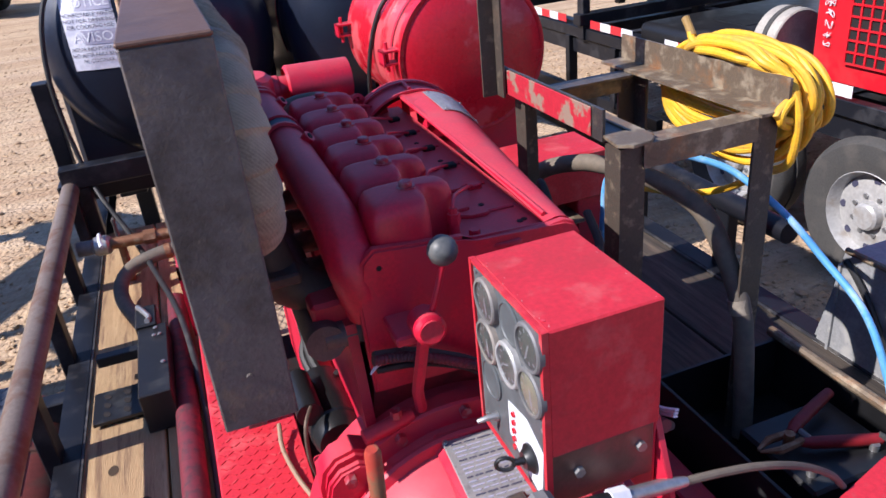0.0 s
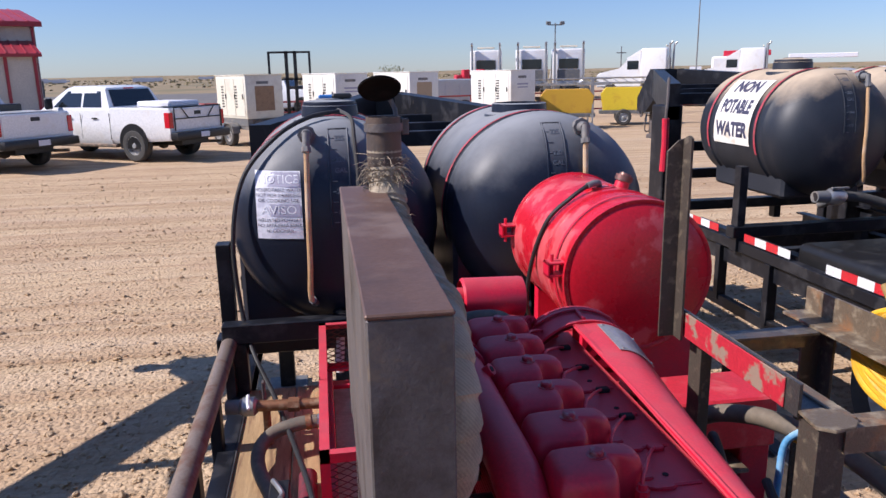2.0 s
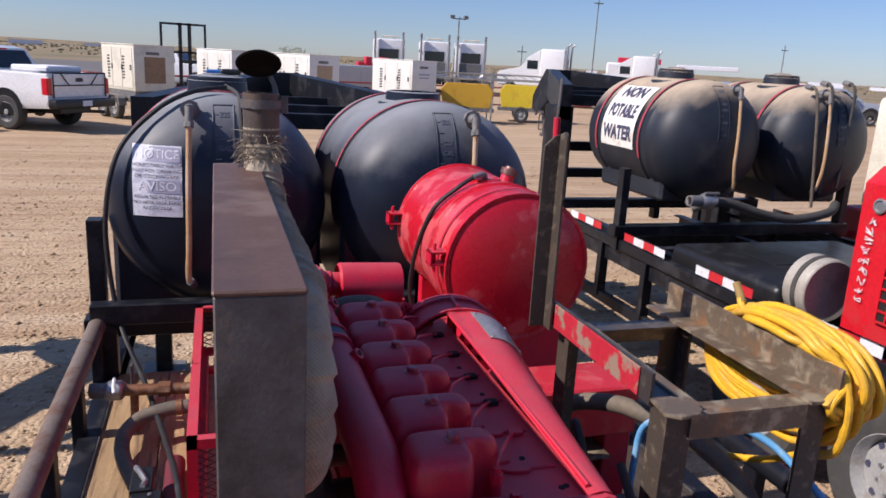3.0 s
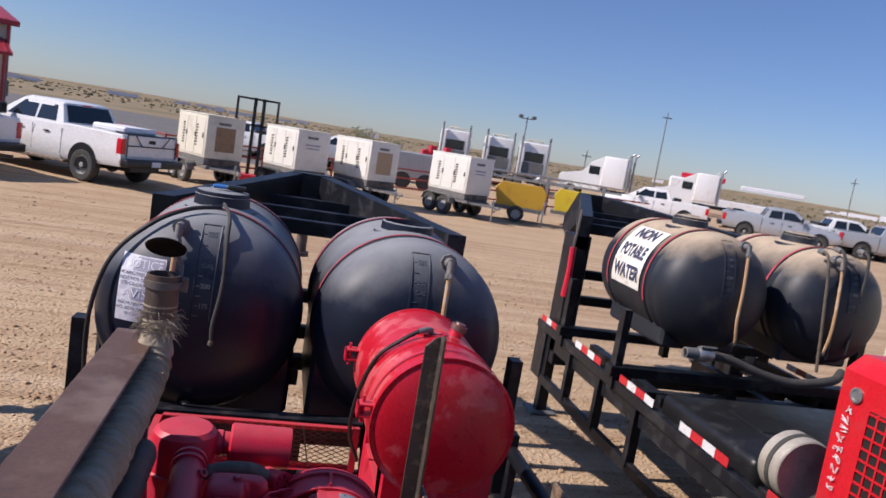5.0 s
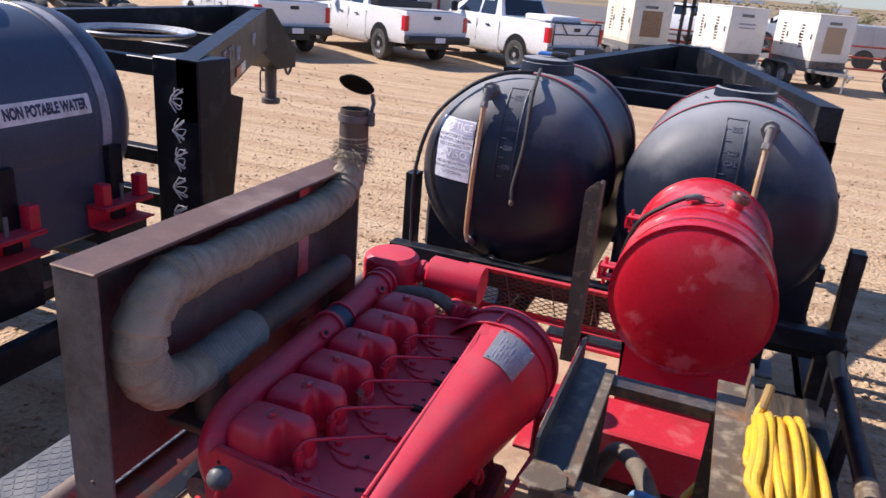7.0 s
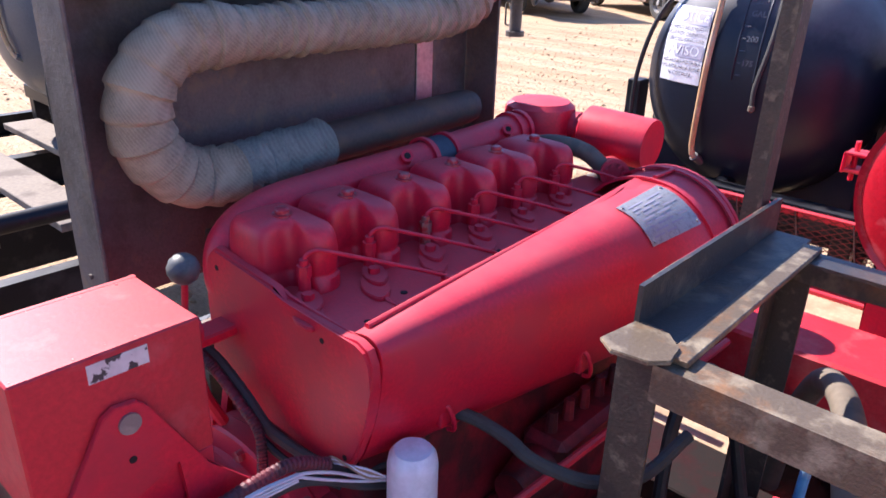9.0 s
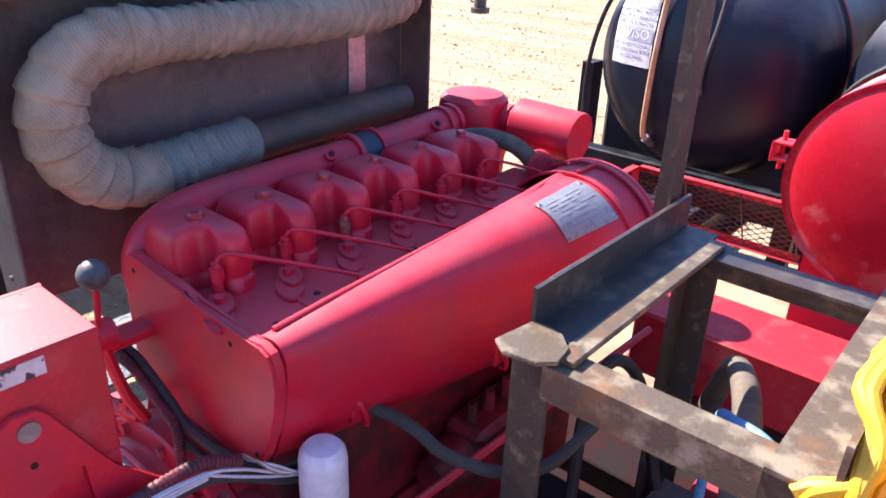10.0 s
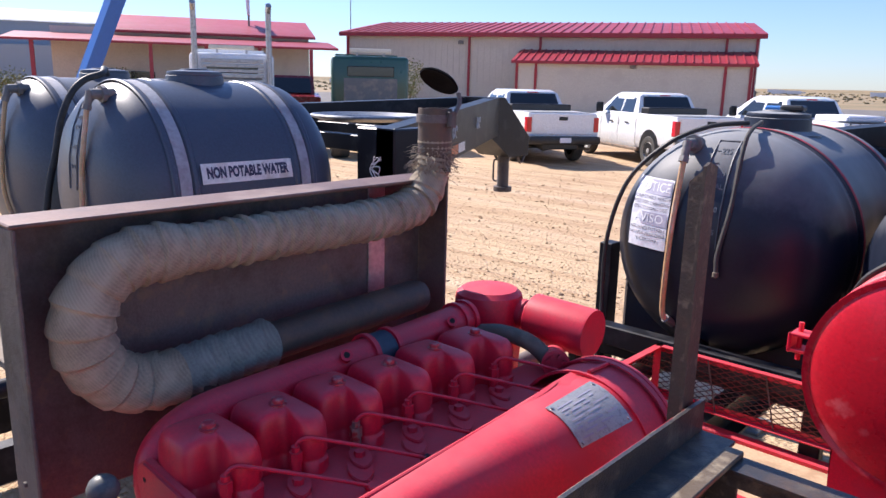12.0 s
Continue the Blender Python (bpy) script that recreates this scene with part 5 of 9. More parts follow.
sweep(lip, [(0.436, 0.73, 1.5195)] + [(0.436 - 0.008 * k / 8, 0.73 + (FY - 0.73) * k / 8, 1.521 + (0.028) * (k / 8)) for k in range(1, 9)], 0.004, 8)
part("seam_bead", lip, RED, cowl)
ring = lathe(B(), [(FR - 0.001, 0.0), (FR + 0.004, 0.0), (FR + 0.004, 0.006), (FR - 0.001, 0.010), (FR - 0.001, 0.085), (FR + 0.006, 0.090), (FR + 0.006, 0.098), (FR - 0.01, 0.098), (FR - 0.012, 0.01)], Matrix.Translation((FCX, FY - 0.002, FCZ)) @ ALONG_Y, 48)
part("fan_ring", ring, RED, engine, smooth=45)
part("fan_ring_strap", lathe(B(), [(FR + 0.004, 0), (FR + 0.0065, 0), (FR + 0.0065, 0.012), (FR + 0.004, 0.012)], Matrix.Translation((FCX, FY + 0.07, FCZ)) @ ALONG_Y, 40), RED, engine)
fan = lathe(B(), [(0.05, 0.0), (0.05, 0.04), (0, 0.045)], Matrix.Translation((FCX, FY + 0.05, FCZ)) @ ALONG_Y, 24)
fanp = part("fan_hub", fan, RED, engine)
for k in range(12):
    a = k * math.tau / 12
    bl = B()
    box(bl, 0.045, 0.128, -0.012, 0.012, -0.001, 0.001, 0, Matrix.Translation((FCX, FY + 0.06, FCZ)) @ ALONG_Y @ Matrix.Rotation(a, 4, "Z") @ Matrix.Rotation(0.6, 4, "X"))
    part("fan_blade", bl, RED, fanp)
part("ring_rib", sweep(B(), [(0.452, 1.372, 1.561), (0.456, 1.44, 1.562)], 0.004, 6), RED, engine)
# clips along the lower edge of the cowl
for y, x, z in ((0.83, 0.470, 1.365), (1.07, 0.523, 1.36)):
    cl = B()
    sweep(cl, curve([(x, y - 0.008, z + 0.02), (x + 0.012, y - 0.008, z + 0.022), (x + 0.016, y, z), (x + 0.012, y + 0.006, z - 0.02), (x + 0.002, y + 0.006, z - 0.024)], 5), 0.0035, 8)
    box(cl, x - 0.002, x + 0.008, y - 0.015, y + 0.012, z - 0.012, z + 0.026, 0.002)
    part("cowl_clip", cl, RED, cowl)
# the riveted data plate on the cowl
dp = B()
u0, u1 = 1.215, 1.345
vs = []
for i in range(7):
    row = []
    for j in range(5):
        y = u0 + (u1 - u0) * j / 4
        f = (y - 0.722) / (FY - 0.722)
        pts_ = curve([(x, z, 0) for x, z in cowl_section(f)], 4)
        k = 7 + i * 1.25
        p = pts_[int(k)].lerp(pts_[int(k) + 1], k - int(k))
        c = Vector((FCX, FCZ, 0))
        p = p + (p - c).normalized() * 0.0022
        row.append(dp.verts.new((p.x, y, p.y)))
    vs.append(row)
for a, c in zip(vs, vs[1:]):
    for j in range(4):
        dp.faces.new((a[j], a[j + 1], c[j + 1], c[j]))
dp.normal_update()
bmesh.ops.solidify(dp, geom=dp.faces[:], thickness=0.0012)
dplate = part("data_plate", dp, PLATEM, cowl, "worn grey metal data plate", smooth=60)

for row in range(9):
    ln = B()
    va = []
    for j in range(9):
        y = u0 + 0.012 + (u1 - u0 - 0.024 - 0.02 * (row % 3)) * j / 8
        pts_ = curve([(x, z, 0) for x, z in cowl_section((y - 0.722) / (FY - 0.722))], 4)
        pair_ = []
        for k in (8.0 + row * 0.68, 8.0 + row * 0.68 + 0.24):
            p = pts_[int(k)].lerp(pts_[int(k) + 1], k - int(k))
            p = p + (p - Vector((FCX, FCZ, 0))).normalized() * 0.0040
            pair_.append(ln.verts.new((p.x, y, p.y)))
        va.append(pair_)
    for j, (p, q) in enumerate(zip(va, va[1:])):
        if (j + row) % 4 != 3:
            ln.faces.new((p[0], p[1], q[1], q[0]))
    part("print_line", ln, INKFADE, dplate)
for y, k in ((u0 + 0.006, 7.6), (u1 - 0.006, 7.6), (u0 + 0.006, 14.0), (u1 - 0.006, 14.0)):
    pts_ = curve([(x, z, 0) for x, z in cowl_section((y - 0.722) / (FY - 0.722))], 4)
    p = pts_[int(k)].lerp(pts_[int(k) + 1], k - int(k))
    d = (p - Vector((FCX, FCZ, 0))).normalized()
    part("plate_rivet", cyl(B(), (p.x + d.x * 0.003, y, p.y + d.y * 0.003), (p.x + d.x * 0.0055, y, p.y + d.y * 0.0055), 0.0028, None, 8), GALV, dplate)

# lower flank: pump, pipes, oil filter, dipstick rod
part("injection_pump", box(B(), 0.46, 0.54, 1.02, 1.30, 1.12, 1.24, 0.012), RED_SHADED, engine)
for k in range(6):
    part("pump_outlet", cyl(B(), (0.50, 1.045 + 0.045 * k, 1.24), (0.50, 1.045 + 0.045 * k, 1.275), 0.010, 0.008, 8), RED_SHADED, engine)
part("pump_tail", cyl(B(), (0.50, 1.02, 1.18), (0.50, 0.95, 1.18), 0.045, 0.03, 18), RED_SHADED, engine)
part("side_rod", sweep(B(), [(0.50, 0.55, 1.18), (0.60, 1.45, 1.27)], 0.007, 8), RED, engine, "long red rod")
part("side_cover", box(B(), 0.455, 0.475, 0.78, 1.42, 0.95, 1.15, 0.008), RED_SHADED, engine)
filt = part("oil_filter", lathe(B(), [(0.0275, 0.0), (0.031, 0.003), (0.031, 0.088), (0.029, 0.100), (0.023, 0.108), (0.0, 0.111)], Matrix.Translation((0.494, 0.748, 1.262)), 32), FILTERM, engine, "plain white spin-on filter")
part("filter_head", lathe(B(), [(0.0, -0.06), (0.030, -0.06), (0.034, -0.03), (0.034, -0.002), (0.0, -0.002)], Matrix.Translation((0.494, 0.748, 1.262)), 24), RED, engine)
part("filter_bolt", cyl(B(), (0.524, 0.768, 1.259), (0.534, 0.775, 1.259), 0.008, None, 6), GREYM, engine)
part("filter_bracket", box(B(), 0.42, 0.52, 0.735, 0.78, 1.17, 1.19, 0.004), RED, engine)
part("black_pipe", sweep(B(), curve([(0.47, 0.85, 1.36), (0.50, 0.865, 1.352), (0.54, 0.875, 1.34), (0.57, 0.88, 1.325), (0.60, 0.90, 1.308), (0.64, 0.93, 1.296), (0.68, 0.98, 1.30), (0.70, 1.06, 1.33)], 6), 0.009, 10), RUBBER, engine, "black rubber hose")

# flywheel bell, its flange and bolts
ALONG_XZ = Matrix(((1, 0, 0, 0), (0, 0, 1, 0), (0, 1, 0, 0), (0, 0, 0, 1)))   # outline (x, z) drawn out along y
BX, BZ = 0.245, 1.062
bell = part("flywheel_bell", lathe(B(), [(0.0, 0.0), (0.14, 0.0), (0.175, 0.012), (0.192, 0.05), (0.198, 0.09), (0.212, 0.093), (0.214, 0.099), (0.212, 0.105), (0.202, 0.108), (0.206, 0.126), (0.233, 0.130), (0.236, 0.134), (0.236, 0.160), (0.233, 0.164), (0.226, 0.168), (0.226, 0.22), (0.0, 0.22)], Matrix.Translation((BX, 0.53, BZ)) @ ALONG_Y, 64), RED, engine)
for k in range(14):
    a = radians(k * 360 / 14 + 8)
    p = Vector((BX + 0.222 * math.cos(a), 0.661, BZ + 0.222 * math.sin(a)))
    part("bell_bolt", cyl(B(), p, p + Vector((0, -0.012, 0)), 0.009, None, 6), BOLTM, bell)
    q = Vector((BX + 0.165 * math.cos(a + 0.2), 0.540, BZ + 0.165 * math.sin(a + 0.2)))
    if k % 2:
        part("cover_bolt", cyl(B(), q, q + Vector((0, -0.012, 0)), 0.009, None, 6), BOLTM, bell)
lugs = [(0.045, 1.00), (0.045, 1.225), (0.052, 1.25), (0.07, 1.268), (0.10, 1.275), (0.13, 1.26), (0.13, 1.00)]
part("starter_lug", prism(B(), lugs, 0.655, 0.70, ALONG_XZ, 0.006), RED, engine)
part("starter_lug_rim", prism(B(), [(x * 0.93 + 0.008, z * 0.93 + 0.077) for x, z in lugs], 0.640, 0.655, ALONG_XZ, 0.004), RED, engine)
for x, z in ((0.062, 1.20), (0.085, 1.245)):
    part("lug_bolt", cyl(B(), (x, 0.641, z), (x, 0.628, z), 0.009, None, 6), BOLTM, engine)
part("bell_tube", sweep(B(), [(0.115, 0.655, 1.292), (0.175, 0.665, 1.296), (0.19, 0.668, 1.296)], [0.011, 0.011, 0.008], 14), RED, engine)
part("tube_nut", cyl(B(), (0.165, 0.660, 1.306), (0.165, 0.660, 1.318), 0.008, None, 6), BOLTM, engine)
part("bell_saddle", prism(B(), [(0.33, 1.10), (0.33, 1.236), (0.36, 1.25), (0.438, 1.245), (0.452, 1.225), (0.452, 1.10)], 0.635, 0.775, ALONG_XZ, 0.01), RED, engine)
part("saddle_ledge", prism(B(), [(0.30, 1.10), (0.30, 1.205), (0.325, 1.222), (0.40, 1.215), (0.41, 1.10)], 0.60, 0.66, ALONG_XZ, 0.01), RED, engine)
for x, y in ((0.373, 0.677), (0.424, 0.731)):
    part("saddle_bolt", lathe(B(), [(0.015, 0.0), (0.015, 0.004), (0.009, 0.005), (0.009, 0.014), (0, 0.014)], Matrix.Translation((x, y, 1.249)), 8), BOLTM, engine)
part("bell_shelf", box(B(), 0.205, 0.40, 0.42, 0.655, 1.13, 1.266, 0.008), RED, engine)
part("box_foot", box(B(), 0.365, 0.418, 0.343, 0.605, 1.14, 1.2545, 0.006), RED, engine)
PLM = Matrix.Translation((0.257, 0.549, 1.2665)) @ Matrix.Rotation(radians(-3), 4, "Z")
bdp = part("bell_data_plate", box(B(), -0.046, 0.046, -0.072, 0.072, 0, 0.004, 0.001, PLM), PLATEM, engine, "grey metal plate with worn print")
rnd = random.Random(33)
for k in range(15):
    x = -0.036
    while x < 0.034:
        w = min(rnd.uniform(0.006, 0.022), 0.038 - x)
        part("print_line", box(B(), x, x + w, -0.0012, 0.0012, 0.004, 0.0046, 0, PLM @ Matrix.Translation((0, 0.060 - 0.0082 * k, 0))), INKFADE if k % 4 else INK, bdp)
        x += w + 0.003
for x in (-0.042, 0.042):
    for y in (-0.07, 0.07):
        part("plate_rivet", lathe(B(), [(0.004, 0.0), (0.003, 0.002), (0, 0.0025)], PLM @ Matrix.Translation((x, y, 0.004)), 8), GALV, bdp)
# throttle boss, ball lever, hand lever
part("throttle_boss", sweep(B(), [(0.214, 0.640, 1.462), (0.213, 0.605, 1.465), (0.213, 0.600, 1.466)], [0.021, 0.021, 0.016], 24), RED, engine)
part("boss_cup", lathe(B(), [(0.0155, -0.001), (0.0135, 0.008), (0, 0.008)], Matrix.Translation((0.213, 0.599, 1.466)) @ ALONG_Y, 22), RED, engine)
part("boss_arm", sweep(B(), [(0.211, 0.625, 1.455), (0.203, 0.640, 1.39), (0.198, 0.652, 1.345), (0.205, 0.67, 1.30)], 0.0085, 8), RED, engine)
part("boss_bracket", box(B(), 0.175, 0.215, 0.635, 0.705, 1.43, 1.445, 0.003), RED, engine)
lever = part("gear_lever", sweep(B(), [(0.243, 0.618, 1.55), (0.232, 0.620, 1.51), (0.218, 0.622, 1.47)], 0.0042, 10), RED, engine)
part("ball_knob", lathe(B(), [(0.0, -0.0195), (0.009, -0.0172), (0.0155, -0.0118), (0.0192, -0.003), (0.0192, 0.003), (0.0155, 0.0118), (0.009, 0.0172), (0.0, 0.0195)], Matrix.Translation((0.243, 0.618, 1.563)), 24), KNOB, lever, "grey ball knob", smooth=80)
part("hand_lever", sweep(B(), [(0.088, 0.478, 1.20), (0.095, 0.475, 1.422), (0.095, 0.475, 1.428)], [0.0085, 0.0095, 0.007], 14), LEVERM, engine, "worn red hand lever")
# starter and its cables
part("starter_motor", sweep(B(), [(0.098, 0.77, 1.20), (0.098, 0.785, 1.20), (0.098, 0.80, 1.20), (0.098, 0.803, 1.20), (0.098, 0.85, 1.20), (0.098, 0.853, 1.20), (0.098, 0.93, 1.20), (0.098, 0.945, 1.20)], [0.034, 0.040, 0.040, 0.043, 0.043, 0.040, 0.040, 0.030], 28), DARKPAINT, engine, "black starter motor")
part("solenoid", sweep(B(), [(0.062, 0.80, 1.245), (0.060, 0.90, 1.245)], 0.021, 18), DARKPAINT, engine, "black solenoid")
part("starter_cable", sweep(B(), curve([(0.09, 0.93, 1.215), (0.085, 0.98, 1.24), (0.11, 1.01, 1.265), (0.145, 0.98, 1.26), (0.15, 0.93, 1.235), (0.115, 0.91, 1.225), (0.095, 0.96, 1.24), (0.10, 1.10, 1.30), (0.105, 1.22, 1.36)], 7), 0.0075, 8), CABLE, engine, "looped black cable")
part("starter_bracket", box(B(), 0.05, 0.15, 0.70, 0.775, 1.14, 1.19, 0.004), RED, engine)
part("brass_terminal", cyl(B(), (0.052, 0.795, 1.15), (0.052, 0.77, 1.14), 0.005, None, 8), BRASS, engine, "brass terminal")
part("starter_lead", sweep(B(), curve([(0.065, 0.80, 1.26), (0.05, 0.77, 1.25), (0.045, 0.765, 1.20), (0.05, 0.77, 1.15)], 6), 0.0035, 8), PIPE_DARK, engine, "thin grey lead")
part("side_door", prism(B(), [(0.70, 1.22), (0.74, 1.42), (0.86, 1.42), (1.0, 1.22)], 0.13, 0.145, Matrix(((0, 0, 1, 0), (1, 0, 0, 0), (0, 1, 0, 0), (0, 0, 0, 1)))), RED, engine)
part("flank_cover", box(B(), 0.095, 0.135, 0.80, 1.4, 1.0, 1.22, 0.01), RED, engine)
part("manifold_flange", box(B(), 0.09, 0.17, 0.76, 0.86, 1.40, 1.45, 0.006), RED, engine)
for i in range(6):
    part("exhaust_port", sweep(B(), [(0.165, 0.756 + 0.1094 * i, 1.40), (0.10, 0.756 + 0.1094 * i, 1.40)], 0.02, 12), RUST, engine)
part("exhaust_manifold", sweep(B(), [(0.10, 0.74, 1.40), (0.10, 1.36, 1.40)], 0.028, 14), RUST, engine, "rusty exhaust manifold")

# wiring harness over the bell
harness = thing("wiring_harness", (0.42, 0.55, 1.25), "bundle of split red conduit and white wires", "cable")
harness_run = [(0.425, 0.417, 1.385), (0.423, 0.455, 1.374), (0.421, 0.51, 1.370), (0.421, 0.57, 1.373), (0.421, 0.625, 1.370), (0.424, 0.672, 1.345), (0.43, 0.72, 1.312), (0.44, 0.76, 1.298)]


def strand(dx, dz, i0, i1, r, wob=0.0):
    return sweep(B(), curve([(x + dx + wob * math.sin(3.1 * k + 40 * dz), y, z + dz + wob * math.cos(2.3 * k + 50 * dx)) for k, (x, y, z) in enumerate(harness_run[i0:i1])], 8), r, 8)


def corrugated(dx, dz, i0, i1, r):
    pts = curve([(x + dx, y, z + dz) for x, y, z in harness_run[i0:i1]], 36)
    return sweep(B(), pts, [r * (1.0 if k % 4 < 2 else 0.86) for k in range(len(pts))], 10)


part("conduit", corrugated(0.004, 0.010, 1, 6, 0.0085), CONDUIT, harness, "corrugated dark red conduit")
part("conduit", corrugated(0.0, -0.010, 0, 4, 0.0085), CONDUIT, harness, "corrugated dark red conduit")
for k in range(6):
    part("wire", strand(0.012 + 0.003 * (k % 2), -0.004 + 0.0045 * (k // 2), 0, 5, 0.0016, 0.004), PALE, harness, "white wire")
part("wire", strand(0.010, 0.0, 3, 8, 0.0022, 0.002), PALE, harness, "white wire")
part("wire", strand(0.012, -0.006, 4, 8, 0.002, 0.003), PALE, harness, "white wire")
part("black_cable", strand(0.008, -0.014, 0, 8, 0.006, 0.002), RUBBER, harness, "black cable")
part("black_cable", strand(-0.004, 0.004, 4, 8, 0.005, 0.004), RUBBER, harness, "black cable")
part("cable_tie", sweep(B(), [(0.43, 0.503, 1.370), (0.43, 0.511, 1.370)], 0.016, 12), RUBBER, harness)
foot_run = [(0.150, 0.672, 1.405), (0.19, 0.676, 1.396), (0.225, 0.676, 1.383), (0.27, 0.676, 1.360), (0.305, 0.676, 1.338), (0.345, 0.680, 1.330), (0.39, 0.684, 1.330), (0.43, 0.70, 1.322)]
part("black_cable", sweep(B(), curve(foot_run, 7), 0.0075, 8), RUBBER, harness, "taped black cable")
part("black_cable", sweep(B(), curve([(x, y - 0.010, z - 0.012 + 0.004 * math.sin(30 * x)) for x, y, z in foot_run], 7), 0.005, 8), CABLE, harness, "black cable")
loom = curve([(x - 0.004, y - 0.013, z + 0.002) for x, y, z in foot_run[:5]] + [(0.318, 0.655, 1.31), (0.322, 0.65, 1.285)], 30)
part("conduit", sweep(B(), loom, [0.0075 * (1.0 if k % 4 < 2 else 0.86) for k in range(len(loom))], 10), CONDUIT, harness, "corrugated dark red conduit")
for k in range(4):
    part("wire", sweep(B(), curve([(0.40 + 0.006 * k, 0.684, 1.334), (0.43, 0.69 - 0.004 * k, 1.345 + 0.006 * k), (0.465, 0.70, 1.352 - 0.004 * k), (0.475, 0.72, 1.335)], 6), 0.0014, 6), TANCABLE if k % 2 else PALE, harness, "loose thin wire")
part("torn_tape", sweep(B(), [(0.165, 0.668, 1.40), (0.150, 0.664, 1.395), (0.140, 0.662, 1.386)], [0.004, 0.003, 0.0015], 6), PALE, harness, "torn pale tape end")

# ---- gauge box ----
gbox = thing("gauge_box", (0.33, 0.46, 1.248), "red steel instrument box with seven round gauges", "instrument box")
X0, X1, Y0, Y1, Z0, Z1 = 0.262, 0.397, 0.376, 0.553, 1.345, 1.574
part("housing", box(B(), X0 + 0.006, X1, Y0, Y1, 1.42, Z1, 0.002), RED_FADED, gbox, "red painted housing, faded on top")
fr = B()
box(fr, X0, X0 + 0.007, Y0, Y0 + 0.006, Z0, Z1), box(fr, X0, X0 + 0.007, Y1 - 0.006, Y1, Z0, Z1), box(fr, X0 + 0.0005, X0 + 0.0065, Y0 + 0.006, Y1 - 0.006, Z1 - 0.004, Z1 - 0.0003), box(fr, X0 + 0.0005, X0 + 0.0065, Y0 + 0.006, Y1 - 0.006, Z0 + 0.0003, Z0 + 0.005)
part("face_frame", fr, RED_FADED, gbox)
part("gauge_panel", box(B(), X0 + 0.003, X0 + 0.0065, Y0 + 0.006, Y1 - 0.006, Z0 + 0.005, Z1 - 0.004), PANEL, gbox, "grey gauge panel")
part("lower_skirt", box(B(), X0 + 0.006, X1 - 0.004, Y0 + 0.003, Y1, 1.348, 1.42, 0.002), BARE_BROWN, gbox, "bare brown steel skirt")
part("skirt_side", box(B(), X1 - 0.0045, X1 - 0.001, Y0 + 0.004, Y1 - 0.001, 1.30, 1.4195, 0.001), RED, gbox, "red side panel")
part("side_bracket", prism(B(), [(0.345, 1.249), (0.355, 1.34), (0.386, 1.413), (0.443, 1.512), (0.455, 1.519), (0.476, 1.517), (0.486, 1.508), (0.54, 1.408), (0.60, 1.345), (0.60, 1.249), (0.545, 1.249), (0.518, 1.33), (0.510, 1.43), (0.44, 1.405), (0.405, 1.36), (0.395, 1.249)], 0.398, 0.406, ALONG_X, 0.001), RED, gbox, "red triangular side bracket")
part("bracket_bolt", cyl(B(), (0.405, 0.466, 1.498), (0.409, 0.466, 1.498), 0.011, None, 20), GALV, gbox, "bright round bolt head")
part("bracket_hole", cyl(B(), (0.4055, 0.464, 1.457), (0.4068, 0.464, 1.457), 0.004, None, 12), DARK_FILL, gbox)
part("side_decal", box(B(), 0.3968, 0.3978, 0.44, 0.497, 1.5475, 1.567), DECALM, gbox, "torn white decal")
part("skirt_bolt", cyl(B(), (0.30, 0.379, 1.39), (0.30, 0.373, 1.39), 0.006, None, 6), GALV, gbox)
part("skirt_bolt", cyl(B(), (0.375, 0.379, 1.395), (0.375, 0.373, 1.395), 0.006, None, 6), GALV, gbox)
for k in range(9):
    rnd_ = random.Random(k)
    part("housing_rivet", cyl(B(), (X0 + 0.012, Y0 + 0.02 + 0.0165 * k, Z1), (X0 + 0.012, Y0 + 0.02 + 0.0165 * k, Z1 + 0.0006), 0.0015 + 0.001 * rnd_.random(), None, 6), RED, gbox) if k in (0, 8) else None
chip = B()
rnd = random.Random(21)
for k in range(14):
    y = rnd.uniform(Y0 + 0.004, Y1 - 0.004)
    x, z, sx, sz = (X0 + 0.007 + abs(rnd.gauss(0, 0.004)), Z1 + 0.0004, rnd.uniform(0.0002, 0.0008), 0) if k < 10 else (X1 - 0.004 - abs(rnd.gauss(0, 0.004)), Z1 + 0.0004, rnd.uniform(0.0003, 0.0009), 0)
    c = [chip.verts.new((x + sx * math.cos(a) * rnd.uniform(0.6, 1.3), y + sx * 1.6 * math.sin(a) * rnd.uniform(0.6, 1.3), z)) for a in [j * math.tau / 6 for j in range(6)]]
    chip.faces.new(c)
tagged(part("paint_chips", chip, CHIPM, gbox, "pale chipped paint along the edges", smooth=0), kind="stuff")
FACE = Matrix(((0, 0, -1, 0), (-1, 0, 0, 0), (0, 1, 0, 0), (0, 0, 0, 1)))   # outline (right, up) on a wall that faces -x
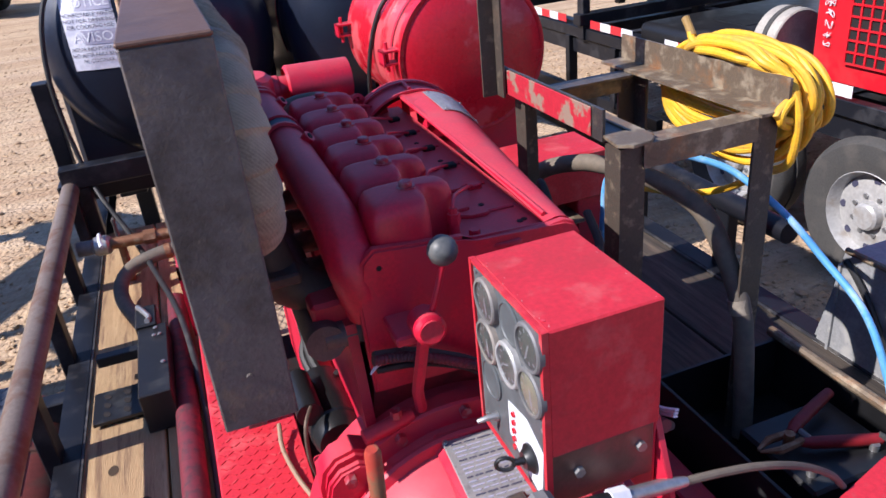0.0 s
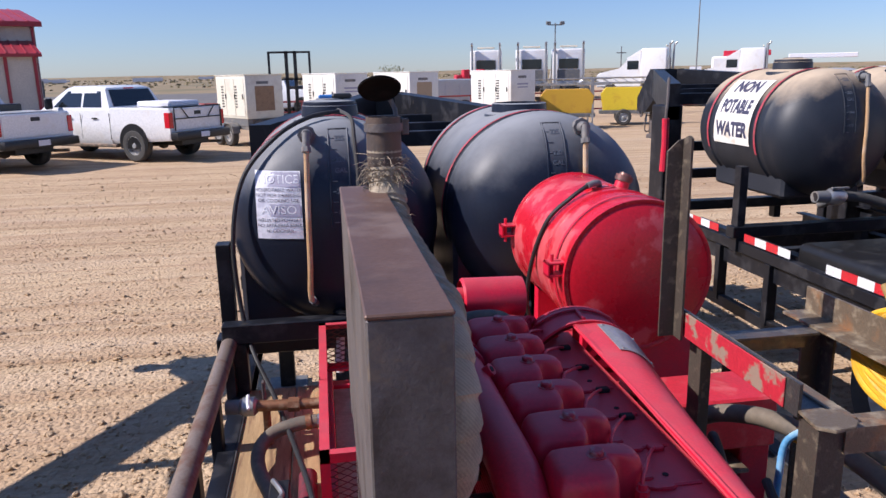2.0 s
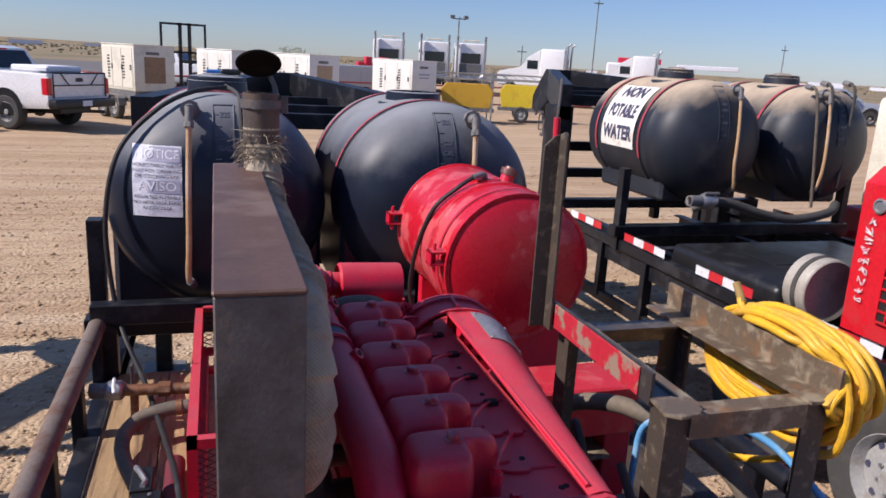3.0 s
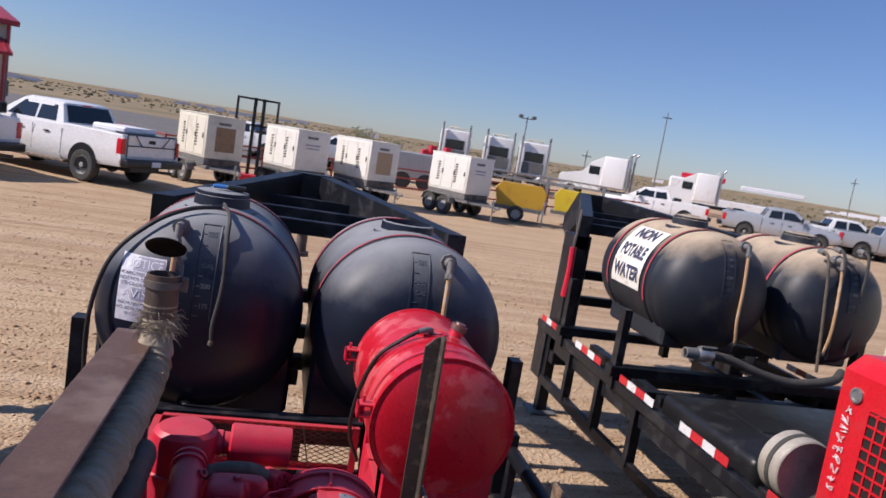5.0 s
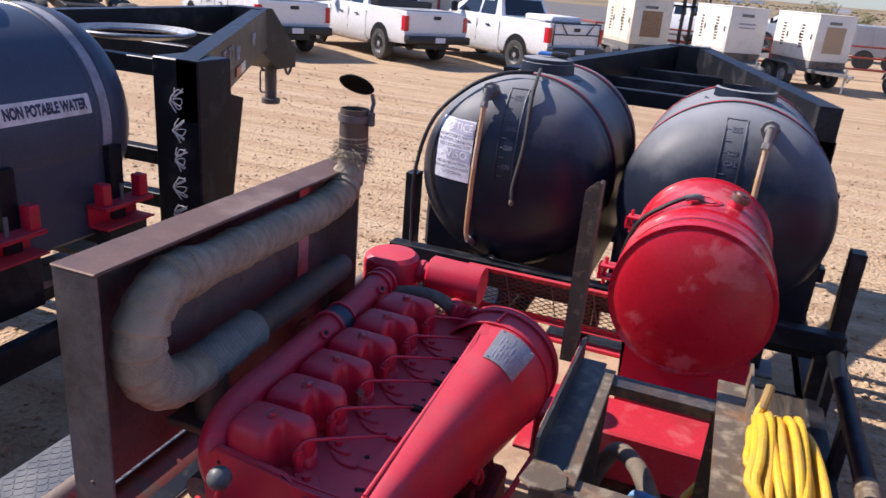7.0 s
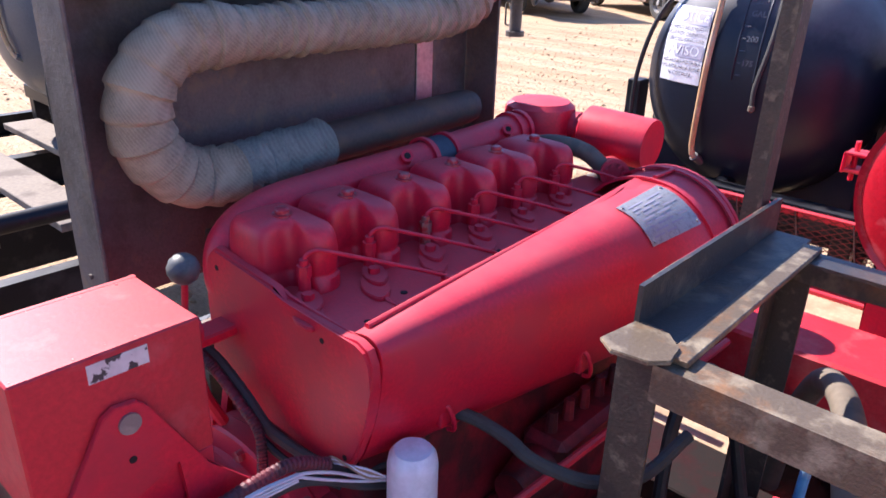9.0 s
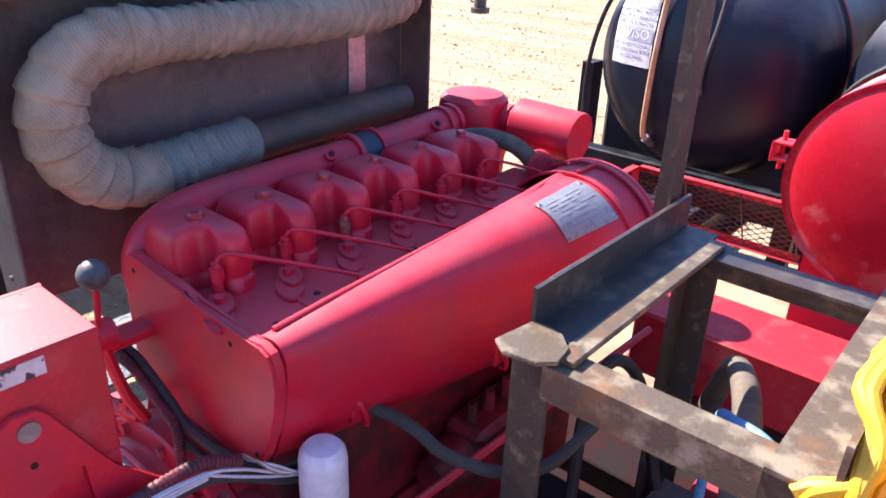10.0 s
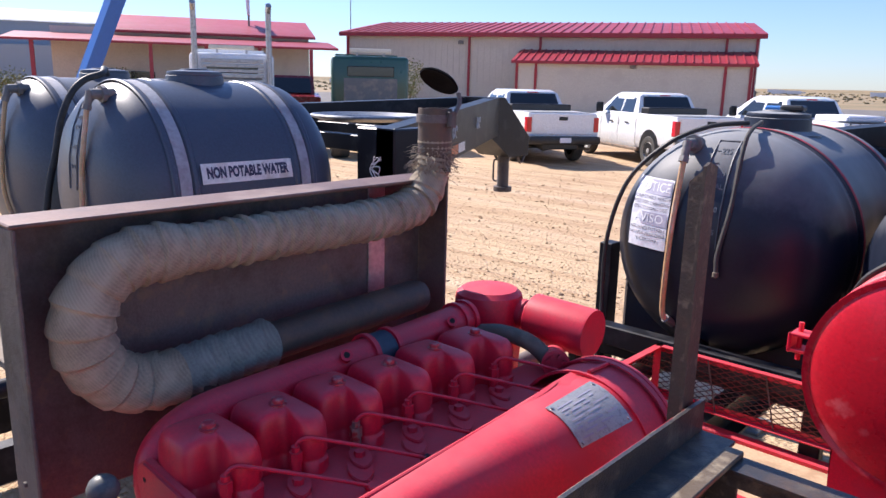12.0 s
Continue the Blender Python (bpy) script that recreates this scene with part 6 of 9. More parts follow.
for y, z, kind in ((0.507, 1.541, "dial"), (0.453, 1.541, "blank"), (0.402, 1.544, "dial"), (0.509, 1.487, "dial"), (0.455, 1.490, "bright"), (0.514, 1.430, "blank"), (0.402, 1.490, "pale")):
    m = Matrix.Translation((X0 + 0.003, y, z)) @ FACE
    if kind == "blank":
        part("blank_plug", lathe(B(), [(0.0255, 0.0), (0.0255, 0.002), (0.023, 0.003), (0.022, 0.0015), (0, 0.0015)], m, 28), PANEL, gbox, "blank grey plug")
        continue
    g = part("gauge", lathe(B(), [(0.027, 0.0), (0.027, 0.006), (0.0255, 0.008), (0.0225, 0.008), (0.022, 0.004)], m, 32), RIM if kind == "bright" else GREYM, gbox, "round gauge with metal bezel")
    part("gauge_face", lathe(B(), [(0.0222, 0.0042), (0.0, 0.0042)], m, 28), DIAL_PALE if kind == "pale" else DIAL, g)
    nd = B()
    box(nd, -0.001, 0.001, -0.003, 0.015, 0.0044, 0.0054, 0, m @ Matrix.Rotation(radians({"dial": 40, "bright": -20, "pale": 70}[kind] + 300 * y), 4, "Z"))
    part("needle", nd, PALE, g)
    for k in range(9):
        a = radians(-40 + 32.5 * k)
        tk = B()
        box(tk, -0.0006, 0.0006, 0.0155, 0.0195, 0.0044, 0.0050, 0, m @ Matrix.Rotation(a, 4, "Z"))
        part("tick", tk, PALE, g)
    part("lens", lathe(B(), [(0.0225, 0.0062), (0.012, 0.0072), (0.0, 0.0074)], m, 28), LENS, g, "clear gauge lens")
part("switch_decal", prism(B(), [(-0.425, 1.362), (-0.392, 1.352), (-0.386, 1.418), (-0.425, 1.437), (-0.47, 1.430), (-0.47, 1.385)], 0.0, 0.0012, Matrix.Translation((X0 + 0.003, 0, 0)) @ FACE), PALE, gbox, "white switch decal")
for k in range(5):
    part("warning_lamp", cyl(B(), (X0 + 0.002, 0.455, 1.422 - 0.0115 * k), (X0 - 0.001, 0.455, 1.422 - 0.0115 * k), 0.0035, None, 10), REDLAMP, gbox, "small red warning lamp")
sw = part("key_switch", lathe(B(), [(0.017, 0.0), (0.017, 0.003), (0.013, 0.006), (0.010, 0.010), (0, 0.010)], Matrix.Translation((X0 + 0.002, 0.415, 1.392)) @ FACE, 24), DARKPAINT, gbox, "black key switch")
part("key_stem", sweep(B(), [(X0 - 0.006, 0.415, 1.392), (X0 - 0.018, 0.418, 1.391)], [0.0045, 0.004], 10), DARKPAINT, sw)
part("key_ring_grip", sweep(B(), [(X0 - 0.027 + 0.0095 * math.cos(k * math.tau / 18), 0.4205 - 0.003 * math.cos(k * math.tau / 18), 1.3905 + 0.0085 * math.sin(k * math.tau / 18)) for k in range(18)], 0.0026, 8, closed=True), DARKPAINT, sw, "black ring key grip")
part("toggle_switch", sweep(B(), [(X0 + 0.002, 0.505, 1.382), (X0 - 0.010, 0.505, 1.384), (X0 - 0.022, 0.509, 1.380)], [0.006, 0.004, 0.0028], 10), GALV, gbox, "bright toggle switch")
for y, z in ((0.54, 1.562), (0.54, 1.36), (0.43, 1.466), (0.385, 1.452), (0.43, 1.52), (0.483, 1.452)):
    part("panel_screw", cyl(B(), (X0 + 0.004, y, z), (X0 + 0.001, y, z), 0.003, None, 8), GALV, gbox)


gbox.location = gbox.location + Vector((-0.010, 0.002, 0.006))

# ---- timber deck ----
deck = thing("timber_deck", (CX, 1.5, 0.74), "weathered timber deck boards with dark knots", "deck", kind="structure")
edges = [-0.445, -0.245, -0.045, 0.155, 0.355, 0.555, 0.755, 0.955, 1.155, 1.395]
for i in range(len(edges) - 1):
    bm = box(B(), edges[i] + 0.003, edges[i + 1] - 0.003, -2.0, 2.95, 0.742, 0.78, 0.003)
    part("plank", bm, WOOD if i < 3 else WOOD_DARK, deck, "" if i < 3 else "dark board")
for i, (x, y) in enumerate(((-0.33, 1.22), (-0.30, 1.27), (-0.28, 1.02), (-0.37, 1.42))):
    part("knot", lathe(B(), [(0.02 - 0.003 * i, 0.0), (0.012, 0.0008), (0, 0.0004)], Matrix.Translation((x, y, 0.780)) @ Matrix.Diagonal((1, 1.6, 1, 1)), 16), KNOTM, deck, "dark knot")
edge = thing("deck_edge", (-0.47, 1.5, 0.70), "worn black steel deck edge angle", "steel edge", kind="structure")
part("edge_angle", angle_iron(B(), (-0.50, -2.0, 0.788), (-0.50, 4.45, 0.788), 0.062, 0.006, (0, 0, -1), (1, 0, 0)), EDGEM, edge)
part("edge_angle", angle_iron(B(), (1.45, -2.0, 0.788), (1.45, 4.45, 0.788), 0.062, 0.006, (0, 0, -1), (-1, 0, 0)), EDGEM, edge)

# ---- fuel drum ----
drum = thing("fuel_drum", (0.88, 2.3, 0.862), "round red steel fuel drum lying on its side", "fuel tank")
DM = Matrix.Translation((0.864, 2.013, 1.454)) @ ALONG_Y
DR = 0.241
shell = part("shell", lathe(B(), [(0.0, -0.030), (0.06, -0.029), (0.12, -0.024), (0.17, -0.016), (0.205, -0.007), (0.222, 0.000), (0.228, 0.003), (0.235, 0.000), (0.242, 0.000), (0.2425, 0.006), (0.2425, 0.014), (DR - 0.004, 0.018),
                                 (DR - 0.004, 0.19), (DR + 0.002, 0.195), (DR + 0.002, 0.205), (DR - 0.004, 0.21), (DR - 0.004, 0.63), (DR + 0.002, 0.635), (0.2425, 0.645), (0.235, 0.65), (0.20, 0.64), (0.0, 0.625)], DM, 72), RED_DRUM, drum, smooth=45)
for y in (2.06, 2.645):
    lu = B()
    box(lu, 0.864 - DR - 0.045, 0.864 - DR + 0.02, y - 0.025, y + 0.025, 1.50, 1.508, 0.002)
    box(lu, 0.864 - DR - 0.045, 0.864 - DR - 0.037, y - 0.025, y + 0.025, 1.46, 1.508, 0.002)
    box(lu, 0.864 - DR - 0.045, 0.864 - DR + 0.02, y - 0.025, y + 0.025, 1.462, 1.47, 0.002)
    lg = part("strap_lug", lu, RED, drum)
    part("lug_bolt", cyl(B(), (0.864 - DR - 0.025, y, 1.44), (0.864 - DR - 0.025, y, 1.53), 0.006, None, 8), RED, lg)
part("strap", lathe(B(), [(DR, 0.09), (DR + 0.0025, 0.092), (DR + 0.0025, 0.10), (DR, 0.102)], DM, 60), RED, drum)
sp = B()
top = 1.454 + DR - 0.006
lathe(sp, [(0.055, -0.02), (0.055, 0.004), (0.046, 0.006), (0.046, 0.002), (0.034, 0.002), (0.034, 0.006), (0.026, 0.007), (0.0, 0.007)], Matrix.Translation((0.845, 2.325, top)), 30)
bung = part("sender_plate", sp, RED_DRUM, drum)
el = sweep(B(), curve([(0.835, 2.30, top + 0.004), (0.83, 2.29, top + 0.018), (0.81, 2.28, top + 0.020), (0.785, 2.272, top + 0.014)], 5), 0.011, 12)
part("elbow", el, GREYM, drum, "dark elbow fitting")
part("fuel_hose", sweep(B(), curve([(0.787, 2.273, top + 0.015), (0.73, 2.27, top - 0.022), (0.655, 2.29, top - 0.10), (0.613, 2.33, top - 0.25), (0.61, 2.38, top - 0.42), (0.66, 2.42, top - 0.55)], 8), 0.0075, 10), CABLE, drum, "black rubber fuel hose")
nk = B()
nx, nz = 0.864 + 0.075, 1.454 + 0.222
nd_ = Vector((0.32, 0, 0.95)).normalized()
np_ = Vector((nx, 2.36, nz))
cyl(nk, np_ - nd_ * 0.03, np_ + nd_ * 0.03, 0.026, 0.024, 22)
part("filler_neck", nk, RED, drum)
fc = B()
cyl(fc, np_ + nd_ * 0.025, np_ + nd_ * 0.046, 0.031, 0.031, 18)
cyl(fc, np_ + nd_ * 0.044, np_ + nd_ * 0.054, 0.022, 0.020, 18)
part("filler_cap", fc, BARE_BROWN, drum, "worn brown filler cap")
gp = B()
for i in range(4):
    a = radians(48 - 7 * i)
    b_ = radians(48 - 7 * (i + 1))
    vs = [gp.verts.new((0.864 + (DR - 0.001) * math.cos(k), y, 1.454 + (DR - 0.001) * math.sin(k))) for k, y in ((a, 2.21), (a, 2.27), (b_, 2.27), (b_, 2.21))]
    gp.faces.new(vs)
bmesh.ops.remove_doubles(gp, verts=gp.verts, dist=0.0005)
gp.normal_update()
bmesh.ops.solidify(gp, geom=gp.faces[:], thickness=-0.001)
part("data_label", gp, GALV, drum, "bright metal label")
for y0, y1 in ((2.05, 2.10), (2.54, 2.59)):
    sd = B()
    poly = [(0.70, 0.862), (0.70, 1.28)] + [(0.864 + (DR + 0.002) * math.cos(radians(a)), 1.454 + (DR + 0.002) * math.sin(radians(a))) for a in range(222, 321, 9)] + [(1.07, 1.28), (1.07, 0.862)]
    prism(sd, [(x, z) for x, z in poly], y0, y1, Matrix(((1, 0, 0, 0), (0, 0, 1, 0), (0, 1, 0, 0), (0, 0, 0, 1))))
    part("cradle", sd, RED, drum)
part("cradle_panel", box(B(), 0.70, 1.05, 2.10, 2.54, 0.862, 1.16, 0.003), RED, drum)

# ---- hose rack of angle iron ----
rack = thing("hose_rack", (0.85, 1.1, 0.78), "bare weathered angle-iron rack with peeling red paint", "rack")
RZ = 1.522
part("left_rail", angle_iron(B(), (0.658, 0.935, RZ), (0.658, 1.365, RZ), 0.058, 0.006, (0, 0, 1), (1, 0, 0)), BARE, rack)
part("left_rail_face", box(B(), 0.6545, 0.6575, 0.97, 1.36, RZ + 0.002, RZ + 0.056, 0.001), PEEL, rack, "red paint peeling off the rail's outer face")
part("left_flat", box(B(), 0.7145, 0.741, 0.90, 1.335, RZ + 0.0008, RZ + 0.0095, 0.0015), BARE_PALE, rack, "rust-streaked flat bar")
cp_ = [(0.650, 0.876), (0.672, 0.860), (0.712, 0.866), (0.729, 0.884), (0.724, 0.915), (0.70, 0.938), (0.660, 0.942)]
part("corner_plate", prism(B(), cp_, RZ + 0.0075, RZ + 0.013, None, 0.001), BARE_PALE, rack, "bent corner plate with a rust spot")
part("near_rail", angle_iron(B(), (0.71, 0.885, RZ), (0.951, 0.885, RZ), 0.045, 0.005, (0, 0, -1), (0, 1, 0)), BARE_PALE, rack)
part("far_rail", angle_iron(B(), (0.722, 1.335, RZ), (0.951, 1.335, RZ), 0.05, 0.005, (0, 0, -1), (0, -1, 0)), BARE, rack)
part("right_rail", angle_iron(B(), (1.014, 0.88, RZ), (1.014, 1.42, RZ), 0.062, 0.006, (0, 0, 1), (-1, 0, 0)), BARE_PALE, rack)
for x, y, sx, sy in ((0.666, 0.89, 1, 1), (0.685, 1.345, 1, -1), (1.0, 0.89, -1, 1), (1.0, 1.345, -1, -1)):
    part("leg", angle_iron(B(), (x, y, 0.78), (x, y, RZ - 0.003), 0.05, 0.006, (0, sy, 0), (sx, 0, 0)), BARE_LEG, rack)
part("tall_post", angle_iron(B(), (0.650, 1.352, RZ - 0.004), (0.650, 1.352, 1.915), 0.038, 0.005, (0, -1, 0), (-1, 0, 0)), BARE_LEG, rack, "tall angle-iron post")
tip_a = prism(B(), [(-0.038, 0.0), (0.0, 0.0), (0.0, 0.026), (-0.015, 0.022), (-0.030, 0.008)], -0.005, 0.0, Matrix.Translation((0.650, 1.352, 1.915)) @ Matrix(((1, 0, 0, 0), (0, 0, 1, 0), (0, 1, 0, 0), (0, 0, 0, 1))))
part("rounded_tip", tip_a, BARE_LEG, rack)
tip_b = prism(B(), [(-0.038, 0.0), (-0.005, 0.0), (-0.005, 0.026), (-0.025, 0.033), (-0.038, 0.028)], -0.005, 0.0, Matrix.Translation((0.650, 1.352, 1.915)) @ ALONG_X)
part("rounded_tip", tip_b, BARE_LEG, rack)

# ---- yellow hose coil over the rack's right rail ----
hose = thing("hose_coil", (1.1, 1.1, 1.15), "coil of dirty yellow air hose hung over the rack", "hose")
rnd = random.Random(12)
for k in range(30):
    row, col = divmod(k, 8)
    w = 0.172 + 0.007 * row + rnd.uniform(-0.006, 0.010)
    x = 1.046 + 0.0145 * col + 0.004 * row + rnd.uniform(-0.004, 0.004)
    yc = 1.066 + rnd.uniform(-0.014, 0.014)
    zt = 1.584 + 0.0115 * row + rnd.uniform(-0.004, 0.004) - 0.0018 * col
    zb = 1.425 + rnd.uniform(-0.035, 0.03) - (0.08 if k in (3, 12, 20) else 0)
    drift, skew = rnd.uniform(-0.022, 0.022), rnd.uniform(-0.5, 0.5)
    loop = []
    for a in range(24):
        t_ = a / 24 * math.tau
        sy, up = math.cos(t_), 0.5 + 0.5 * math.sin(t_)
        z = zb + (zt - zb) * up - 0.014 * (1 + math.sin(t_)) * abs(sy) ** 3
        xx = x + drift * math.cos(t_ + skew) + 0.014 * (1 - up) * (col - 3.5) / 3.5 + 0.004 * math.sin(2 * t_ + k)
        yy = yc + w * math.copysign(abs(sy) ** 0.8, sy) + 0.05 * (1 - up)
        if xx < 1.074 and 0.89 < yy < 1.45 and z < 1.583:      # stays outside the rail's upright plate
            xx = 1.074
        loop.append((xx, yy, z + 0.004 * math.sin(3 * t_ + 1.7 * k)))
    part("loop", sweep(B(), curve(loop + loop[:1], 3)[:-1], 0.0078, 10, closed=True), YELLOW, hose)
part("tail", sweep(B(), curve([(1.10, 0.98, 1.36), (1.10, 1.10, 1.28), (1.06, 1.22, 1.24), (0.98, 1.32, 1.255), (1.00, 1.38, 1.275)], 8), 0.0078, 10), YELLOW, hose)
part("cross_turn", sweep(B(), curve([(1.068, 1.195, 1.618), (1.058, 1.165, 1.598), (1.056, 1.09, 1.588), (1.058, 0.98, 1.584), (1.066, 0.915, 1.566), (1.072, 0.884, 1.52), (1.076, 0.884, 1.45), (1.085, 0.91, 1.40), (1.10, 0.98, 1.36)], 7), 0.0082, 10), YELLOW, hose)
part("hose_end", sweep(B(), curve([(1.064, 1.180, 1.607), (1.068, 1.195, 1.618), (1.072, 1.212, 1.631), (1.074, 1.22, 1.638)], 6), 0.0088, 10), HOSE_END, hose, "frayed brown hose end")

hose.location = hose.location + Vector((-0.045, -0.01, 0.006))

# ---- hoses and gear below the rack ----
bh = thing("blue_hose", (1.1, 1.0, 0.9), "sun-bleached blue hose looping through the rack", "hose")
part("run", sweep(B(), curve([(0.818, 1.205, 1.06), (0.820, 1.20, 1.16), (0.821, 1.195, 1.25), (0.826, 1.190, 1.325), (0.838, 1.15, 1.372), (0.866, 1.109, 1.398), (0.909, 1.091, 1.402), (0.959, 1.06, 1.39), (1.004, 1.01, 1.371), (1.032, 0.95, 1.336), (1.061, 0.89, 1.289), (1.09, 0.83, 1.225), (1.105, 0.73, 1.15), (1.105, 0.66, 1.05), (1.10, 0.62, 0.96), (1.06, 0.58, 0.90)], 8), 0.0075, 12), BLUE, bh)
gh = thing("suction_hose", (0.95, 1.0, 0.9), "thick dusty grey suction hose", "hose")
part("run", sweep(B(), curve([(0.70, 1.55, 0.95), (0.72, 1.50, 1.12), (0.765, 1.43, 1.27), (0.82, 1.30, 1.335), (0.865, 1.18, 1.345), (0.887, 1.09, 1.345), (0.910, 1.025, 1.328), (0.928, 0.97, 1.29), (0.955, 0.925, 1.185), (0.965, 0.89, 1.09), (0.958, 0.86, 0.95), (0.95, 0.84, 0.82)], 8), 0.0205, 16), GREYHOSE, gh)
part("cuff", sweep(B(), [(0.962, 0.905, 1.13), (0.9645, 0.895, 1.10)], 0.0225, 16), CUFF, gh, "pale worn cuff")
tray = thing("battery_tray", (0.95, 0.75, 0.86), "open black steel tray holding jumper cables", "tray")
TX0, TX1, TY0, TY1, TB, TT = 0.80, 1.13, 0.40, 0.95, 0.80, 0.955
part("floor", box(B(), TX0, TX1, TY0, TY1, TB, TB + 0.006, 0.001), DARKPAINT, tray)
for a in ((TX0, TX0 + 0.008, TY0, TY1), (TX1 - 0.008, TX1, TY0, TY1), (TX0 + 0.008, TX1 - 0.008, TY0, TY0 + 0.008), (TX0 + 0.008, TX1 - 0.008, TY1 - 0.008, TY1)):
    part("side", box(B(), *a, TB, TT, 0.001), DARKPAINT, tray)
part("rim_bar", sweep(B(), [(TX1 - 0.004, TY0 + 0.0, TT + 0.006), (TX1 - 0.004, TY1 + 0.02, TT + 0.006)], 0.012, 10), BARE_PALE, tray, "bare steel rim bar")
part("foot", box(B(), TX0 + 0.02, TX0 + 0.08, TY0 + 0.05, TY1 - 0.05, 0.781, TB, 0.002), DARKPAINT, tray)
part("foot", box(B(), TX1 - 0.08, TX1 - 0.02, TY0 + 0.05, TY1 - 0.05, 0.78, TB, 0.002), DARKPAINT, tray)
bat = thing("battery", (0.96, 0.62, 0.806), "black battery in the tray", "battery")
part("case", box(B(), 0.88, 1.10, 0.58, 0.78, 0.807, 0.915, 0.006), DARKPAINT, bat)
part("terminal", cyl(B(), (0.91, 0.62, 0.915), (0.91, 0.62, 0.93), 0.009, None, 12), GALV, bat)
part("terminal", cyl(B(), (1.06, 0.62, 0.915), (1.06, 0.62, 0.93), 0.009, None, 12), GALV, bat)
c = thing("jumper_clamp", (0.95, 0.69, 0.92), "jumper cable clamp with dark red rubber grips", "clamp")
m = Matrix.Translation((0.905, 0.69, 0.94))
for s in (-1, 1):
    part("grip", sweep(B(), [m @ Vector((0.03, s * 0.012, 0.003 * s)), m @ Vector((0.05, s * 0.022, 0.004 * s)), m @ Vector((0.09, s * 0.036, 0.006 * s)), m @ Vector((0.13, s * 0.05, 0.008 * s)), m @ Vector((0.175, s * 0.064, 0.01 * s))], [0.008, 0.012, 0.0125, 0.0125, 0.011], 12), CLAMPRED, c)
    part("jaw", sweep(B(), [m @ Vector((0.035, s * 0.013, 0)), m @ Vector((-0.02, s * 0.016, 0)), m @ Vector((-0.055, s * 0.003, 0))], [0.008, 0.008, 0.003], 8), BRASS, c, "dull copper jaw")
part("pivot", cyl(B(), m @ Vector((0.015, 0, -0.014)), m @ Vector((0.015, 0, 0.016)), 0.010, None, 12), BRASS, c)
part("spring", cyl(B(), m @ Vector((0.05, -0.016, 0.0)), m @ Vector((0.05, 0.016, 0.0)), 0.007, None, 10), GREYM, c)
part("lead", sweep(B(), curve([m @ Vector((0.17, -0.062, 0)), m @ Vector((0.19, -0.09, -0.02)), m @ Vector((0.15, -0.14, -0.07)), m @ Vector((0.05, -0.18, -0.12))], 6), 0.007, 8), RUBBER, c)
rp = thing("red_cover", (0.72, 0.25, 0.95), "flat red sheet-metal cover with scuffed edge", "cover")
cv = prism(B(), [(0.50, 0.10), (0.50, 0.33), (0.60, 0.345), (0.80, 0.40), (1.05, 0.46), (1.20, 0.46), (1.20, 0.10)], 1.20, 1.215, None, 0.003)
part("sheet", cv, RED_FADED, rp)
part("skirt", box(B(), 0.52, 1.18, 0.10, 0.30, 0.872, 1.20, 0.004), RED, rp)
ph = thing("push_cable", (0.6, 0.33, 1.2), "grey push cable with a white hexagonal fitting", "cable")
part("cable", sweep(B(), curve([(0.40, 0.36, 1.348), (0.46, 0.36, 1.338), (0.52, 0.362, 1.321), (0.585, 0.366, 1.29), (0.64, 0.37, 1.25), (0.67, 0.372, 1.215)], 6), 0.0048, 10), GREYHOSE, ph)
part("ferrule", sweep(B(), [(0.332, 0.358, 1.361), (0.38, 0.36, 1.352), (0.40, 0.36, 1.348), (0.412, 0.36, 1.346)], [0.0085, 0.0085, 0.007, 0.0055], 14), GALV, ph, "bright ferrule")
part("rod", cyl(B(), (0.255, 0.355, 1.375), (0.312, 0.357, 1.365), 0.009, None, 14), DARKPAINT, ph, "black rod")
part("rod_clip", prism(B(), [(0.012, -0.045), (0.012, 0.012), (0.004, 0.018), (-0.008, 0.018), (-0.016, 0.010), (-0.016, -0.045)], 0.342, 0.372, Matrix.Translation((0.238, 0, 1.383)) @ ALONG_XZ, 0.003), GREYM, ph, "grey rod clip")
part("clip_bar", sweep(B(), [(0.232, 0.357, 1.384), (0.195, 0.36, 1.389)], 0.006, 10), DARKPAINT, ph)
part("clip_foot", box(B(), 0.224, 0.248, 0.347, 0.43, 1.215, 1.345, 0.003), BARE, ph)
kn = lathe(B(), [(0.0, 0.010), (0.008, 0.010), (0.014, 0.006), (0.0155, 0.0), (0.014, -0.006), (0.0, -0.008)], Matrix.Translation((0.186, 0.36, 1.390)) @ Matrix.Rotation(math.pi / 2, 4, "Y"), 24)
part("star_knob", kn, DARKPAINT, ph, "black knob")
for k in range(8):
    a = k * math.tau / 8
    part("knob_lobe", cyl(B(), (0.181, 0.36 + 0.0145 * math.cos(a), 1.390 + 0.0145 * math.sin(a)), (0.192, 0.36 + 0.0145 * math.cos(a), 1.390 + 0.0145 * math.sin(a)), 0.004, None, 8), DARKPAINT, ph)
part("hex_nut", cyl(B(), (0.312, 0.357, 1.365), (0.334, 0.358, 1.361), 0.0115, None, 6), PALE, ph, "white hexagonal nut")
gearp = thing("hydraulic_pump", (0.85, 1.2, 0.80), "greasy black hydraulic pump under the rack", "pump")
part("body", cyl(B(), (0.80, 1.12, 0.93), (0.80, 1.36, 0.93), 0.085, None, 28), DARKPAINT, gearp)
part("flange", cyl(B(), (0.80, 1.095, 0.93), (0.80, 1.12, 0.93), 0.10, None, 28), RUST, gearp)
part("block", box(B(), 0.73, 0.90, 1.18, 1.30, 0.99, 1.10, 0.006), RUST, gearp)
part("foot", box(B(), 0.72, 0.88, 1.12, 1.36, 0.78, 0.86, 0.004), DARKPAINT, gearp)
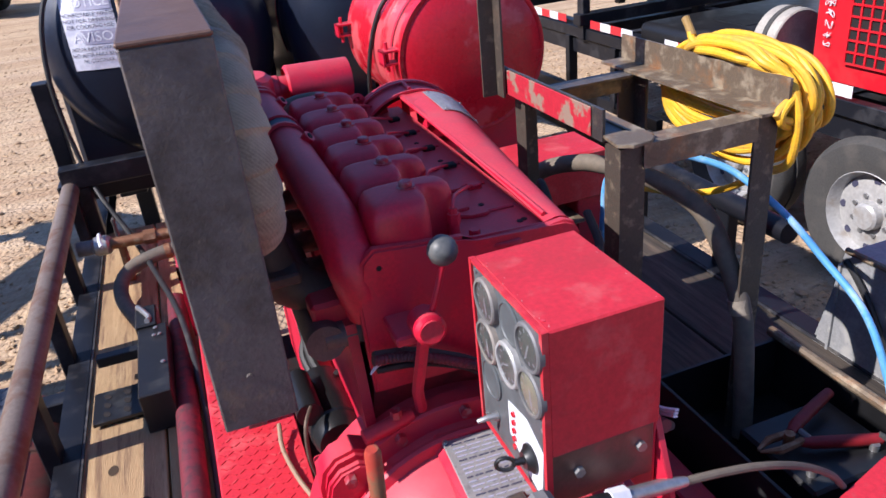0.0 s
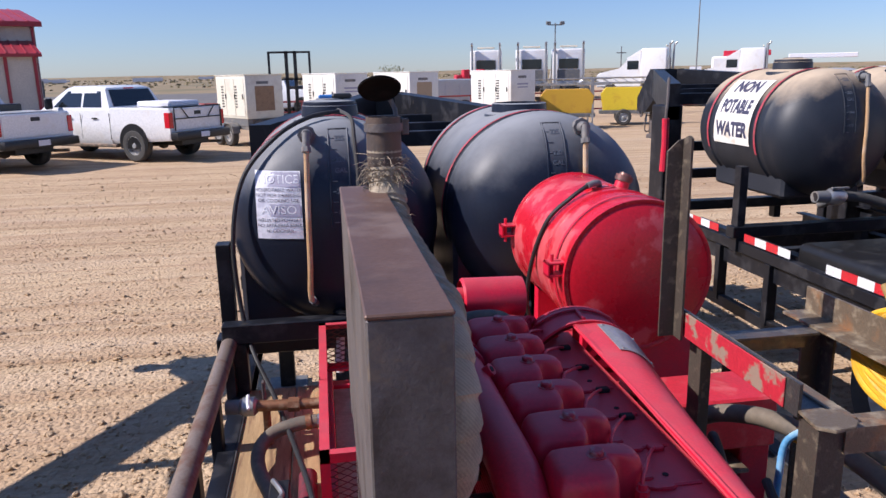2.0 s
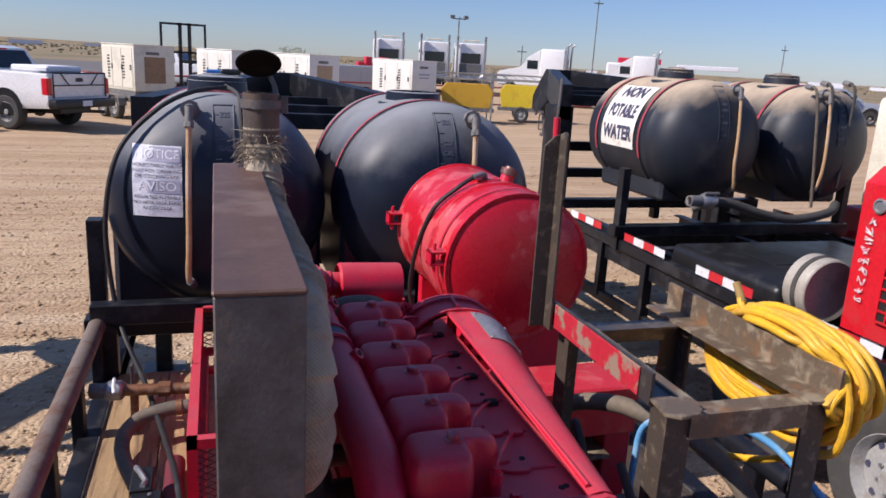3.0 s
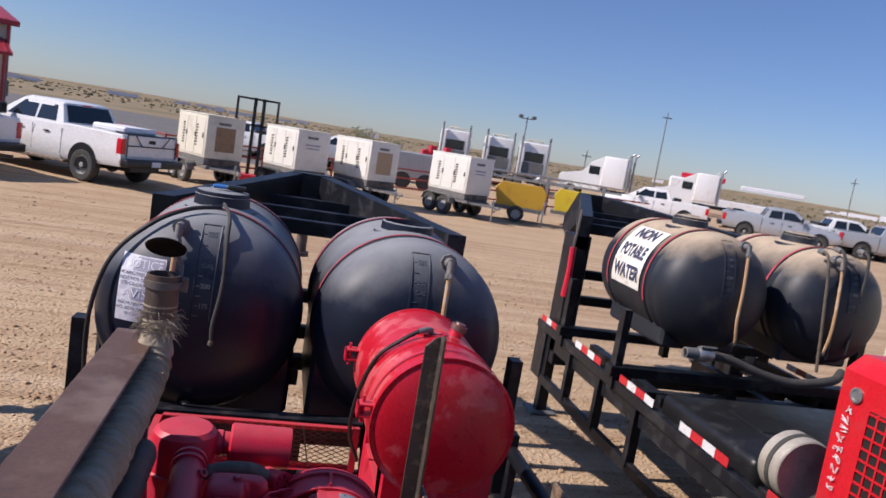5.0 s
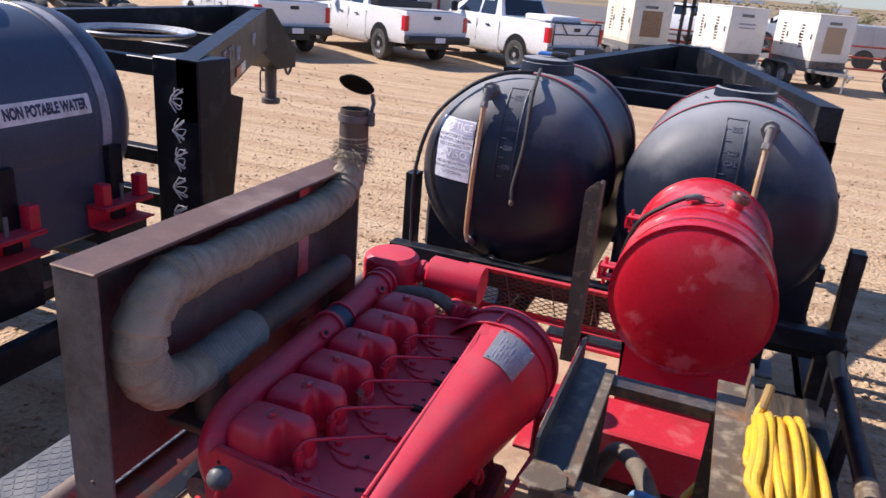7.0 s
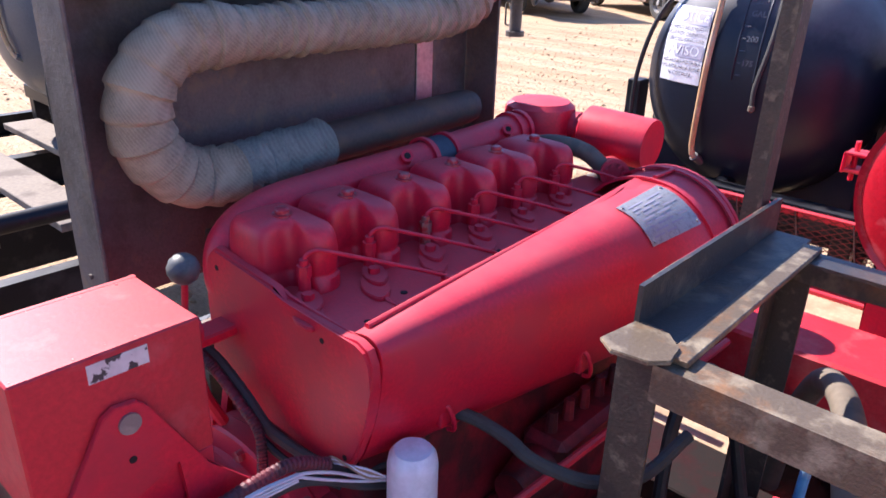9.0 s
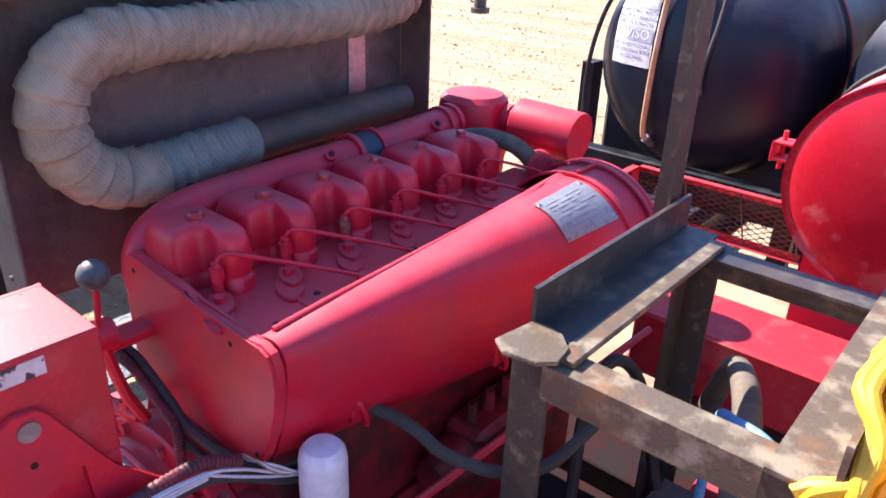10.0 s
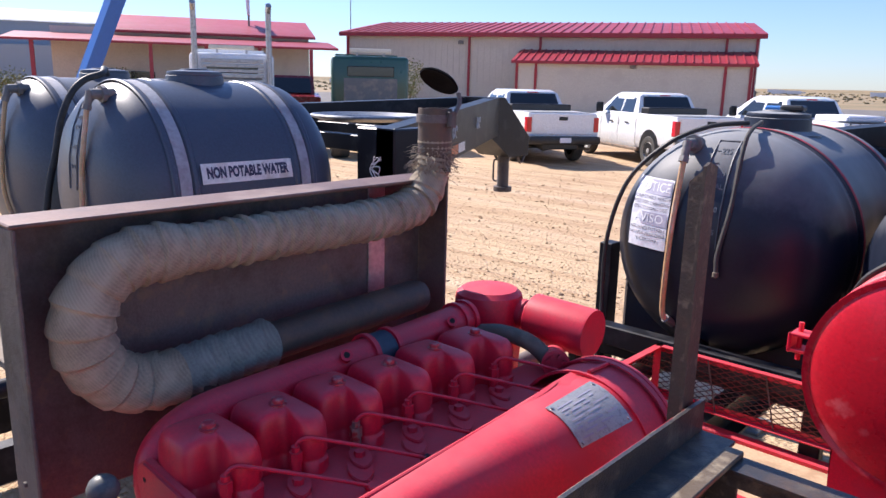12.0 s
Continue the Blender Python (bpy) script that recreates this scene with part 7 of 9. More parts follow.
part("pressure_hose", sweep(B(), curve([(0.68, 1.05, 1.02), (0.665, 1.09, 1.15), (0.655, 1.12, 1.30), (0.66, 1.18, 1.36), (0.69, 1.23, 1.30), (0.74, 1.24, 1.12)], 8), 0.010, 10), CABLE, gearp, "black pressure hose")
part("pressure_hose", sweep(B(), curve([(0.60, 0.95, 1.10), (0.68, 1.0, 1.12), (0.76, 1.05, 1.08), (0.80, 1.10, 1.0)], 8), 0.008, 10), CABLE, gearp, "black pressure hose")
fn = thing("trailer_fender", (1.48, 1.0, 0.6), "scuffed grey-black steel fender plate", "fender")
fp = prism(B(), [(-0.35, 0.72), (-0.15, 1.02), (0.15, 1.07), (0.95, 1.07), (1.035, 1.062), (1.12, 0.66), (1.105, 0.66), (1.02, 1.045), (0.95, 1.055), (0.15, 1.055), (-0.14, 1.005), (-0.33, 0.71)], 1.402, 1.76, ALONG_X)
part("plate", fp, FENDM, fn)
part("inner_skirt", prism(B(), [(-0.35, 0.66), (-0.15, 1.03), (0.15, 1.068), (0.95, 1.068), (1.035, 1.064), (1.10, 0.66)], 1.394, 1.402, ALONG_X), FENDM, fn)
part("skirt_rib", box(B(), 1.386, 1.394, 1.035, 1.043, 0.67, 1.03, 0.001), FENDM, fn)
part("fender_cable", sweep(B(), curve([(1.382, 1.02, 1.05), (1.380, 0.98, 1.02), (1.380, 0.92, 0.95), (1.382, 0.86, 0.84), (1.384, 0.83, 0.72)], 6), 0.008, 8), CABLE, fn, "black cable")
part("edge_bar", sweep(B(), [(1.392, 1.03, 1.071), (1.392, 0.10, 1.075)], 0.008, 8), BARE_PALE, fn, "worn bright edge")

# ---- left side of the deck: valves, hoses, bracket, cable ----
vb = thing("ball_valve", (-0.40, 2.45, 0.78), "brass and grey ball valve on the deck", "valve")
part("pipe_end", cyl(B(), (-0.47, 2.47, 0.93), (-0.42, 2.465, 0.93), 0.026, None, 18), GREYM, vb)
part("bore", cyl(B(), (-0.4715, 2.47, 0.93), (-0.47, 2.47, 0.93), 0.019, None, 18), DARK_FILL, vb)
part("body", sweep(B(), [(-0.42, 2.465, 0.93), (-0.41, 2.463, 0.93), (-0.37, 2.46, 0.93), (-0.36, 2.458, 0.93)], [0.026, 0.034, 0.034, 0.024], 18), GALV, vb)
part("pipe", cyl(B(), (-0.36, 2.458, 0.93), (-0.14, 2.44, 0.93), 0.020, None, 16), BRASS, vb, "corroded brass pipe")
part("coupling", cyl(B(), (-0.25, 2.449, 0.93), (-0.21, 2.446, 0.93), 0.028, None, 8), BRASS, vb)
part("handle", sweep(B(), curve([(-0.39, 2.46, 0.965), (-0.39, 2.45, 0.975), (-0.385, 2.39, 0.975), (-0.38, 2.36, 0.965)], 5), 0.006, 8), PALE, vb, "white lever handle")
part("stem", cyl(B(), (-0.33, 2.455, 0.78), (-0.33, 2.455, 0.93), 0.014, None, 12), BRASS, vb)
part("upright", box(B(), -0.345, -0.335, 2.50, 2.53, 0.78, 1.0, 0.002), RUST, vb)
dh = thing("drain_hose", (-0.35, 2.2, 0.78), "bent grey drain hose on the boards", "hose")
part("run", sweep(B(), curve([(-0.15, 2.36, 0.90), (-0.22, 2.36, 0.895), (-0.30, 2.35, 0.875), (-0.345, 2.30, 0.85), (-0.345, 2.20, 0.83), (-0.30, 2.06, 0.815), (-0.27, 1.98, 0.81)], 8), 0.024, 16), GREYHOSE, dh)
part("clamp", cyl(B(), (-0.17, 2.36, 0.90), (-0.19, 2.36, 0.898), 0.027, None, 16), BRASS, dh)
part("end_fitting", cyl(B(), (-0.15, 2.36, 0.90), (-0.115, 2.36, 0.90), 0.026, None, 8), GALV, dh)
br = thing("step_bracket", (-0.27, 1.75, 0.78), "black punched steel bracket lying on the boards", "bracket")
part("upright_plate", box(B(), -0.285, -0.205, 1.52, 1.87, 0.78, 0.895, 0.003), DARKPAINT, br)
part("end_cup", box(B(), -0.29, -0.23, 1.86, 1.98, 0.78, 0.905, 0.004), DARKPAINT, br)
part("cup_sheet", sweep(B(), curve([(-0.28, 1.97, 0.91), (-0.265, 1.93, 0.915), (-0.25, 1.90, 0.905), (-0.255, 1.87, 0.91)], 4), 0.008, 8), GALV, br)
part("side_arm", box(B(), -0.40, -0.285, 1.79, 1.82, 0.845, 0.875, 0.002), DARKPAINT, br)
part("punched_plate", box(B(), -0.42, -0.285, 1.60, 1.74, 0.79, 0.80, 0.001), DARKPAINT, br, "punched black plate")
for i in range(2):
    for j in range(3):
        part("slot", prism(B(), [(0.008 * math.cos(a), 0.013 * math.sin(a)) for a in [k * math.tau / 12 for k in range(12)]], 0.8, 0.8012, Matrix.Translation((-0.385 + 0.05 * i, 1.63 + 0.04 * j, 0)) @ Matrix.Rotation(0.5, 4, "Z")), DARK_FILL, br)
for y, x in ((1.80, -0.24), (1.80, -0.225), (1.84, -0.235), (1.65, -0.22)):
    part("rivet", lathe(B(), [(0.006, 0), (0.005, 0.003), (0, 0.004)], Matrix.Translation((x, y, 0.90)), 10), GALV, br)
lc = thing("tank_cable", (-0.45, 3.0, 0.78), "long black cable hanging from the tank to the deck", "cable")
part("run", sweep(B(), curve([(0.0, 3.22, 1.925), (-0.13, 3.16, 1.905), (-0.27, 3.10, 1.83), (-0.41, 3.06, 1.67), (-0.465, 3.02, 1.42), (-0.45, 2.99, 1.12), (-0.40, 2.88, 0.96), (-0.31, 2.60, 0.895), (-0.22, 2.20, 0.88), (-0.16, 1.85, 0.88), (-0.14, 1.5, 0.80), (-0.14, 1.0, 0.80), (-0.145, 0.4, 0.80)], 9), 0.0095, 10), CABLE, lc)
dcb = thing("deck_pipe", (-0.18, 1.0, 0.78), "dark red suction pipe along the boards", "pipe")
part("run", sweep(B(), [(-0.185, 2.15, 0.81), (-0.185, 0.0, 0.81)], 0.03, 14), CONDUIT, dcb)
sbox = thing("steel_drum_box", (-0.62, 0.9, 0.35), "rust-red drum hung on the outside of the trailer", "drum")
part("shell", lathe(B(), [(0, 0), (0.165, 0), (0.17, 0.01), (0.17, 0.25), (0.174, 0.255), (0.174, 0.265), (0.17, 0.27), (0.17, 0.70), (0.165, 0.71), (0, 0.7)], Matrix.Translation((-0.655, 1.22, 0.575)) @ ALONG_Y, 36), RUSTDRUM, sbox)
for k in (0.03, 0.45, 0.68):
    part("hoop", lathe(B(), [(0.169, -0.008), (0.174, -0.006), (0.175, 0.0), (0.174, 0.006), (0.169, 0.008)], Matrix.Translation((-0.655, 1.22 - 0.0, 0.575)) @ ALONG_Y @ Matrix.Translation((0, 0, k)), 36), RUSTDRUM, sbox)
part("bung", lathe(B(), [(0.022, -0.008), (0.022, 0.002), (0.0, 0.002)], Matrix.Translation((-0.655, 1.22, 0.675)) @ ALONG_Y, 16), BRASS, sbox, "dull threaded bung")
tc = thing("tread_cable", (0.03, 1.0, 0.872), "thin tan cable over the tread plate", "cable")
part("run", sweep(B(), curve([(0.02, 1.25, 0.90), (0.015, 1.18, 0.885), (0.03, 1.08, 0.882), (0.055, 0.98, 0.88), (0.06, 0.88, 0.88)], 6), 0.005, 8), TANCABLE, tc)

# ---- notice on the first tank; sight and fill cables ----
notice = thing("notice_decal", (-0.26, 2.97, 1.42), "weathered white safety notice in two languages", "sign")
nb = B()
NX0, NX1, NZ0, NZ1 = -0.362, -0.175, 1.425, 1.70


def on_end(x, z, lift=0.003):
    """A place on the domed near end of the first tank."""
    d = math.hypot(x + 0.033, z - 1.445) / 0.45
    return 2.95 + dome_depth(d) - lift


grid_ = [[nb.verts.new((NX0 + (NX1 - NX0) * i / 10, on_end(NX0 + (NX1 - NX0) * i / 10, NZ0 + (NZ1 - NZ0) * j / 14), NZ0 + (NZ1 - NZ0) * j / 14)) for j in range(15)] for i in range(11)]
for i in range(10):
    for j in range(14):
        nb.faces.new((grid_[i][j], grid_[i + 1][j], grid_[i + 1][j + 1], grid_[i][j + 1]))
part("sheet", nb, PAPER, notice)


def letters(s, size, cx_, cz_, mat_, stretch=1.0, lift=0.0045):
    bm = text_mesh(s, size, Matrix.Identity(4), 0.0, stretch)
    bmesh.ops.triangulate(bm, faces=bm.faces[:])
    for v in bm.verts:
        x, z = cx_ + v.co.x, cz_ + v.co.y
        v.co = Vector((x, on_end(x, z, lift), z))
    return bm


NC = (NX0 + NX1) / 2
hd = B()
for z0, z1 in ((1.638, 1.695), (1.518, 1.568)):
    g_ = [[hd.verts.new((NX0 + 0.006 + (NX1 - NX0 - 0.012) * i / 8, on_end(NX0 + (NX1 - NX0) * i / 8, z0 + (z1 - z0) * j / 2, 0.0042), z0 + (z1 - z0) * j / 2)) for j in range(3)] for i in range(9)]
    for i in range(8):
        for j in range(2):
            hd.faces.new((g_[i][j], g_[i + 1][j], g_[i + 1][j + 1], g_[i][j + 1]))
part("heading_band", hd, INKFADE, notice, "faded heading bands")
for s, size, z, mat_, st in (("NOTICE", 0.050, 1.666, PALE, 0.92), ("NONPOTABLE WATER", 0.020, 1.624, INK, 0.95), ("NOT FOR DRINKING", 0.020, 1.603, INK, 0.98), ("OR COOKING USE", 0.020, 1.582, INK, 1.0),
                             ("AVISO", 0.050, 1.543, PALE, 1.05), ("AGUA NO POTABLE", 0.020, 1.502, INK, 0.98), ("NO APTA PARA BEBER", 0.020, 1.480, INK, 0.9), ("NI COCINAR", 0.020, 1.458, INK, 0.95)):
    part("lettering", letters(s, size, NC, z, mat_, st, 0.0055), mat_, notice, smooth=0)
ch = thing("tank_rope", (0.12, 2.96, 1.3), "frayed dark rope hanging down the tank end", "rope")
part("run", sweep(B(), curve([(0.0, 3.35, 1.925), (0.045, 3.12, 1.90), (0.052, 3.045, 1.83), (0.058, 2.97, 1.62), (0.04, 2.94, 1.46), (0.043, 2.935, 1.39)], 7), 0.0085, 8), RUBBER, ch)
part("knot", lathe(B(), [(0.0, -0.016), (0.012, -0.008), (0.012, 0.008), (0, 0.016)], Matrix.Translation((0.043, 2.935, 1.38)), 12), GREYHOSE, ch)
tv = thing("tank_outlet", (-0.04, 2.9, 0.93), "white plastic tank outlet with corrugated hose", "valve")
part("bulkhead", cyl(B(), (-0.04, 3.08, 1.06), (-0.04, 3.0, 1.06), 0.035, None, 18), DARKPAINT, tv)
part("elbow", sweep(B(), curve([(-0.04, 3.01, 1.06), (-0.04, 2.97, 1.06), (-0.045, 2.96, 1.03), (-0.05, 2.95, 0.95), (-0.06, 2.93, 0.84)], 5), 0.018, 14), PALE, tv, "white corrugated drain")
bc = thing("lid_buckle", (-0.01, 3.7, 1.9), "blue plastic buckle lying on the tank lid", "buckle")
part("strap", box(B(), -0.085, 0.005, 3.60, 3.66, 1.965, 1.985, 0.006), BLUECAP, bc)
part("knob", box(B(), -0.02, 0.075, 3.59, 3.65, 1.965, 1.99, 0.008), DARKPAINT, bc)


# ---- gear on the right-hand trailer ----
RX = 3.78
for k in range(14):
    part("cross_member", box(B(), RX - 0.92, RX + 0.92, 5.2 - 0.42 * k, 5.28 - 0.42 * k, 0.66, 0.76, 0.003), BLACK, trailer_right)
for x in (RX - 1.013, RX + 1.011):
    for g in range(7):
        y = 6.30 - g * 0.86
        for k in range(4):
            s = -0.05 - 0.13 * k
            part("reflective_strip", box(B(), x, x + 0.002, y + s - 0.128, y + s, 0.90, 0.955), (TAPE_RED if (k + g) % 2 == 0 else TAPE_WHITE), trailer_right, "red reflective strip" if (k + g) % 2 == 0 else "white reflective strip")
machine = thing("air_compressor", (3.9, 1.9, 0.86), "bright red enclosed compressor with square-mesh vents", "compressor")
part("housing", prism(B(), [(3.20, 0.87), (3.19, 1.62), (3.28, 1.70), (4.60, 1.70), (4.68, 1.62), (4.68, 0.87)], 0.7, 2.78, Matrix(((1, 0, 0, 0), (0, 0, 1, 0), (0, 1, 0, 0), (0, 0, 0, 1))), 0.01), REDGLOSS, machine)
# dark sheet behind the bars paints the shaded inside of the vent
part("vent_recess", box(B(), 3.186, 3.196, 1.35, 2.56, 0.97, 1.48), DARK_FILL, machine)
for k in range(22):
    part("vent_bar", box(B(), 3.178, 3.187, 1.35 + 0.0575 * k, 1.360 + 0.0575 * k, 0.97, 1.48), REDGLOSS, machine)
for k in range(10):
    part("vent_bar", box(B(), 3.177, 3.186, 1.35, 2.56, 0.97 + 0.055 * k, 0.979 + 0.055 * k), REDGLOSS, machine)
lm = Matrix.Translation((3.19, 2.66, 1.52)) @ FACE
part("round_lamp", lathe(B(), [(0.038, 0.0), (0.038, 0.01), (0.028, 0.012), (0.026, 0.006), (0, 0.006)], lm, 20), GALV, machine, "round chrome lamp")
rnd = random.Random(31)
for k in range(9):
    z = 1.44 - 0.05 * k
    for q in range(2):
        c = [(3.184, 2.69 + rnd.uniform(-0.03, 0.03), z + rnd.uniform(-0.02, 0.02)) for _ in range(4)]
        part("chalk_scrawl", sweep(B(), curve(c, 4), 0.0022, 5), CHALK, machine, "pale scrawl")
machine.location.x -= 0.19
ft = thing("fuel_tank", (3.5, 3.75, 0.76), "long black plastic tank on the trailer frame", "tank")
part("body", box(B(), 3.02, 4.4, 3.09, 4.12, 0.72, 0.985, 0.05, seg=3), DARKPAINT, ft)
part("lid_panel", box(B(), 3.35, 3.62, 3.5, 3.8, 0.983, 0.991, 0.003), DARKPAINT, ft)
ft.location.x -= 0.14
rt = thing("air_receiver", (3.14, 3.1, 0.78), "round pale metal receiver tank with a strap", "tank")
part("shell", lathe(B(), [(0, 0.012), (0.13, 0.008), (0.165, 0.0), (0.172, 0.006), (0.175, 0.03), (0.175, 0.15), (0, 0.16)], Matrix.Translation((3.14, 2.90, 1.01)) @ ALONG_Y, 40), BEIGEM, rt)
part("strap", lathe(B(), [(0.175, 0.06), (0.18, 0.062), (0.18, 0.09), (0.175, 0.092)], Matrix.Translation((3.14, 2.90, 1.01)) @ ALONG_Y, 40), RUBBER, rt)
part("foot", box(B(), 3.0, 3.28, 2.93, 3.05, 0.76, 0.86, 0.004), BLACK, rt)
rt.location.x -= 0.10
vr = thing("discharge_hose", (3.35, 4.14, 1.05), "cam-lock valve and black hose below the tank", "hose")
part("nozzle", cyl(B(), (3.14, 4.12, 1.245), (3.24, 4.13, 1.24), 0.036, 0.04, 20), GREYM, vr)
part("bore", cyl(B(), (3.139, 4.12, 1.245), (3.141, 4.12, 1.245), 0.028, None, 18), DARK_FILL, vr)
part("valve_body", sweep(B(), [(3.23, 4.13, 1.24), (3.26, 4.13, 1.24), (3.33, 4.135, 1.24), (3.36, 4.135, 1.24)], [0.035, 0.055, 0.055, 0.035], 18), GALV, vr)
part("lever", box(B(), 3.24, 3.36, 4.09, 4.11, 1.29, 1.305, 0.003), GREYM, vr)
part("hose", sweep(B(), curve([(3.36, 4.135, 1.24), (3.50, 4.13, 1.22), (3.75, 4.10, 1.15), (4.0, 4.08, 1.12), (4.3, 4.10, 1.16), (4.45, 4.2, 1.2)], 8), 0.032, 14), RUBBER, vr)
part("tee", cyl(B(), (3.32, 4.135, 1.24), (3.32, 4.30, 1.16), 0.03, None, 16), GREYM, vr)
vr.location = vr.location + Vector((-0.15, 0.02, 0.02))
hk = thing("load_binder", (2.92, 5.62, 1.0), "red load binder hanging on the trailer column", "binder")
part("handle", sweep(B(), [(2.90, 5.60, 1.62), (2.905, 5.60, 1.42), (2.90, 5.60, 1.18)], [0.03, 0.028, 0.035], 10), RED, hk)
part("chain", sweep(B(), [(2.90, 5.60, 1.62), (2.92, 5.62, 1.80), (2.94, 5.66, 1.95)], 0.012, 6), RUST, hk)
hk.location = hk.location + Vector((-0.14, 0.20, 0.05))
for k, (x, z0, z1, dx) in enumerate(((4.17, 2.02, 1.20, 0.10), (4.30, 2.05, 1.30, 0.02), (4.50, 2.06, 1.35, -0.03))):
    hg = thing("hanging_hose", (x, 4.2, z1), "thin black hose hanging down the tank end", "hose", "tank end hoses")
    part("run", sweep(B(), curve([(x, 4.34, z0 + 0.05), (x, 4.22, z0), (x + dx * 0.5, 4.20, (z0 + z1) / 2), (x + dx, 4.20, z1)], 6), 0.011, 8), RUBBER if k else GREYHOSE, hg)
    hg.location = hg.location + Vector((-0.09, 0.12, -0.02))
    part("end_fitting", cyl(B(), (x, 4.33, z0 + 0.05), (x, 4.27, z0 + 0.04), 0.02, None, 10), GREYM, hg)
dc = thing("potable_decal", (2.98, 5.0, 1.5), "white decal lettered in dark capitals", "sign")


def on_tank(cx_, cz_, r, u, v, y_mid, sgn):
    """Place of a decal point on a tank's flank: u along the tank, v up round the shell from its side."""
    a = v / r
    return Vector((cx_ + sgn * r * math.cos(a), y_mid - sgn * u * -1, cz_ + r * math.sin(a)))


def decal(parent, cx_, cz_, r, y_mid, sgn, w, v0, v1, mat_):
    bm = B()
    n_, k_ = 4, 16
    g = [[bm.verts.new(on_tank(cx_, cz_, r, -w / 2 + w * i / n_, v0 + (v1 - v0) * j / k_, y_mid, sgn)) for j in range(k_ + 1)] for i in range(n_ + 1)]
    for i in range(n_):
        for j in range(k_):
            bm.faces.new((g[i][j], g[i + 1][j], g[i + 1][j + 1], g[i][j + 1]))
    return part("sheet", bm, mat_, parent)


def tank_words(parent, s, size, cx_, cz_, r, y_mid, sgn, v, mat_, stretch=1.0, u0=0.0):
    bm = text_mesh(s, size, Matrix.Identity(4), 0.0, stretch, size * 0.05)
    bmesh.ops.triangulate(bm, faces=bm.faces[:])
    bmesh.ops.subdivide_edges(bm, edges=bm.edges[:], cuts=1)
    for p in bm.verts:
        p.co = on_tank(cx_, cz_, r, u0 + p.co.x, v + p.co.y, y_mid, sgn)
    return part("lettering", bm, mat_, parent, smooth=0)


TCZ = 1.622
decal(dc, 3.35, TCZ, 0.4395, 5.05, -1, 0.48, -0.10, 0.42, PAPERW)
for s, v, mat_, st in (("NON", 0.345, INK, 0.95), ("POTABLE", 0.175, INK, 0.66), ("WATER", 0.005, INK, 0.86)):
    tank_words(dc, s, 0.14, 3.35, TCZ, 0.4415, 5.05, -1, v, mat_, st)
nd2 = thing("water_decal", (-1.75, 2.0, 1.6), "white strip decal with dark capitals", "sign")
ECZ = 1.525
decal(nd2, -2.29, ECZ, 0.5085, 2.155, 1, 0.465, 0.073, 0.162, PAPERW)
tank_words(nd2, "NON POTABLE WATER", 0.064, -2.29, ECZ, 0.5102, 2.155, 1, 0.118, INK, 0.62)

# ---- chalk, tape and unit mark on the left-hand trailer ----
LX, LY = -2.80, 2.91
rnd = random.Random(5)
for k in range(6):
    z = 1.68 - 0.15 * k
    x = LX + 1.13 + 0.012 * math.sin(k)
    for q in range(2):
        pts = [(x + (0.035 * math.cos(a * 1.9 + q * 2) + 0.012 * rnd.uniform(-1, 1)), LY - 0.104, z - 0.012 * a - 0.03 * math.sin(a * (1.3 + 0.4 * q))) for a in range(9)]
        part("chalk_scrawl", sweep(B(), curve(pts, 5), 0.0026, 5), CHALK, trailer_left, "white chalk scrawl")
A_ = Vector((LX + 1.19 + 0.062, LY - 0.10, 1.67))
E_ = Vector((LX + 0.10 + 0.062, LY + 2.106, 1.79))
nd3 = (E_ - A_).normalized()
nu = Vector((0, 0, 1))
nn = nd3.cross(nu).normalized()
NM = Matrix(((nd3.x, nu.x, nn.x, 0), (nd3.y, nu.y, nn.y, 0), (nd3.z, nu.z, nn.z, 0), (0, 0, 0, 1)))


def on_neck(s, z, lift=0.006):
    return Matrix.Translation(A_ + nd3 * s + nu * z + nn * lift) @ NM


part("unit_mark", text_mesh("T-37", 0.20, on_neck(0.80, 0.02), 0.001, 0.85), GREYPAINT, trailer_left, "grey painted unit mark", smooth=0)
for s in (0.42, 1.12, 1.75):
    part("chalk_scrawl", sweep(B(), [on_neck(s + 0.05 * math.cos(a), 0.02 + 0.04 * math.sin(2 * a)) @ Vector((0, 0, 0)) for a in [k * 0.5 for k in range(12)]], 0.0035, 5), CHALK, trailer_left, "white chalk scrawl")
for k, (s, m_) in enumerate(((0.05, TAPE_OR), (0.22, TAPE_WHITE), (0.50, TAPE_OR), (0.68, TAPE_WHITE), (1.05, TAPE_OR), (1.22, TAPE_WHITE))):
    part("reflective_strip", box(B(), 0, 0.16, -0.125, -0.065, 0.0, 0.002, 0, on_neck(s, 0.0, 0.004)), m_, trailer_left, "worn reflective strip")
part("gusset", prism(B(), [(0.16, 1.62), (0.30, 1.58), (0.18, 0.95), (0.16, 0.85)], LX + 1.21, LX + 1.23, Matrix.Translation((0, LY, 0.02)) @ ALONG_X), BLACK, trailer_left)
sp = thing("coiled_hose", (LX + 0.1, LY + 0.75, 1.75), "pale grey hose coiled flat on the gooseneck", "hose")
for k in range(4):
    r_ = 0.30 + 0.02 * k
    part("loop", sweep(B(), [(LX + 0.1 + r_ * math.cos(a), LY + 0.75 + r_ * math.sin(a), 1.80 + 0.006 * k) for a in [j * math.tau / 36 for j in range(36)]], 0.012, 8, closed=True), GALV, sp)
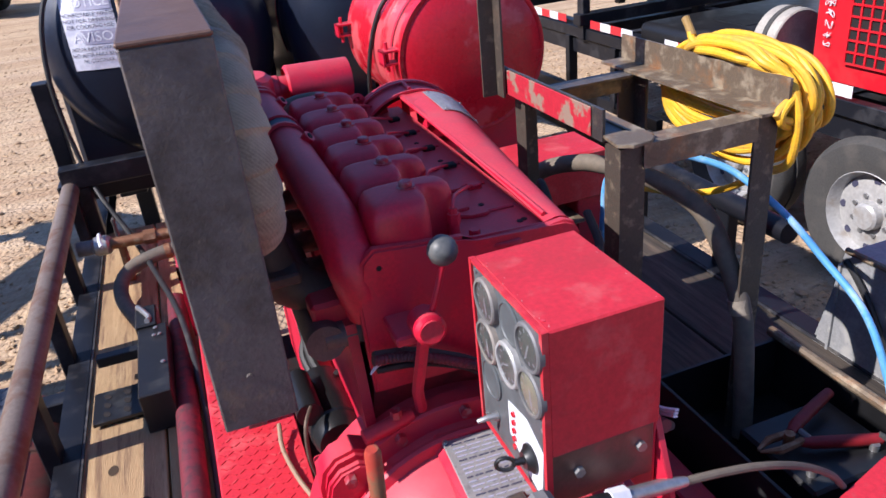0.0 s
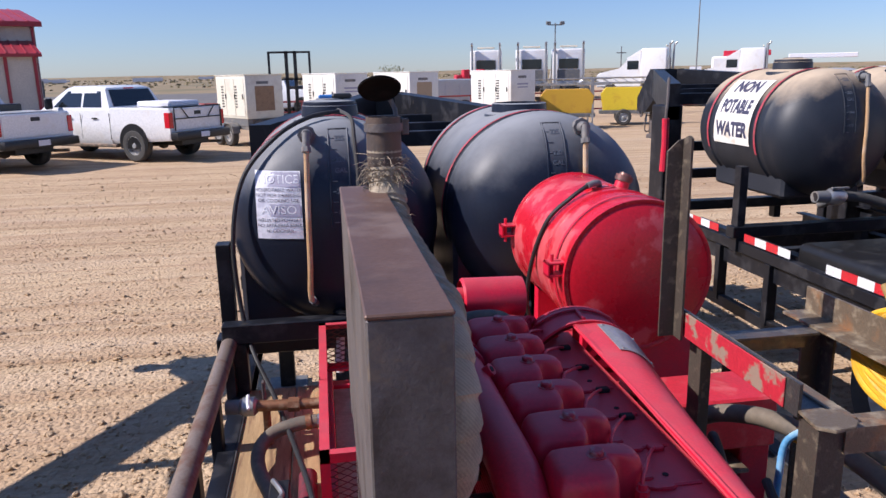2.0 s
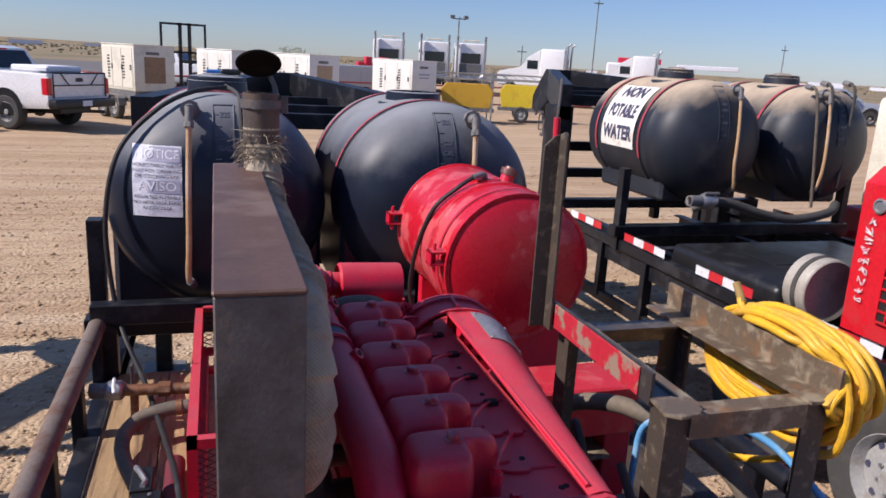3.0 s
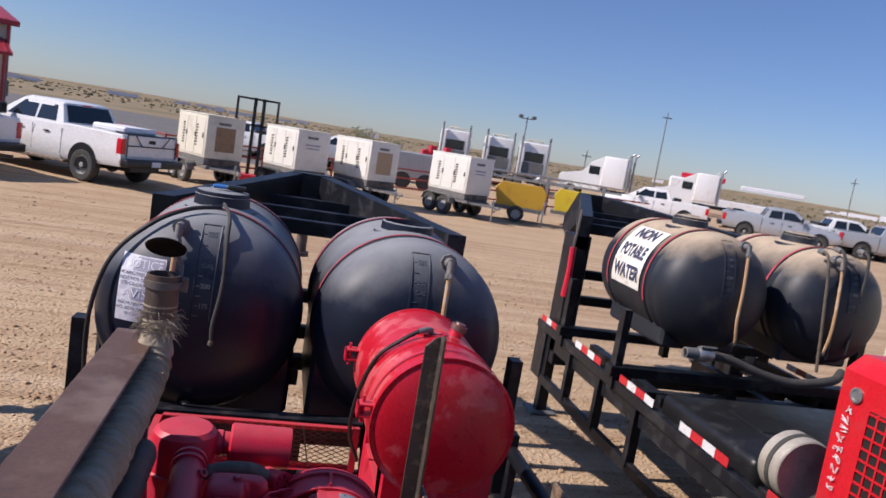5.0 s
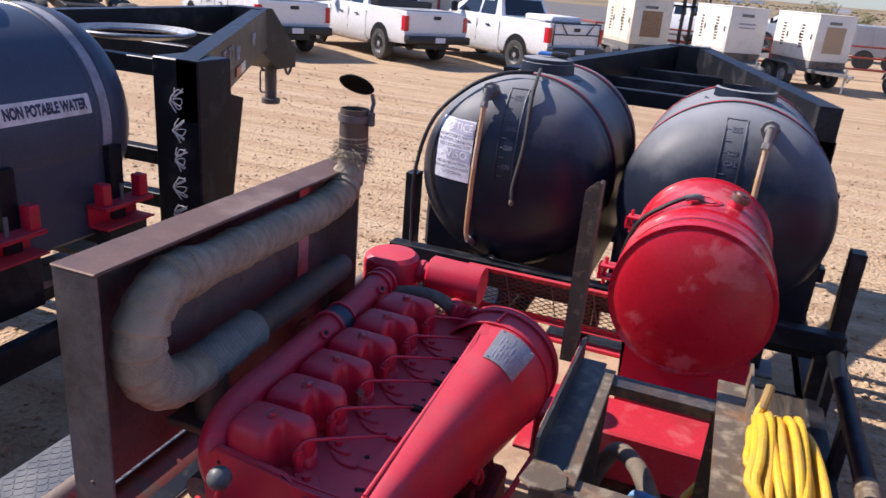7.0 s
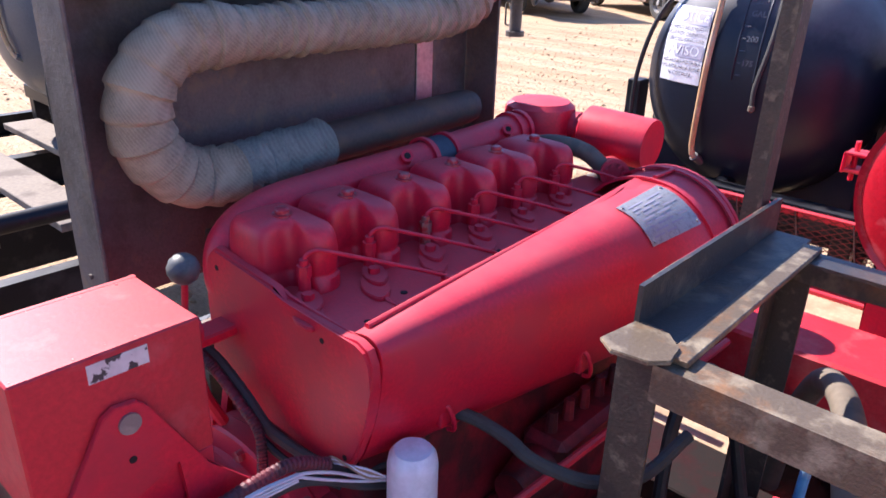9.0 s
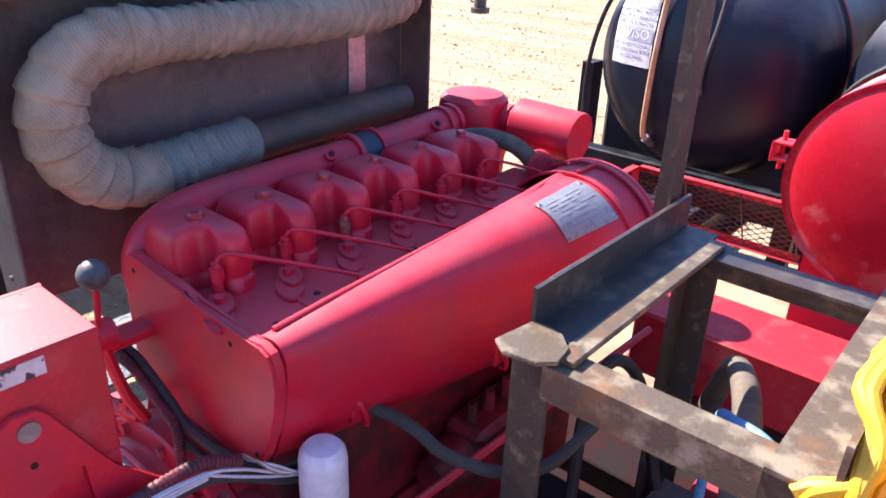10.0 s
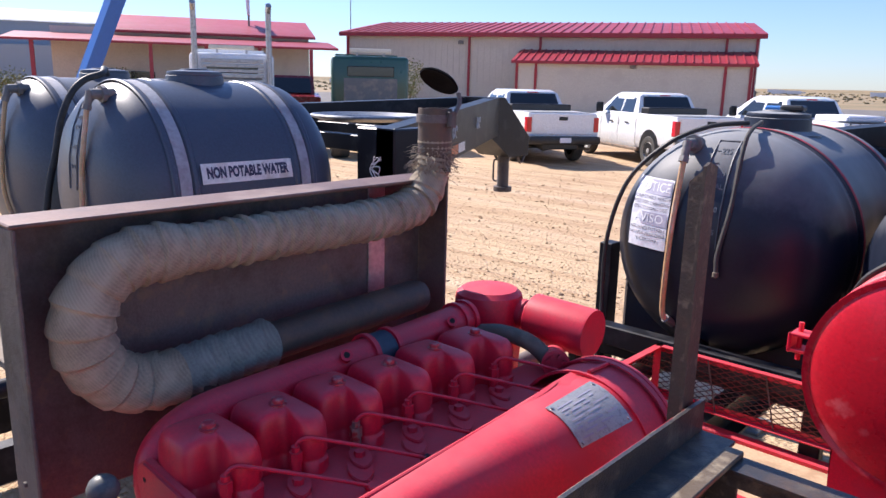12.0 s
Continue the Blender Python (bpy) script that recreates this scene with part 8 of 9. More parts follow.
for yb in (1.85, 2.47):
    rb = thing("strap_saddle", (-1.74, yb, 0.9), "red painted steel saddle holding a tank strap", "bracket", "red strap saddles")
    part("channel", channel(B(), (-1.80, yb - 0.15, 1.07), (-1.80, yb + 0.15, 1.07), 0.12, 0.10, 0.008, (0, 0, 1), (1, 0, 0)), RED, rb)
    part("shelf", box(B(), -1.80, -1.68, yb - 0.15, yb + 0.15, 1.171, 1.18, 0.002), RED, rb)
    for s in (-1, 1):
        part("post", box(B(), -1.76, -1.70, min(yb + s * 0.09, yb + s * 0.14), max(yb + s * 0.09, yb + s * 0.14), 1.18, 1.285, 0.004), RED, rb)
    part("strap_bolt", cyl(B(), (-1.73, yb, 1.18), (-1.73, yb, 1.26), 0.009, None, 8), GREYM, rb)
    part("support", box(B(), -1.79, -1.70, yb - 0.12, yb + 0.12, 0.84, 1.07, 0.004), BLACK, rb)
gm = thing("green_machine", (-1.9, -0.6, 0.8), "lime green and black machine on the next trailer", "machine")
part("body", box(B(), -2.3, -1.75, -0.9, 0.0, 0.86, 1.30, 0.03), LIME, gm)
part("cover", box(B(), -2.35, -1.72, -0.9, 0.05, 1.30, 1.42, 0.02), DARKPAINT, gm)
part("valve", cyl(B(), (-1.75, -0.1, 1.2), (-1.66, -0.1, 1.2), 0.05, None, 16), GALV, gm)
for k in range(14):
    part("plank", box(B(), LX - 0.9, LX + 0.9, 2.5 - 0.42 * k, 2.70 - 0.42 * k, 0.80, 0.835, 0.003), DECKGREY, trailer_left)


# ---- parked vehicles ----
def loft(bm, sections):
    """Closed skin over rings of equal count."""
    rings = [[bm.verts.new(p) for p in s] for s in sections]
    for a, c in zip(rings, rings[1:]):
        for k in range(len(a)):
            bm.faces.new((a[k], a[(k + 1) % len(a)], c[(k + 1) % len(a)], c[k]))
    bm.faces.new(rings[0][::-1]), bm.faces.new(rings[-1])
    return bm


def pane(pts, t=0.008):
    g = B()
    g.faces.new([g.verts.new(p) for p in pts])
    g.normal_update()
    bmesh.ops.solidify(g, geom=g.faces[:], thickness=t)
    return g


def arch(y, z, r, s, w):
    """Flat dark sheet on a body side that paints the shade of a wheel-arch opening."""
    return prism(B(), [(y + r * math.cos(radians(a)), z + r * math.sin(radians(a))) for a in range(-20, 201, 10)], s * w - 0.008, s * w + 0.008, ALONG_X)


def pickup(paint=None, box_in_bed=True, label="white crew-cab pickup truck parked on the gravel"):
    paint = paint or WHITE
    t = thing("pickup_truck", (0, 0, 0), label, "pickup truck", "parked pickups")
    W = 0.99

    def ring(y, z0, z1, wt, wb=None):
        wb = wb or W - 0.06
        return [(-wb, y, z0), (-W, y, z0 + 0.12), (-W, y, z0 + 0.45 * (z1 - z0) + 0.1), (-wt, y, z1 - 0.03), (-wt + 0.04, y, z1), (wt - 0.04, y, z1), (wt, y, z1 - 0.03), (W, y, z0 + 0.45 * (z1 - z0) + 0.1), (W, y, z0 + 0.12), (wb, y, z0)]

    part("body", loft(B(), [ring(-1.22, 0.62, 1.30, 0.94), ring(-1.18, 0.55, 1.34, 0.96), ring(0.74, 0.46, 1.36, 0.96)]), paint, t)
    part("cab_body", loft(B(), [ring(0.76, 0.44, 1.34, 0.94), ring(2.9, 0.44, 1.30, 0.94), ring(3.2, 0.46, 1.27, 0.92), ring(4.4, 0.5, 1.16, 0.86), ring(4.68, 0.55, 1.02, 0.80), ring(4.74, 0.6, 0.9, 0.78)]), paint, t)

    def cabring(y, z, w, zb=1.30):
        return [(-0.93, y if zb == 1.30 else y, zb), (-w, y, z - 0.05), (-w + 0.07, y, z), (w - 0.07, y, z), (w, y, z - 0.05), (0.93, y, zb)]

    part("cab", loft(B(), [[(-0.93, 0.78, 1.30), (-0.91, 0.80, 1.36), (-0.88, 0.80, 1.37), (0.88, 0.80, 1.37), (0.91, 0.80, 1.36), (0.93, 0.78, 1.30)], [(-0.93, 0.9, 1.30), (-0.76, 1.03, 1.80), (-0.68, 1.05, 1.85), (0.68, 1.05, 1.85), (0.76, 1.03, 1.80), (0.93, 0.9, 1.30)],
                          cabring(1.4, 1.90, 0.76), cabring(2.2, 1.90, 0.76), [(-0.93, 2.75, 1.30), (-0.76, 2.45, 1.80), (-0.68, 2.43, 1.85), (0.68, 2.43, 1.85), (0.76, 2.45, 1.80), (0.93, 2.75, 1.30)],
                          [(-0.93, 3.3, 1.28), (-0.91, 3.26, 1.30), (-0.86, 3.25, 1.31), (0.86, 3.25, 1.31), (0.91, 3.26, 1.30), (0.93, 3.3, 1.28)]]), paint, t)
    for s in (-1, 1):
        def at_(y, z):
            return (s * (0.935 - 0.17 * (z - 1.30) / 0.5 + 0.008), y, z)
        part("rear_door_window", pane([at_(1.06, 1.37), at_(1.16, 1.76), at_(1.72, 1.79), at_(1.72, 1.37)]), GLASS_DARK, t, "dark window pane")
        part("front_door_window", pane([at_(1.80, 1.37), at_(1.80, 1.79), at_(2.32, 1.77), at_(2.78, 1.37)]), GLASS_DARK, t, "dark window pane")
        tl = B()
        box(tl, min(s * 0.86, s * 1.0), max(s * 0.86, s * 1.0), -1.24, -1.06, 0.86, 1.24, 0.015)
        part("tail_lamp", tl, REDLAMP, t, "red tail lamp")
        mb = B()
        box(mb, min(s * 1.0, s * 1.22), max(s * 1.0, s * 1.22), 2.66, 2.76, 1.32, 1.60, 0.03)
        part("mirror", mb, DARKPAINT, t, "black wing mirror")
        for y in (0.0, 3.72):
            part("wheel_arch", arch(y, 0.50, 0.47, s, W), DARKPAINT, t, "dark sheet for the shaded wheel arch")
            wheel(t, (s * (W - 0.11), y, 0.41), 0.41, 0.27, s, lugs=8)
        for y in (1.30, 2.20):
            hb = B()
            box(hb, min(s * (W - 0.005), s * (W + 0.02)), max(s * (W - 0.005), s * (W + 0.02)), y - 0.12, y + 0.06, 1.07, 1.11, 0.006)
            part("door_handle", hb, DARKPAINT, t)
        for y in (0.755, 1.76, 2.84):
            sb = B()
            box(sb, min(s * (W - 0.01), s * (W + 0.001)), max(s * (W - 0.01), s * (W + 0.001)), y - 0.006, y + 0.006, 0.58, 1.22)
            part("door_seam", sb, DARK_FILL, t)
        st_ = B()
        box(st_, min(s * 0.82, s * 1.0), max(s * 0.82, s * 1.0), 0.6, 3.1, 0.36, 0.44, 0.02)
        part("running_board", st_, MUDDY, t, "dusty running board")
    part("rear_window", pane([(-0.76, 0.795, 1.385), (0.76, 0.795, 1.385), (0.67, 1.005, 1.80), (-0.67, 1.005, 1.80)], 0.012), GLASS_DARK, t, "dark rear window")
    part("brake_lamp", box(B(), -0.16, 0.16, 1.02, 1.05, 1.815, 1.845, 0.005), REDLAMP, t)
    part("windscreen", pane([(-0.80, 3.20, 1.345), (0.80, 3.20, 1.345), (0.70, 2.50, 1.83), (-0.70, 2.50, 1.83)], -0.012), GLASS_DARK, t, "dark windscreen")
    # black sheet on the closed body paints the shade inside the bed
    part("bed_opening", box(B(), -0.80, 0.80, -1.10, 0.68, 1.335, 1.346), DARKPAINT, t, "dark sheet for the shaded open bed")
    if box_in_bed:
        part("tool_box", box(B(), -0.88, 0.88, 0.30, 0.72, 1.34, 1.52, 0.02), DARKPAINT, t, "low black tool box")
    part("tailgate", box(B(), -0.84, 0.84, -1.235, -1.21, 0.80, 1.32, 0.012), paint, t)
    part("tailgate_handle", box(B(), -0.12, 0.12, -1.244, -1.232, 1.16, 1.25, 0.006), DARKPAINT, t, "dark tailgate handle")
    part("rear_bumper", box(B(), -0.98, 0.98, -1.44, -1.20, 0.56, 0.76, 0.035, seg=2), DARKPAINT, t, "black rear bumper")
    part("number_plate", box(B(), -0.155, 0.155, -1.448, -1.438, 0.60, 0.73, 0.003), PALE, t, "pale number plate")
    part("exhaust_tip", cyl(B(), (0.55, -0.9, 0.42), (0.75, -1.30, 0.42), 0.04, None, 12), MUDDY, t)
    part("axle", cyl(B(), (-0.8, 0, 0.41), (0.8, 0, 0.41), 0.07, None, 12), MUDDY, t)
    part("diff", lathe(B(), [(0, -0.16), (0.11, -0.12), (0.15, 0), (0.11, 0.12), (0, 0.16)], Matrix.Translation((0, 0, 0.41)), 16), MUDDY, t)
    part("chassis", box(B(), -0.5, 0.5, -1.1, 4.3, 0.40, 0.58, 0.02), DARKPAINT, t)
    return t


YAW = 57
pk = pickup()
pk.matrix_basis = pose(-10.7, 17.3, 0, 0, 0, YAW)
pk_b = copy_thing(pk, pose(-7.6, 19.2, 0, 0, 0, YAW))
pk_c = pickup(box_in_bed=False, label="white crew-cab pickup with an open mesh tailgate and cargo")
part("tailgate_frame", sweep(B(), [(-0.84, -1.26, 0.80), (-0.84, -1.26, 1.36), (0.84, -1.26, 1.36), (0.84, -1.26, 0.80)], 0.02, 8), DARKPAINT, pk_c, "black tube tailgate frame")
for x0, x1 in ((-0.6, -0.35), (0.6, 0.35)):
    part("frame_strut", sweep(B(), [(x0, -1.26, 1.36), (x1, -1.26, 1.08)], 0.014, 6), DARKPAINT, pk_c)
part("frame_bar", sweep(B(), [(-0.84, -1.26, 1.08), (0.84, -1.26, 1.08)], 0.014, 6), DARKPAINT, pk_c)
part("cargo", box(B(), -0.6, 0.5, -0.9, 0.2, 1.345, 1.50, 0.04), PALE, pk_c, "white sacks in the bed")
pk_c.matrix_basis = pose(-4.2, 20.55, 0, 0, 0, YAW)
pk_d = copy_thing(pk, pose(22.4, 38.2, 0, 0, 0, 62))
suv = pickup(SILVER, False, "silver pickup parked beyond the light towers")
suv.matrix_basis = pose(25.1, 36.4, 0, 0, 0, -120)
for k, (x, y, a) in enumerate(((27.4, 39.6, -115), (29.0, 36.3, -112), (30.4, 34.1, -110), (-0.6, 40.4, 70), (2.2, 41.0, 70), (5.0, 41.4, 70))):
    copy_thing(pk if k % 2 else suv, pose(x, y, 0, 0, 0, a))


def generator(mat, label, board=None):
    """Towable generator: housing on a twin-axle chassis, drawbar towards +x."""
    t = thing("trailer_generator", (0, 0, 0), label, "generator", "towable generators")
    part("housing", box(B(), -0.62, 0.62, -0.95, 0.95, 0.82, 2.10, 0.025, seg=2), mat, t)
    part("base_tank", box(B(), -0.60, 0.60, -0.92, 0.92, 0.60, 0.82, 0.01), GREYM, t)
    part("roof_lip", box(B(), -0.64, 0.64, -0.97, 0.97, 2.085, 2.115, 0.01), mat, t)
    # the near end: vent with slats, emblem bar and lines
    part("end_vent", box(B(), -0.46, 0.46, -0.958, -0.95, 0.62, 0.80), MUDDY, t)
    if board:
        part("board_panel", box(B(), -0.32, 0.32, -0.962, -0.95, 1.05, 1.78, 0.004), board, t, "plain tan board panel")
    else:
        part("text_bar", box(B(), -0.30, 0.24, -0.957, -0.95, 1.62, 1.67), INKFADE, t)
        part("text_bar", box(B(), -0.28, 0.22, -0.957, -0.95, 1.52, 1.56), INKFADE, t)
    part("badge", box(B(), -0.26, 0.14, -0.958, -0.95, 1.84, 1.92), GREYM, t, "grey badge")
    for s in (-1, 1):
        for y0, y1 in ((-0.85, -0.28), (-0.24, 0.28), (0.32, 0.85)):
            part("side_door", box(B(), min(s * 0.618, s * 0.632), max(s * 0.618, s * 0.632), y0, y1, 0.90, 2.02, 0.004), mat, t)
        for y0 in (-0.42, 0.44):
            for k in range(8):
                lb = B()
                box(lb, min(s * 0.63, s * 0.640), max(s * 0.63, s * 0.640), y0, y0 + 0.13, 1.15 + 0.085 * k, 1.19 + 0.085 * k)
                part("louvre", lb, DARK_FILL, t)
        for y in (-0.8, -0.3, 0.28):
            hb = B()
            box(hb, min(s * 0.63, s * 0.65), max(s * 0.63, s * 0.65), y, y + 0.05, 1.40, 1.55, 0.005)
            part("door_latch", hb, DARKPAINT, t)
        for y in (-0.15, 0.55):
            wheel(t, (s * 0.78, y, 0.33), 0.33, 0.20, s, lugs=6)
        part("mudguard", prism(B(), [(y + 0, z) for y, z in [(-0.52, 0.40), (-0.46, 0.60), (-0.30, 0.70), (0.70, 0.70), (0.86, 0.60), (0.92, 0.40), (0.89, 0.40), (0.83, 0.58), (0.69, 0.67), (-0.29, 0.67), (-0.43, 0.58), (-0.49, 0.40)]], s * 0.78 - 0.12, s * 0.78 + 0.12, ALONG_X), GREYM, t)
    part("chassis", box(B(), -0.58, 0.58, -1.05, 1.0, 0.50, 0.60, 0.008), GREYM, t)
    part("drawbar", prism(B(), [(-0.5, -1.0), (0.5, -1.0), (0.06, -1.9), (-0.06, -1.9)], 0.50, 0.57), GREYM, t)
    part("jack", cyl(B(), (0.0, -1.75, 0.05), (0.0, -1.75, 0.75), 0.03, None, 10), GALV, t)
    part("coupler", box(B(), -0.05, 0.05, -2.05, -1.85, 0.48, 0.57, 0.01), GALV, t)
    part("chain", sweep(B(), [(0.1, -1.6, 0.5), (0.16, -1.7, 0.35), (0.1, -1.85, 0.5)], 0.02, 6), GALV, t)
    return t


GY = 33
g1 = generator(CREAM, "cream towable generator with a tan board panel", TAN_DARK)
g1.matrix_basis = pose(-2.2, 24.0, 0, 0, 0, GY)
g2 = generator(GENWHITE, "white towable generator on a twin-axle trailer")
g2.matrix_basis = pose(0.45, 24.8, 0, 0, 0, GY)
g3 = generator(GENWHITE, "white towable generator with a tan board panel", TAN)
g3.matrix_basis = pose(2.8, 25.1, 0, 0, 0, GY)
g4 = copy_thing(g2, pose(6.25, 25.6, 0, 0, 0, GY))


def light_tower(mat, label):
    t = thing("light_tower", (0, 0, 0), label, "light tower", "towable light towers")
    part("housing", prism(B(), [(-0.85, 0.55), (-0.95, 1.15), (-0.75, 1.40), (0.75, 1.40), (0.95, 1.15), (0.85, 0.55)], -0.45, 0.45, ALONG_X, 0.02), mat, t)
    part("chassis", box(B(), -0.5, 0.5, -1.0, 1.0, 0.42, 0.55, 0.01), GREYM, t)
    for s in (-1, 1):
        wheel(t, (s * 0.62, 0.1, 0.30), 0.30, 0.18, s, lugs=5)
        part("outrigger", box(B(), min(s * 0.5, s * 0.9), max(s * 0.5, s * 0.9), -0.9, -0.82, 0.42, 0.50, 0.005), GALV, t)
        part("jack", cyl(B(), (s * 0.9, -0.86, 0.02), (s * 0.9, -0.86, 0.9), 0.03, None, 8), GALV, t)
    for k in range(2):
        part("mast", box(B(), -0.10 + 0.12 * k, -0.02 + 0.12 * k, -1.6, 1.9, 1.52, 1.60, 0.004), GALV, t, "folded lattice mast")
    for k in range(9):
        part("mast_brace", sweep(B(), [(-0.09, -1.5 + 0.36 * k, 1.6), (0.17, -1.3 + 0.36 * k, 1.72)], 0.014, 5), GALV, t)
    part("mast_rail", sweep(B(), [(0.04, -1.6, 1.75), (0.04, 1.7, 1.75)], 0.03, 6), GALV, t)
    part("mast_stand", box(B(), -0.08, 0.08, -0.98, -0.86, 0.55, 1.72, 0.005), GALV, t)
    for k in range(4):
        part("lamp_head", lathe(B(), [(0.05, 0), (0.16, 0.14), (0.17, 0.2), (0, 0.18)], Matrix.Translation((-0.3 + 0.2 * k, 1.8, 1.55)) @ Matrix.Rotation(1.2, 4, "X"), 14), GALV, t)
    return t


l1 = light_tower(ORANGEP, "amber towable light tower with folded mast")
l1.matrix_basis = pose(8.8, 26.3, 0, 0, 0, 75)
l2 = light_tower(YELLOWP, "yellow towable light tower with folded mast")
l2.matrix_basis = pose(11.5, 27.3, 0, 0, 0, 70)


def semi_tractor(mat, label, stacks=True, top=3.55, rack=False):
    t = thing("semi_tractor", (0, 0, 0), label, "truck", "parked trucks")
    part("sleeper", box(B(), -1.15, 1.15, 0.0, 1.9, 1.1, top, 0.12, seg=3), mat, t)
    if top > 3.2:
        part("fairing", prism(B(), [(1.9, 3.5), (3.0, 2.85), (3.0, 2.7), (1.9, 2.7)], -1.05, 1.05, ALONG_X, 0.05), mat, t)
    part("cab", prism(B(), [(1.85, 1.1), (1.85, 2.85), (2.9, 2.85), (3.5, 2.05), (5.0, 1.85), (5.3, 1.6), (5.3, 0.7), (1.85, 0.7)], -1.05, 1.05, ALONG_X, 0.06), mat, t)
    for s in (-1, 1):
        wb = B()
        box(wb, min(s * 1.04, s * 1.062), max(s * 1.04, s * 1.062), 2.1, 2.95, 2.0, 2.65, 0.02)
        part("door_window", wb, GLASS_DARK, t)
        for y in (-2.6, -1.3, 4.2):
            wheel(t, (s * 1.0, y, 0.5), 0.5, 0.30 if y > 0 else 0.5, s, lugs=8)
        if stacks:
            part("exhaust_stack", sweep(B(), curve([(s * 1.0, -0.15, 1.0), (s * 1.0, -0.15, 3.6), (s * 1.0, -0.22, 3.85), (s * 1.0, -0.38, 4.0)], 5), 0.08, 12), GALV, t, "bright exhaust stack")
    part("windscreen", pane([(-0.95, 3.48, 2.12), (0.95, 3.48, 2.12), (0.9, 2.95, 2.8), (-0.9, 2.95, 2.8)], 0.02), GLASS_DARK, t)
    if rack:
        for k in range(6):
            part("rack_slat", box(B(), -0.85, 0.85, -0.06, -0.03, 1.75 + 0.14 * k, 1.84 + 0.14 * k, 0.006), GALV, t)
    part("rear_window", box(B(), -0.7, 0.7, -0.025, 0.0, 2.15, min(2.85, top - 0.3), 0.02), GLASS_DARK, t, "dark rear window")
    part("light_bar", box(B(), -0.62, 0.62, 0.1, 0.2, top + 0.1, top + 0.22, 0.02), CREAM, t)
    for s in (-0.4, 0.4):
        part("light_bar_post", box(B(), s - 0.03, s + 0.03, 0.12, 0.18, top - 0.02, top + 0.1), GALV, t)
    part("rear_panel", box(B(), -0.8, 0.8, -0.02, 0.0, 1.3, 2.1, 0.0), GREYM, t, "grey cab back with hoses")
    part("frame", box(B(), -0.45, 0.45, -3.4, 5.0, 0.65, 0.95, 0.02), DARKPAINT, t)
    part("fifth_wheel", cyl(B(), (0, -2.0, 0.95), (0, -2.0, 1.08), 0.45, None, 20), DARKPAINT, t)
    return t


st1 = semi_tractor(WHITE, "white sleeper-cab truck tractor parked in the yard")
st1.matrix_basis = pose(12.0, 54.0, 0, 0, 0, -14)
for x, y, a in ((15.2, 53.2, -14), (17.7, 52.4, -14), (26.4, 54.5, 55), (36.5, 58, 60)):
    copy_thing(st1, pose(x, y, 0, 0, 0, a))
wt = semi_tractor(WHITE, "white truck tractor with two tall chrome stacks", top=2.7, rack=True)
wt.matrix_basis = pose(-17.8, 12.1, 0, 0, 0, 60)
gt = semi_tractor(GREENP, "dark green truck tractor parked by the building", stacks=False, top=2.75)
gt.matrix_basis = pose(-15.9, 15.6, 0, 0, 0, 52)

# ---- buildings ----
shed = thing("metal_building", (-20, 30, 0), "beige metal-clad building with a red roof and trim", "building")
P0, P1 = Vector((-13.7, 40.6, 0)), Vector((-34.5, 30.4, 0))
bl_ = (P1 - P0).length
BM = Matrix.Translation(P0) @ Matrix.Rotation(math.atan2(P1.y - P0.y, P1.x - P0.x), 4, "Z")


def laid(bm, m=BM):
    bmesh.ops.transform(bm, matrix=m, verts=bm.verts)
    return bm


part("wall", laid(box(B(), 0, bl_, -14, 0, 0, 4.75)), WALLM, shed)
part("gable", laid(prism(B(), [(0, 4.7), (-7, 5.7), (-14, 4.7)], 0.0, bl_, ALONG_X)), WALLM, shed)
ribs = B()
for k in range(64):
    box(ribs, 0.15 + bl_ / 64 * k, 0.20 + bl_ / 64 * k, 0.0, 0.02, 0.05, 4.7)
tagged(part("wall_ribs", laid(ribs), WALLM, shed), kind="stuff")
part("roof", laid(prism(B(), [(0.35, 4.70), (-7, 5.8), (-14.3, 4.70), (-14.3, 4.85), (-7, 5.95), (0.35, 4.85)], -0.3, bl_ + 0.3, ALONG_X)), REDROOF, shed, "red ribbed roof")
rr = B()
for k in range(44):
    x = bl_ / 44 * (k + 0.5)
    prism(rr, [(0.36, 4.85), (-7, 5.952), (-7, 6.0), (0.36, 4.90)], x - 0.03, x + 0.03, ALONG_X)
tagged(part("roof_ribs", laid(rr), REDROOF, shed), kind="stuff")
part("gutter", laid(box(B(), -0.3, bl_ + 0.3, 0.30, 0.42, 4.60, 4.82, 0.01)), REDROOF, shed)
for x in (0.12, 1.6, 11.4, 15.5, bl_ - 0.15):
    part("downpipe", laid(box(B(), x - 0.06, x + 0.06, 0.02, 0.14, 0.0, 4.6, 0.01)), REDROOF, shed)
porch = part("lean_to", laid(box(B(), 0.4, 12.3, 0.02, 2.4, 0, 3.15)), WALLM, shed, "lower beige lean-to")
part("lean_to_roof", laid(prism(B(), [(-0.02, 3.80), (2.7, 3.12), (2.7, 3.27), (-0.02, 3.95)], 0.2, 12.5, ALONG_X)), REDROOF, shed, "red lean-to roof")
pr_ = B()
for k in range(30):
    x = 0.4 + 0.41 * k
    prism(pr_, [(0.0, 3.95), (2.7, 3.27), (2.7, 3.32), (0.0, 4.0)], x - 0.03, x + 0.03, ALONG_X)
tagged(part("lean_to_ribs", laid(pr_), REDROOF, shed), kind="stuff")
for x in (0.5, 1.7, 11.2, 12.22):
    part("corner_trim", laid(box(B(), x - 0.07, x + 0.07, 2.4, 2.46, 0.0, 3.12)), REDROOF, shed)
for x, y, z in ((6.2, 2.42, 2.95), (16.0, 0.02, 4.2)):
    part("wall_lamp", laid(box(B(), x - 0.15, x + 0.15, y, y + 0.12, z, z + 0.2, 0.02)), GREYM, shed)
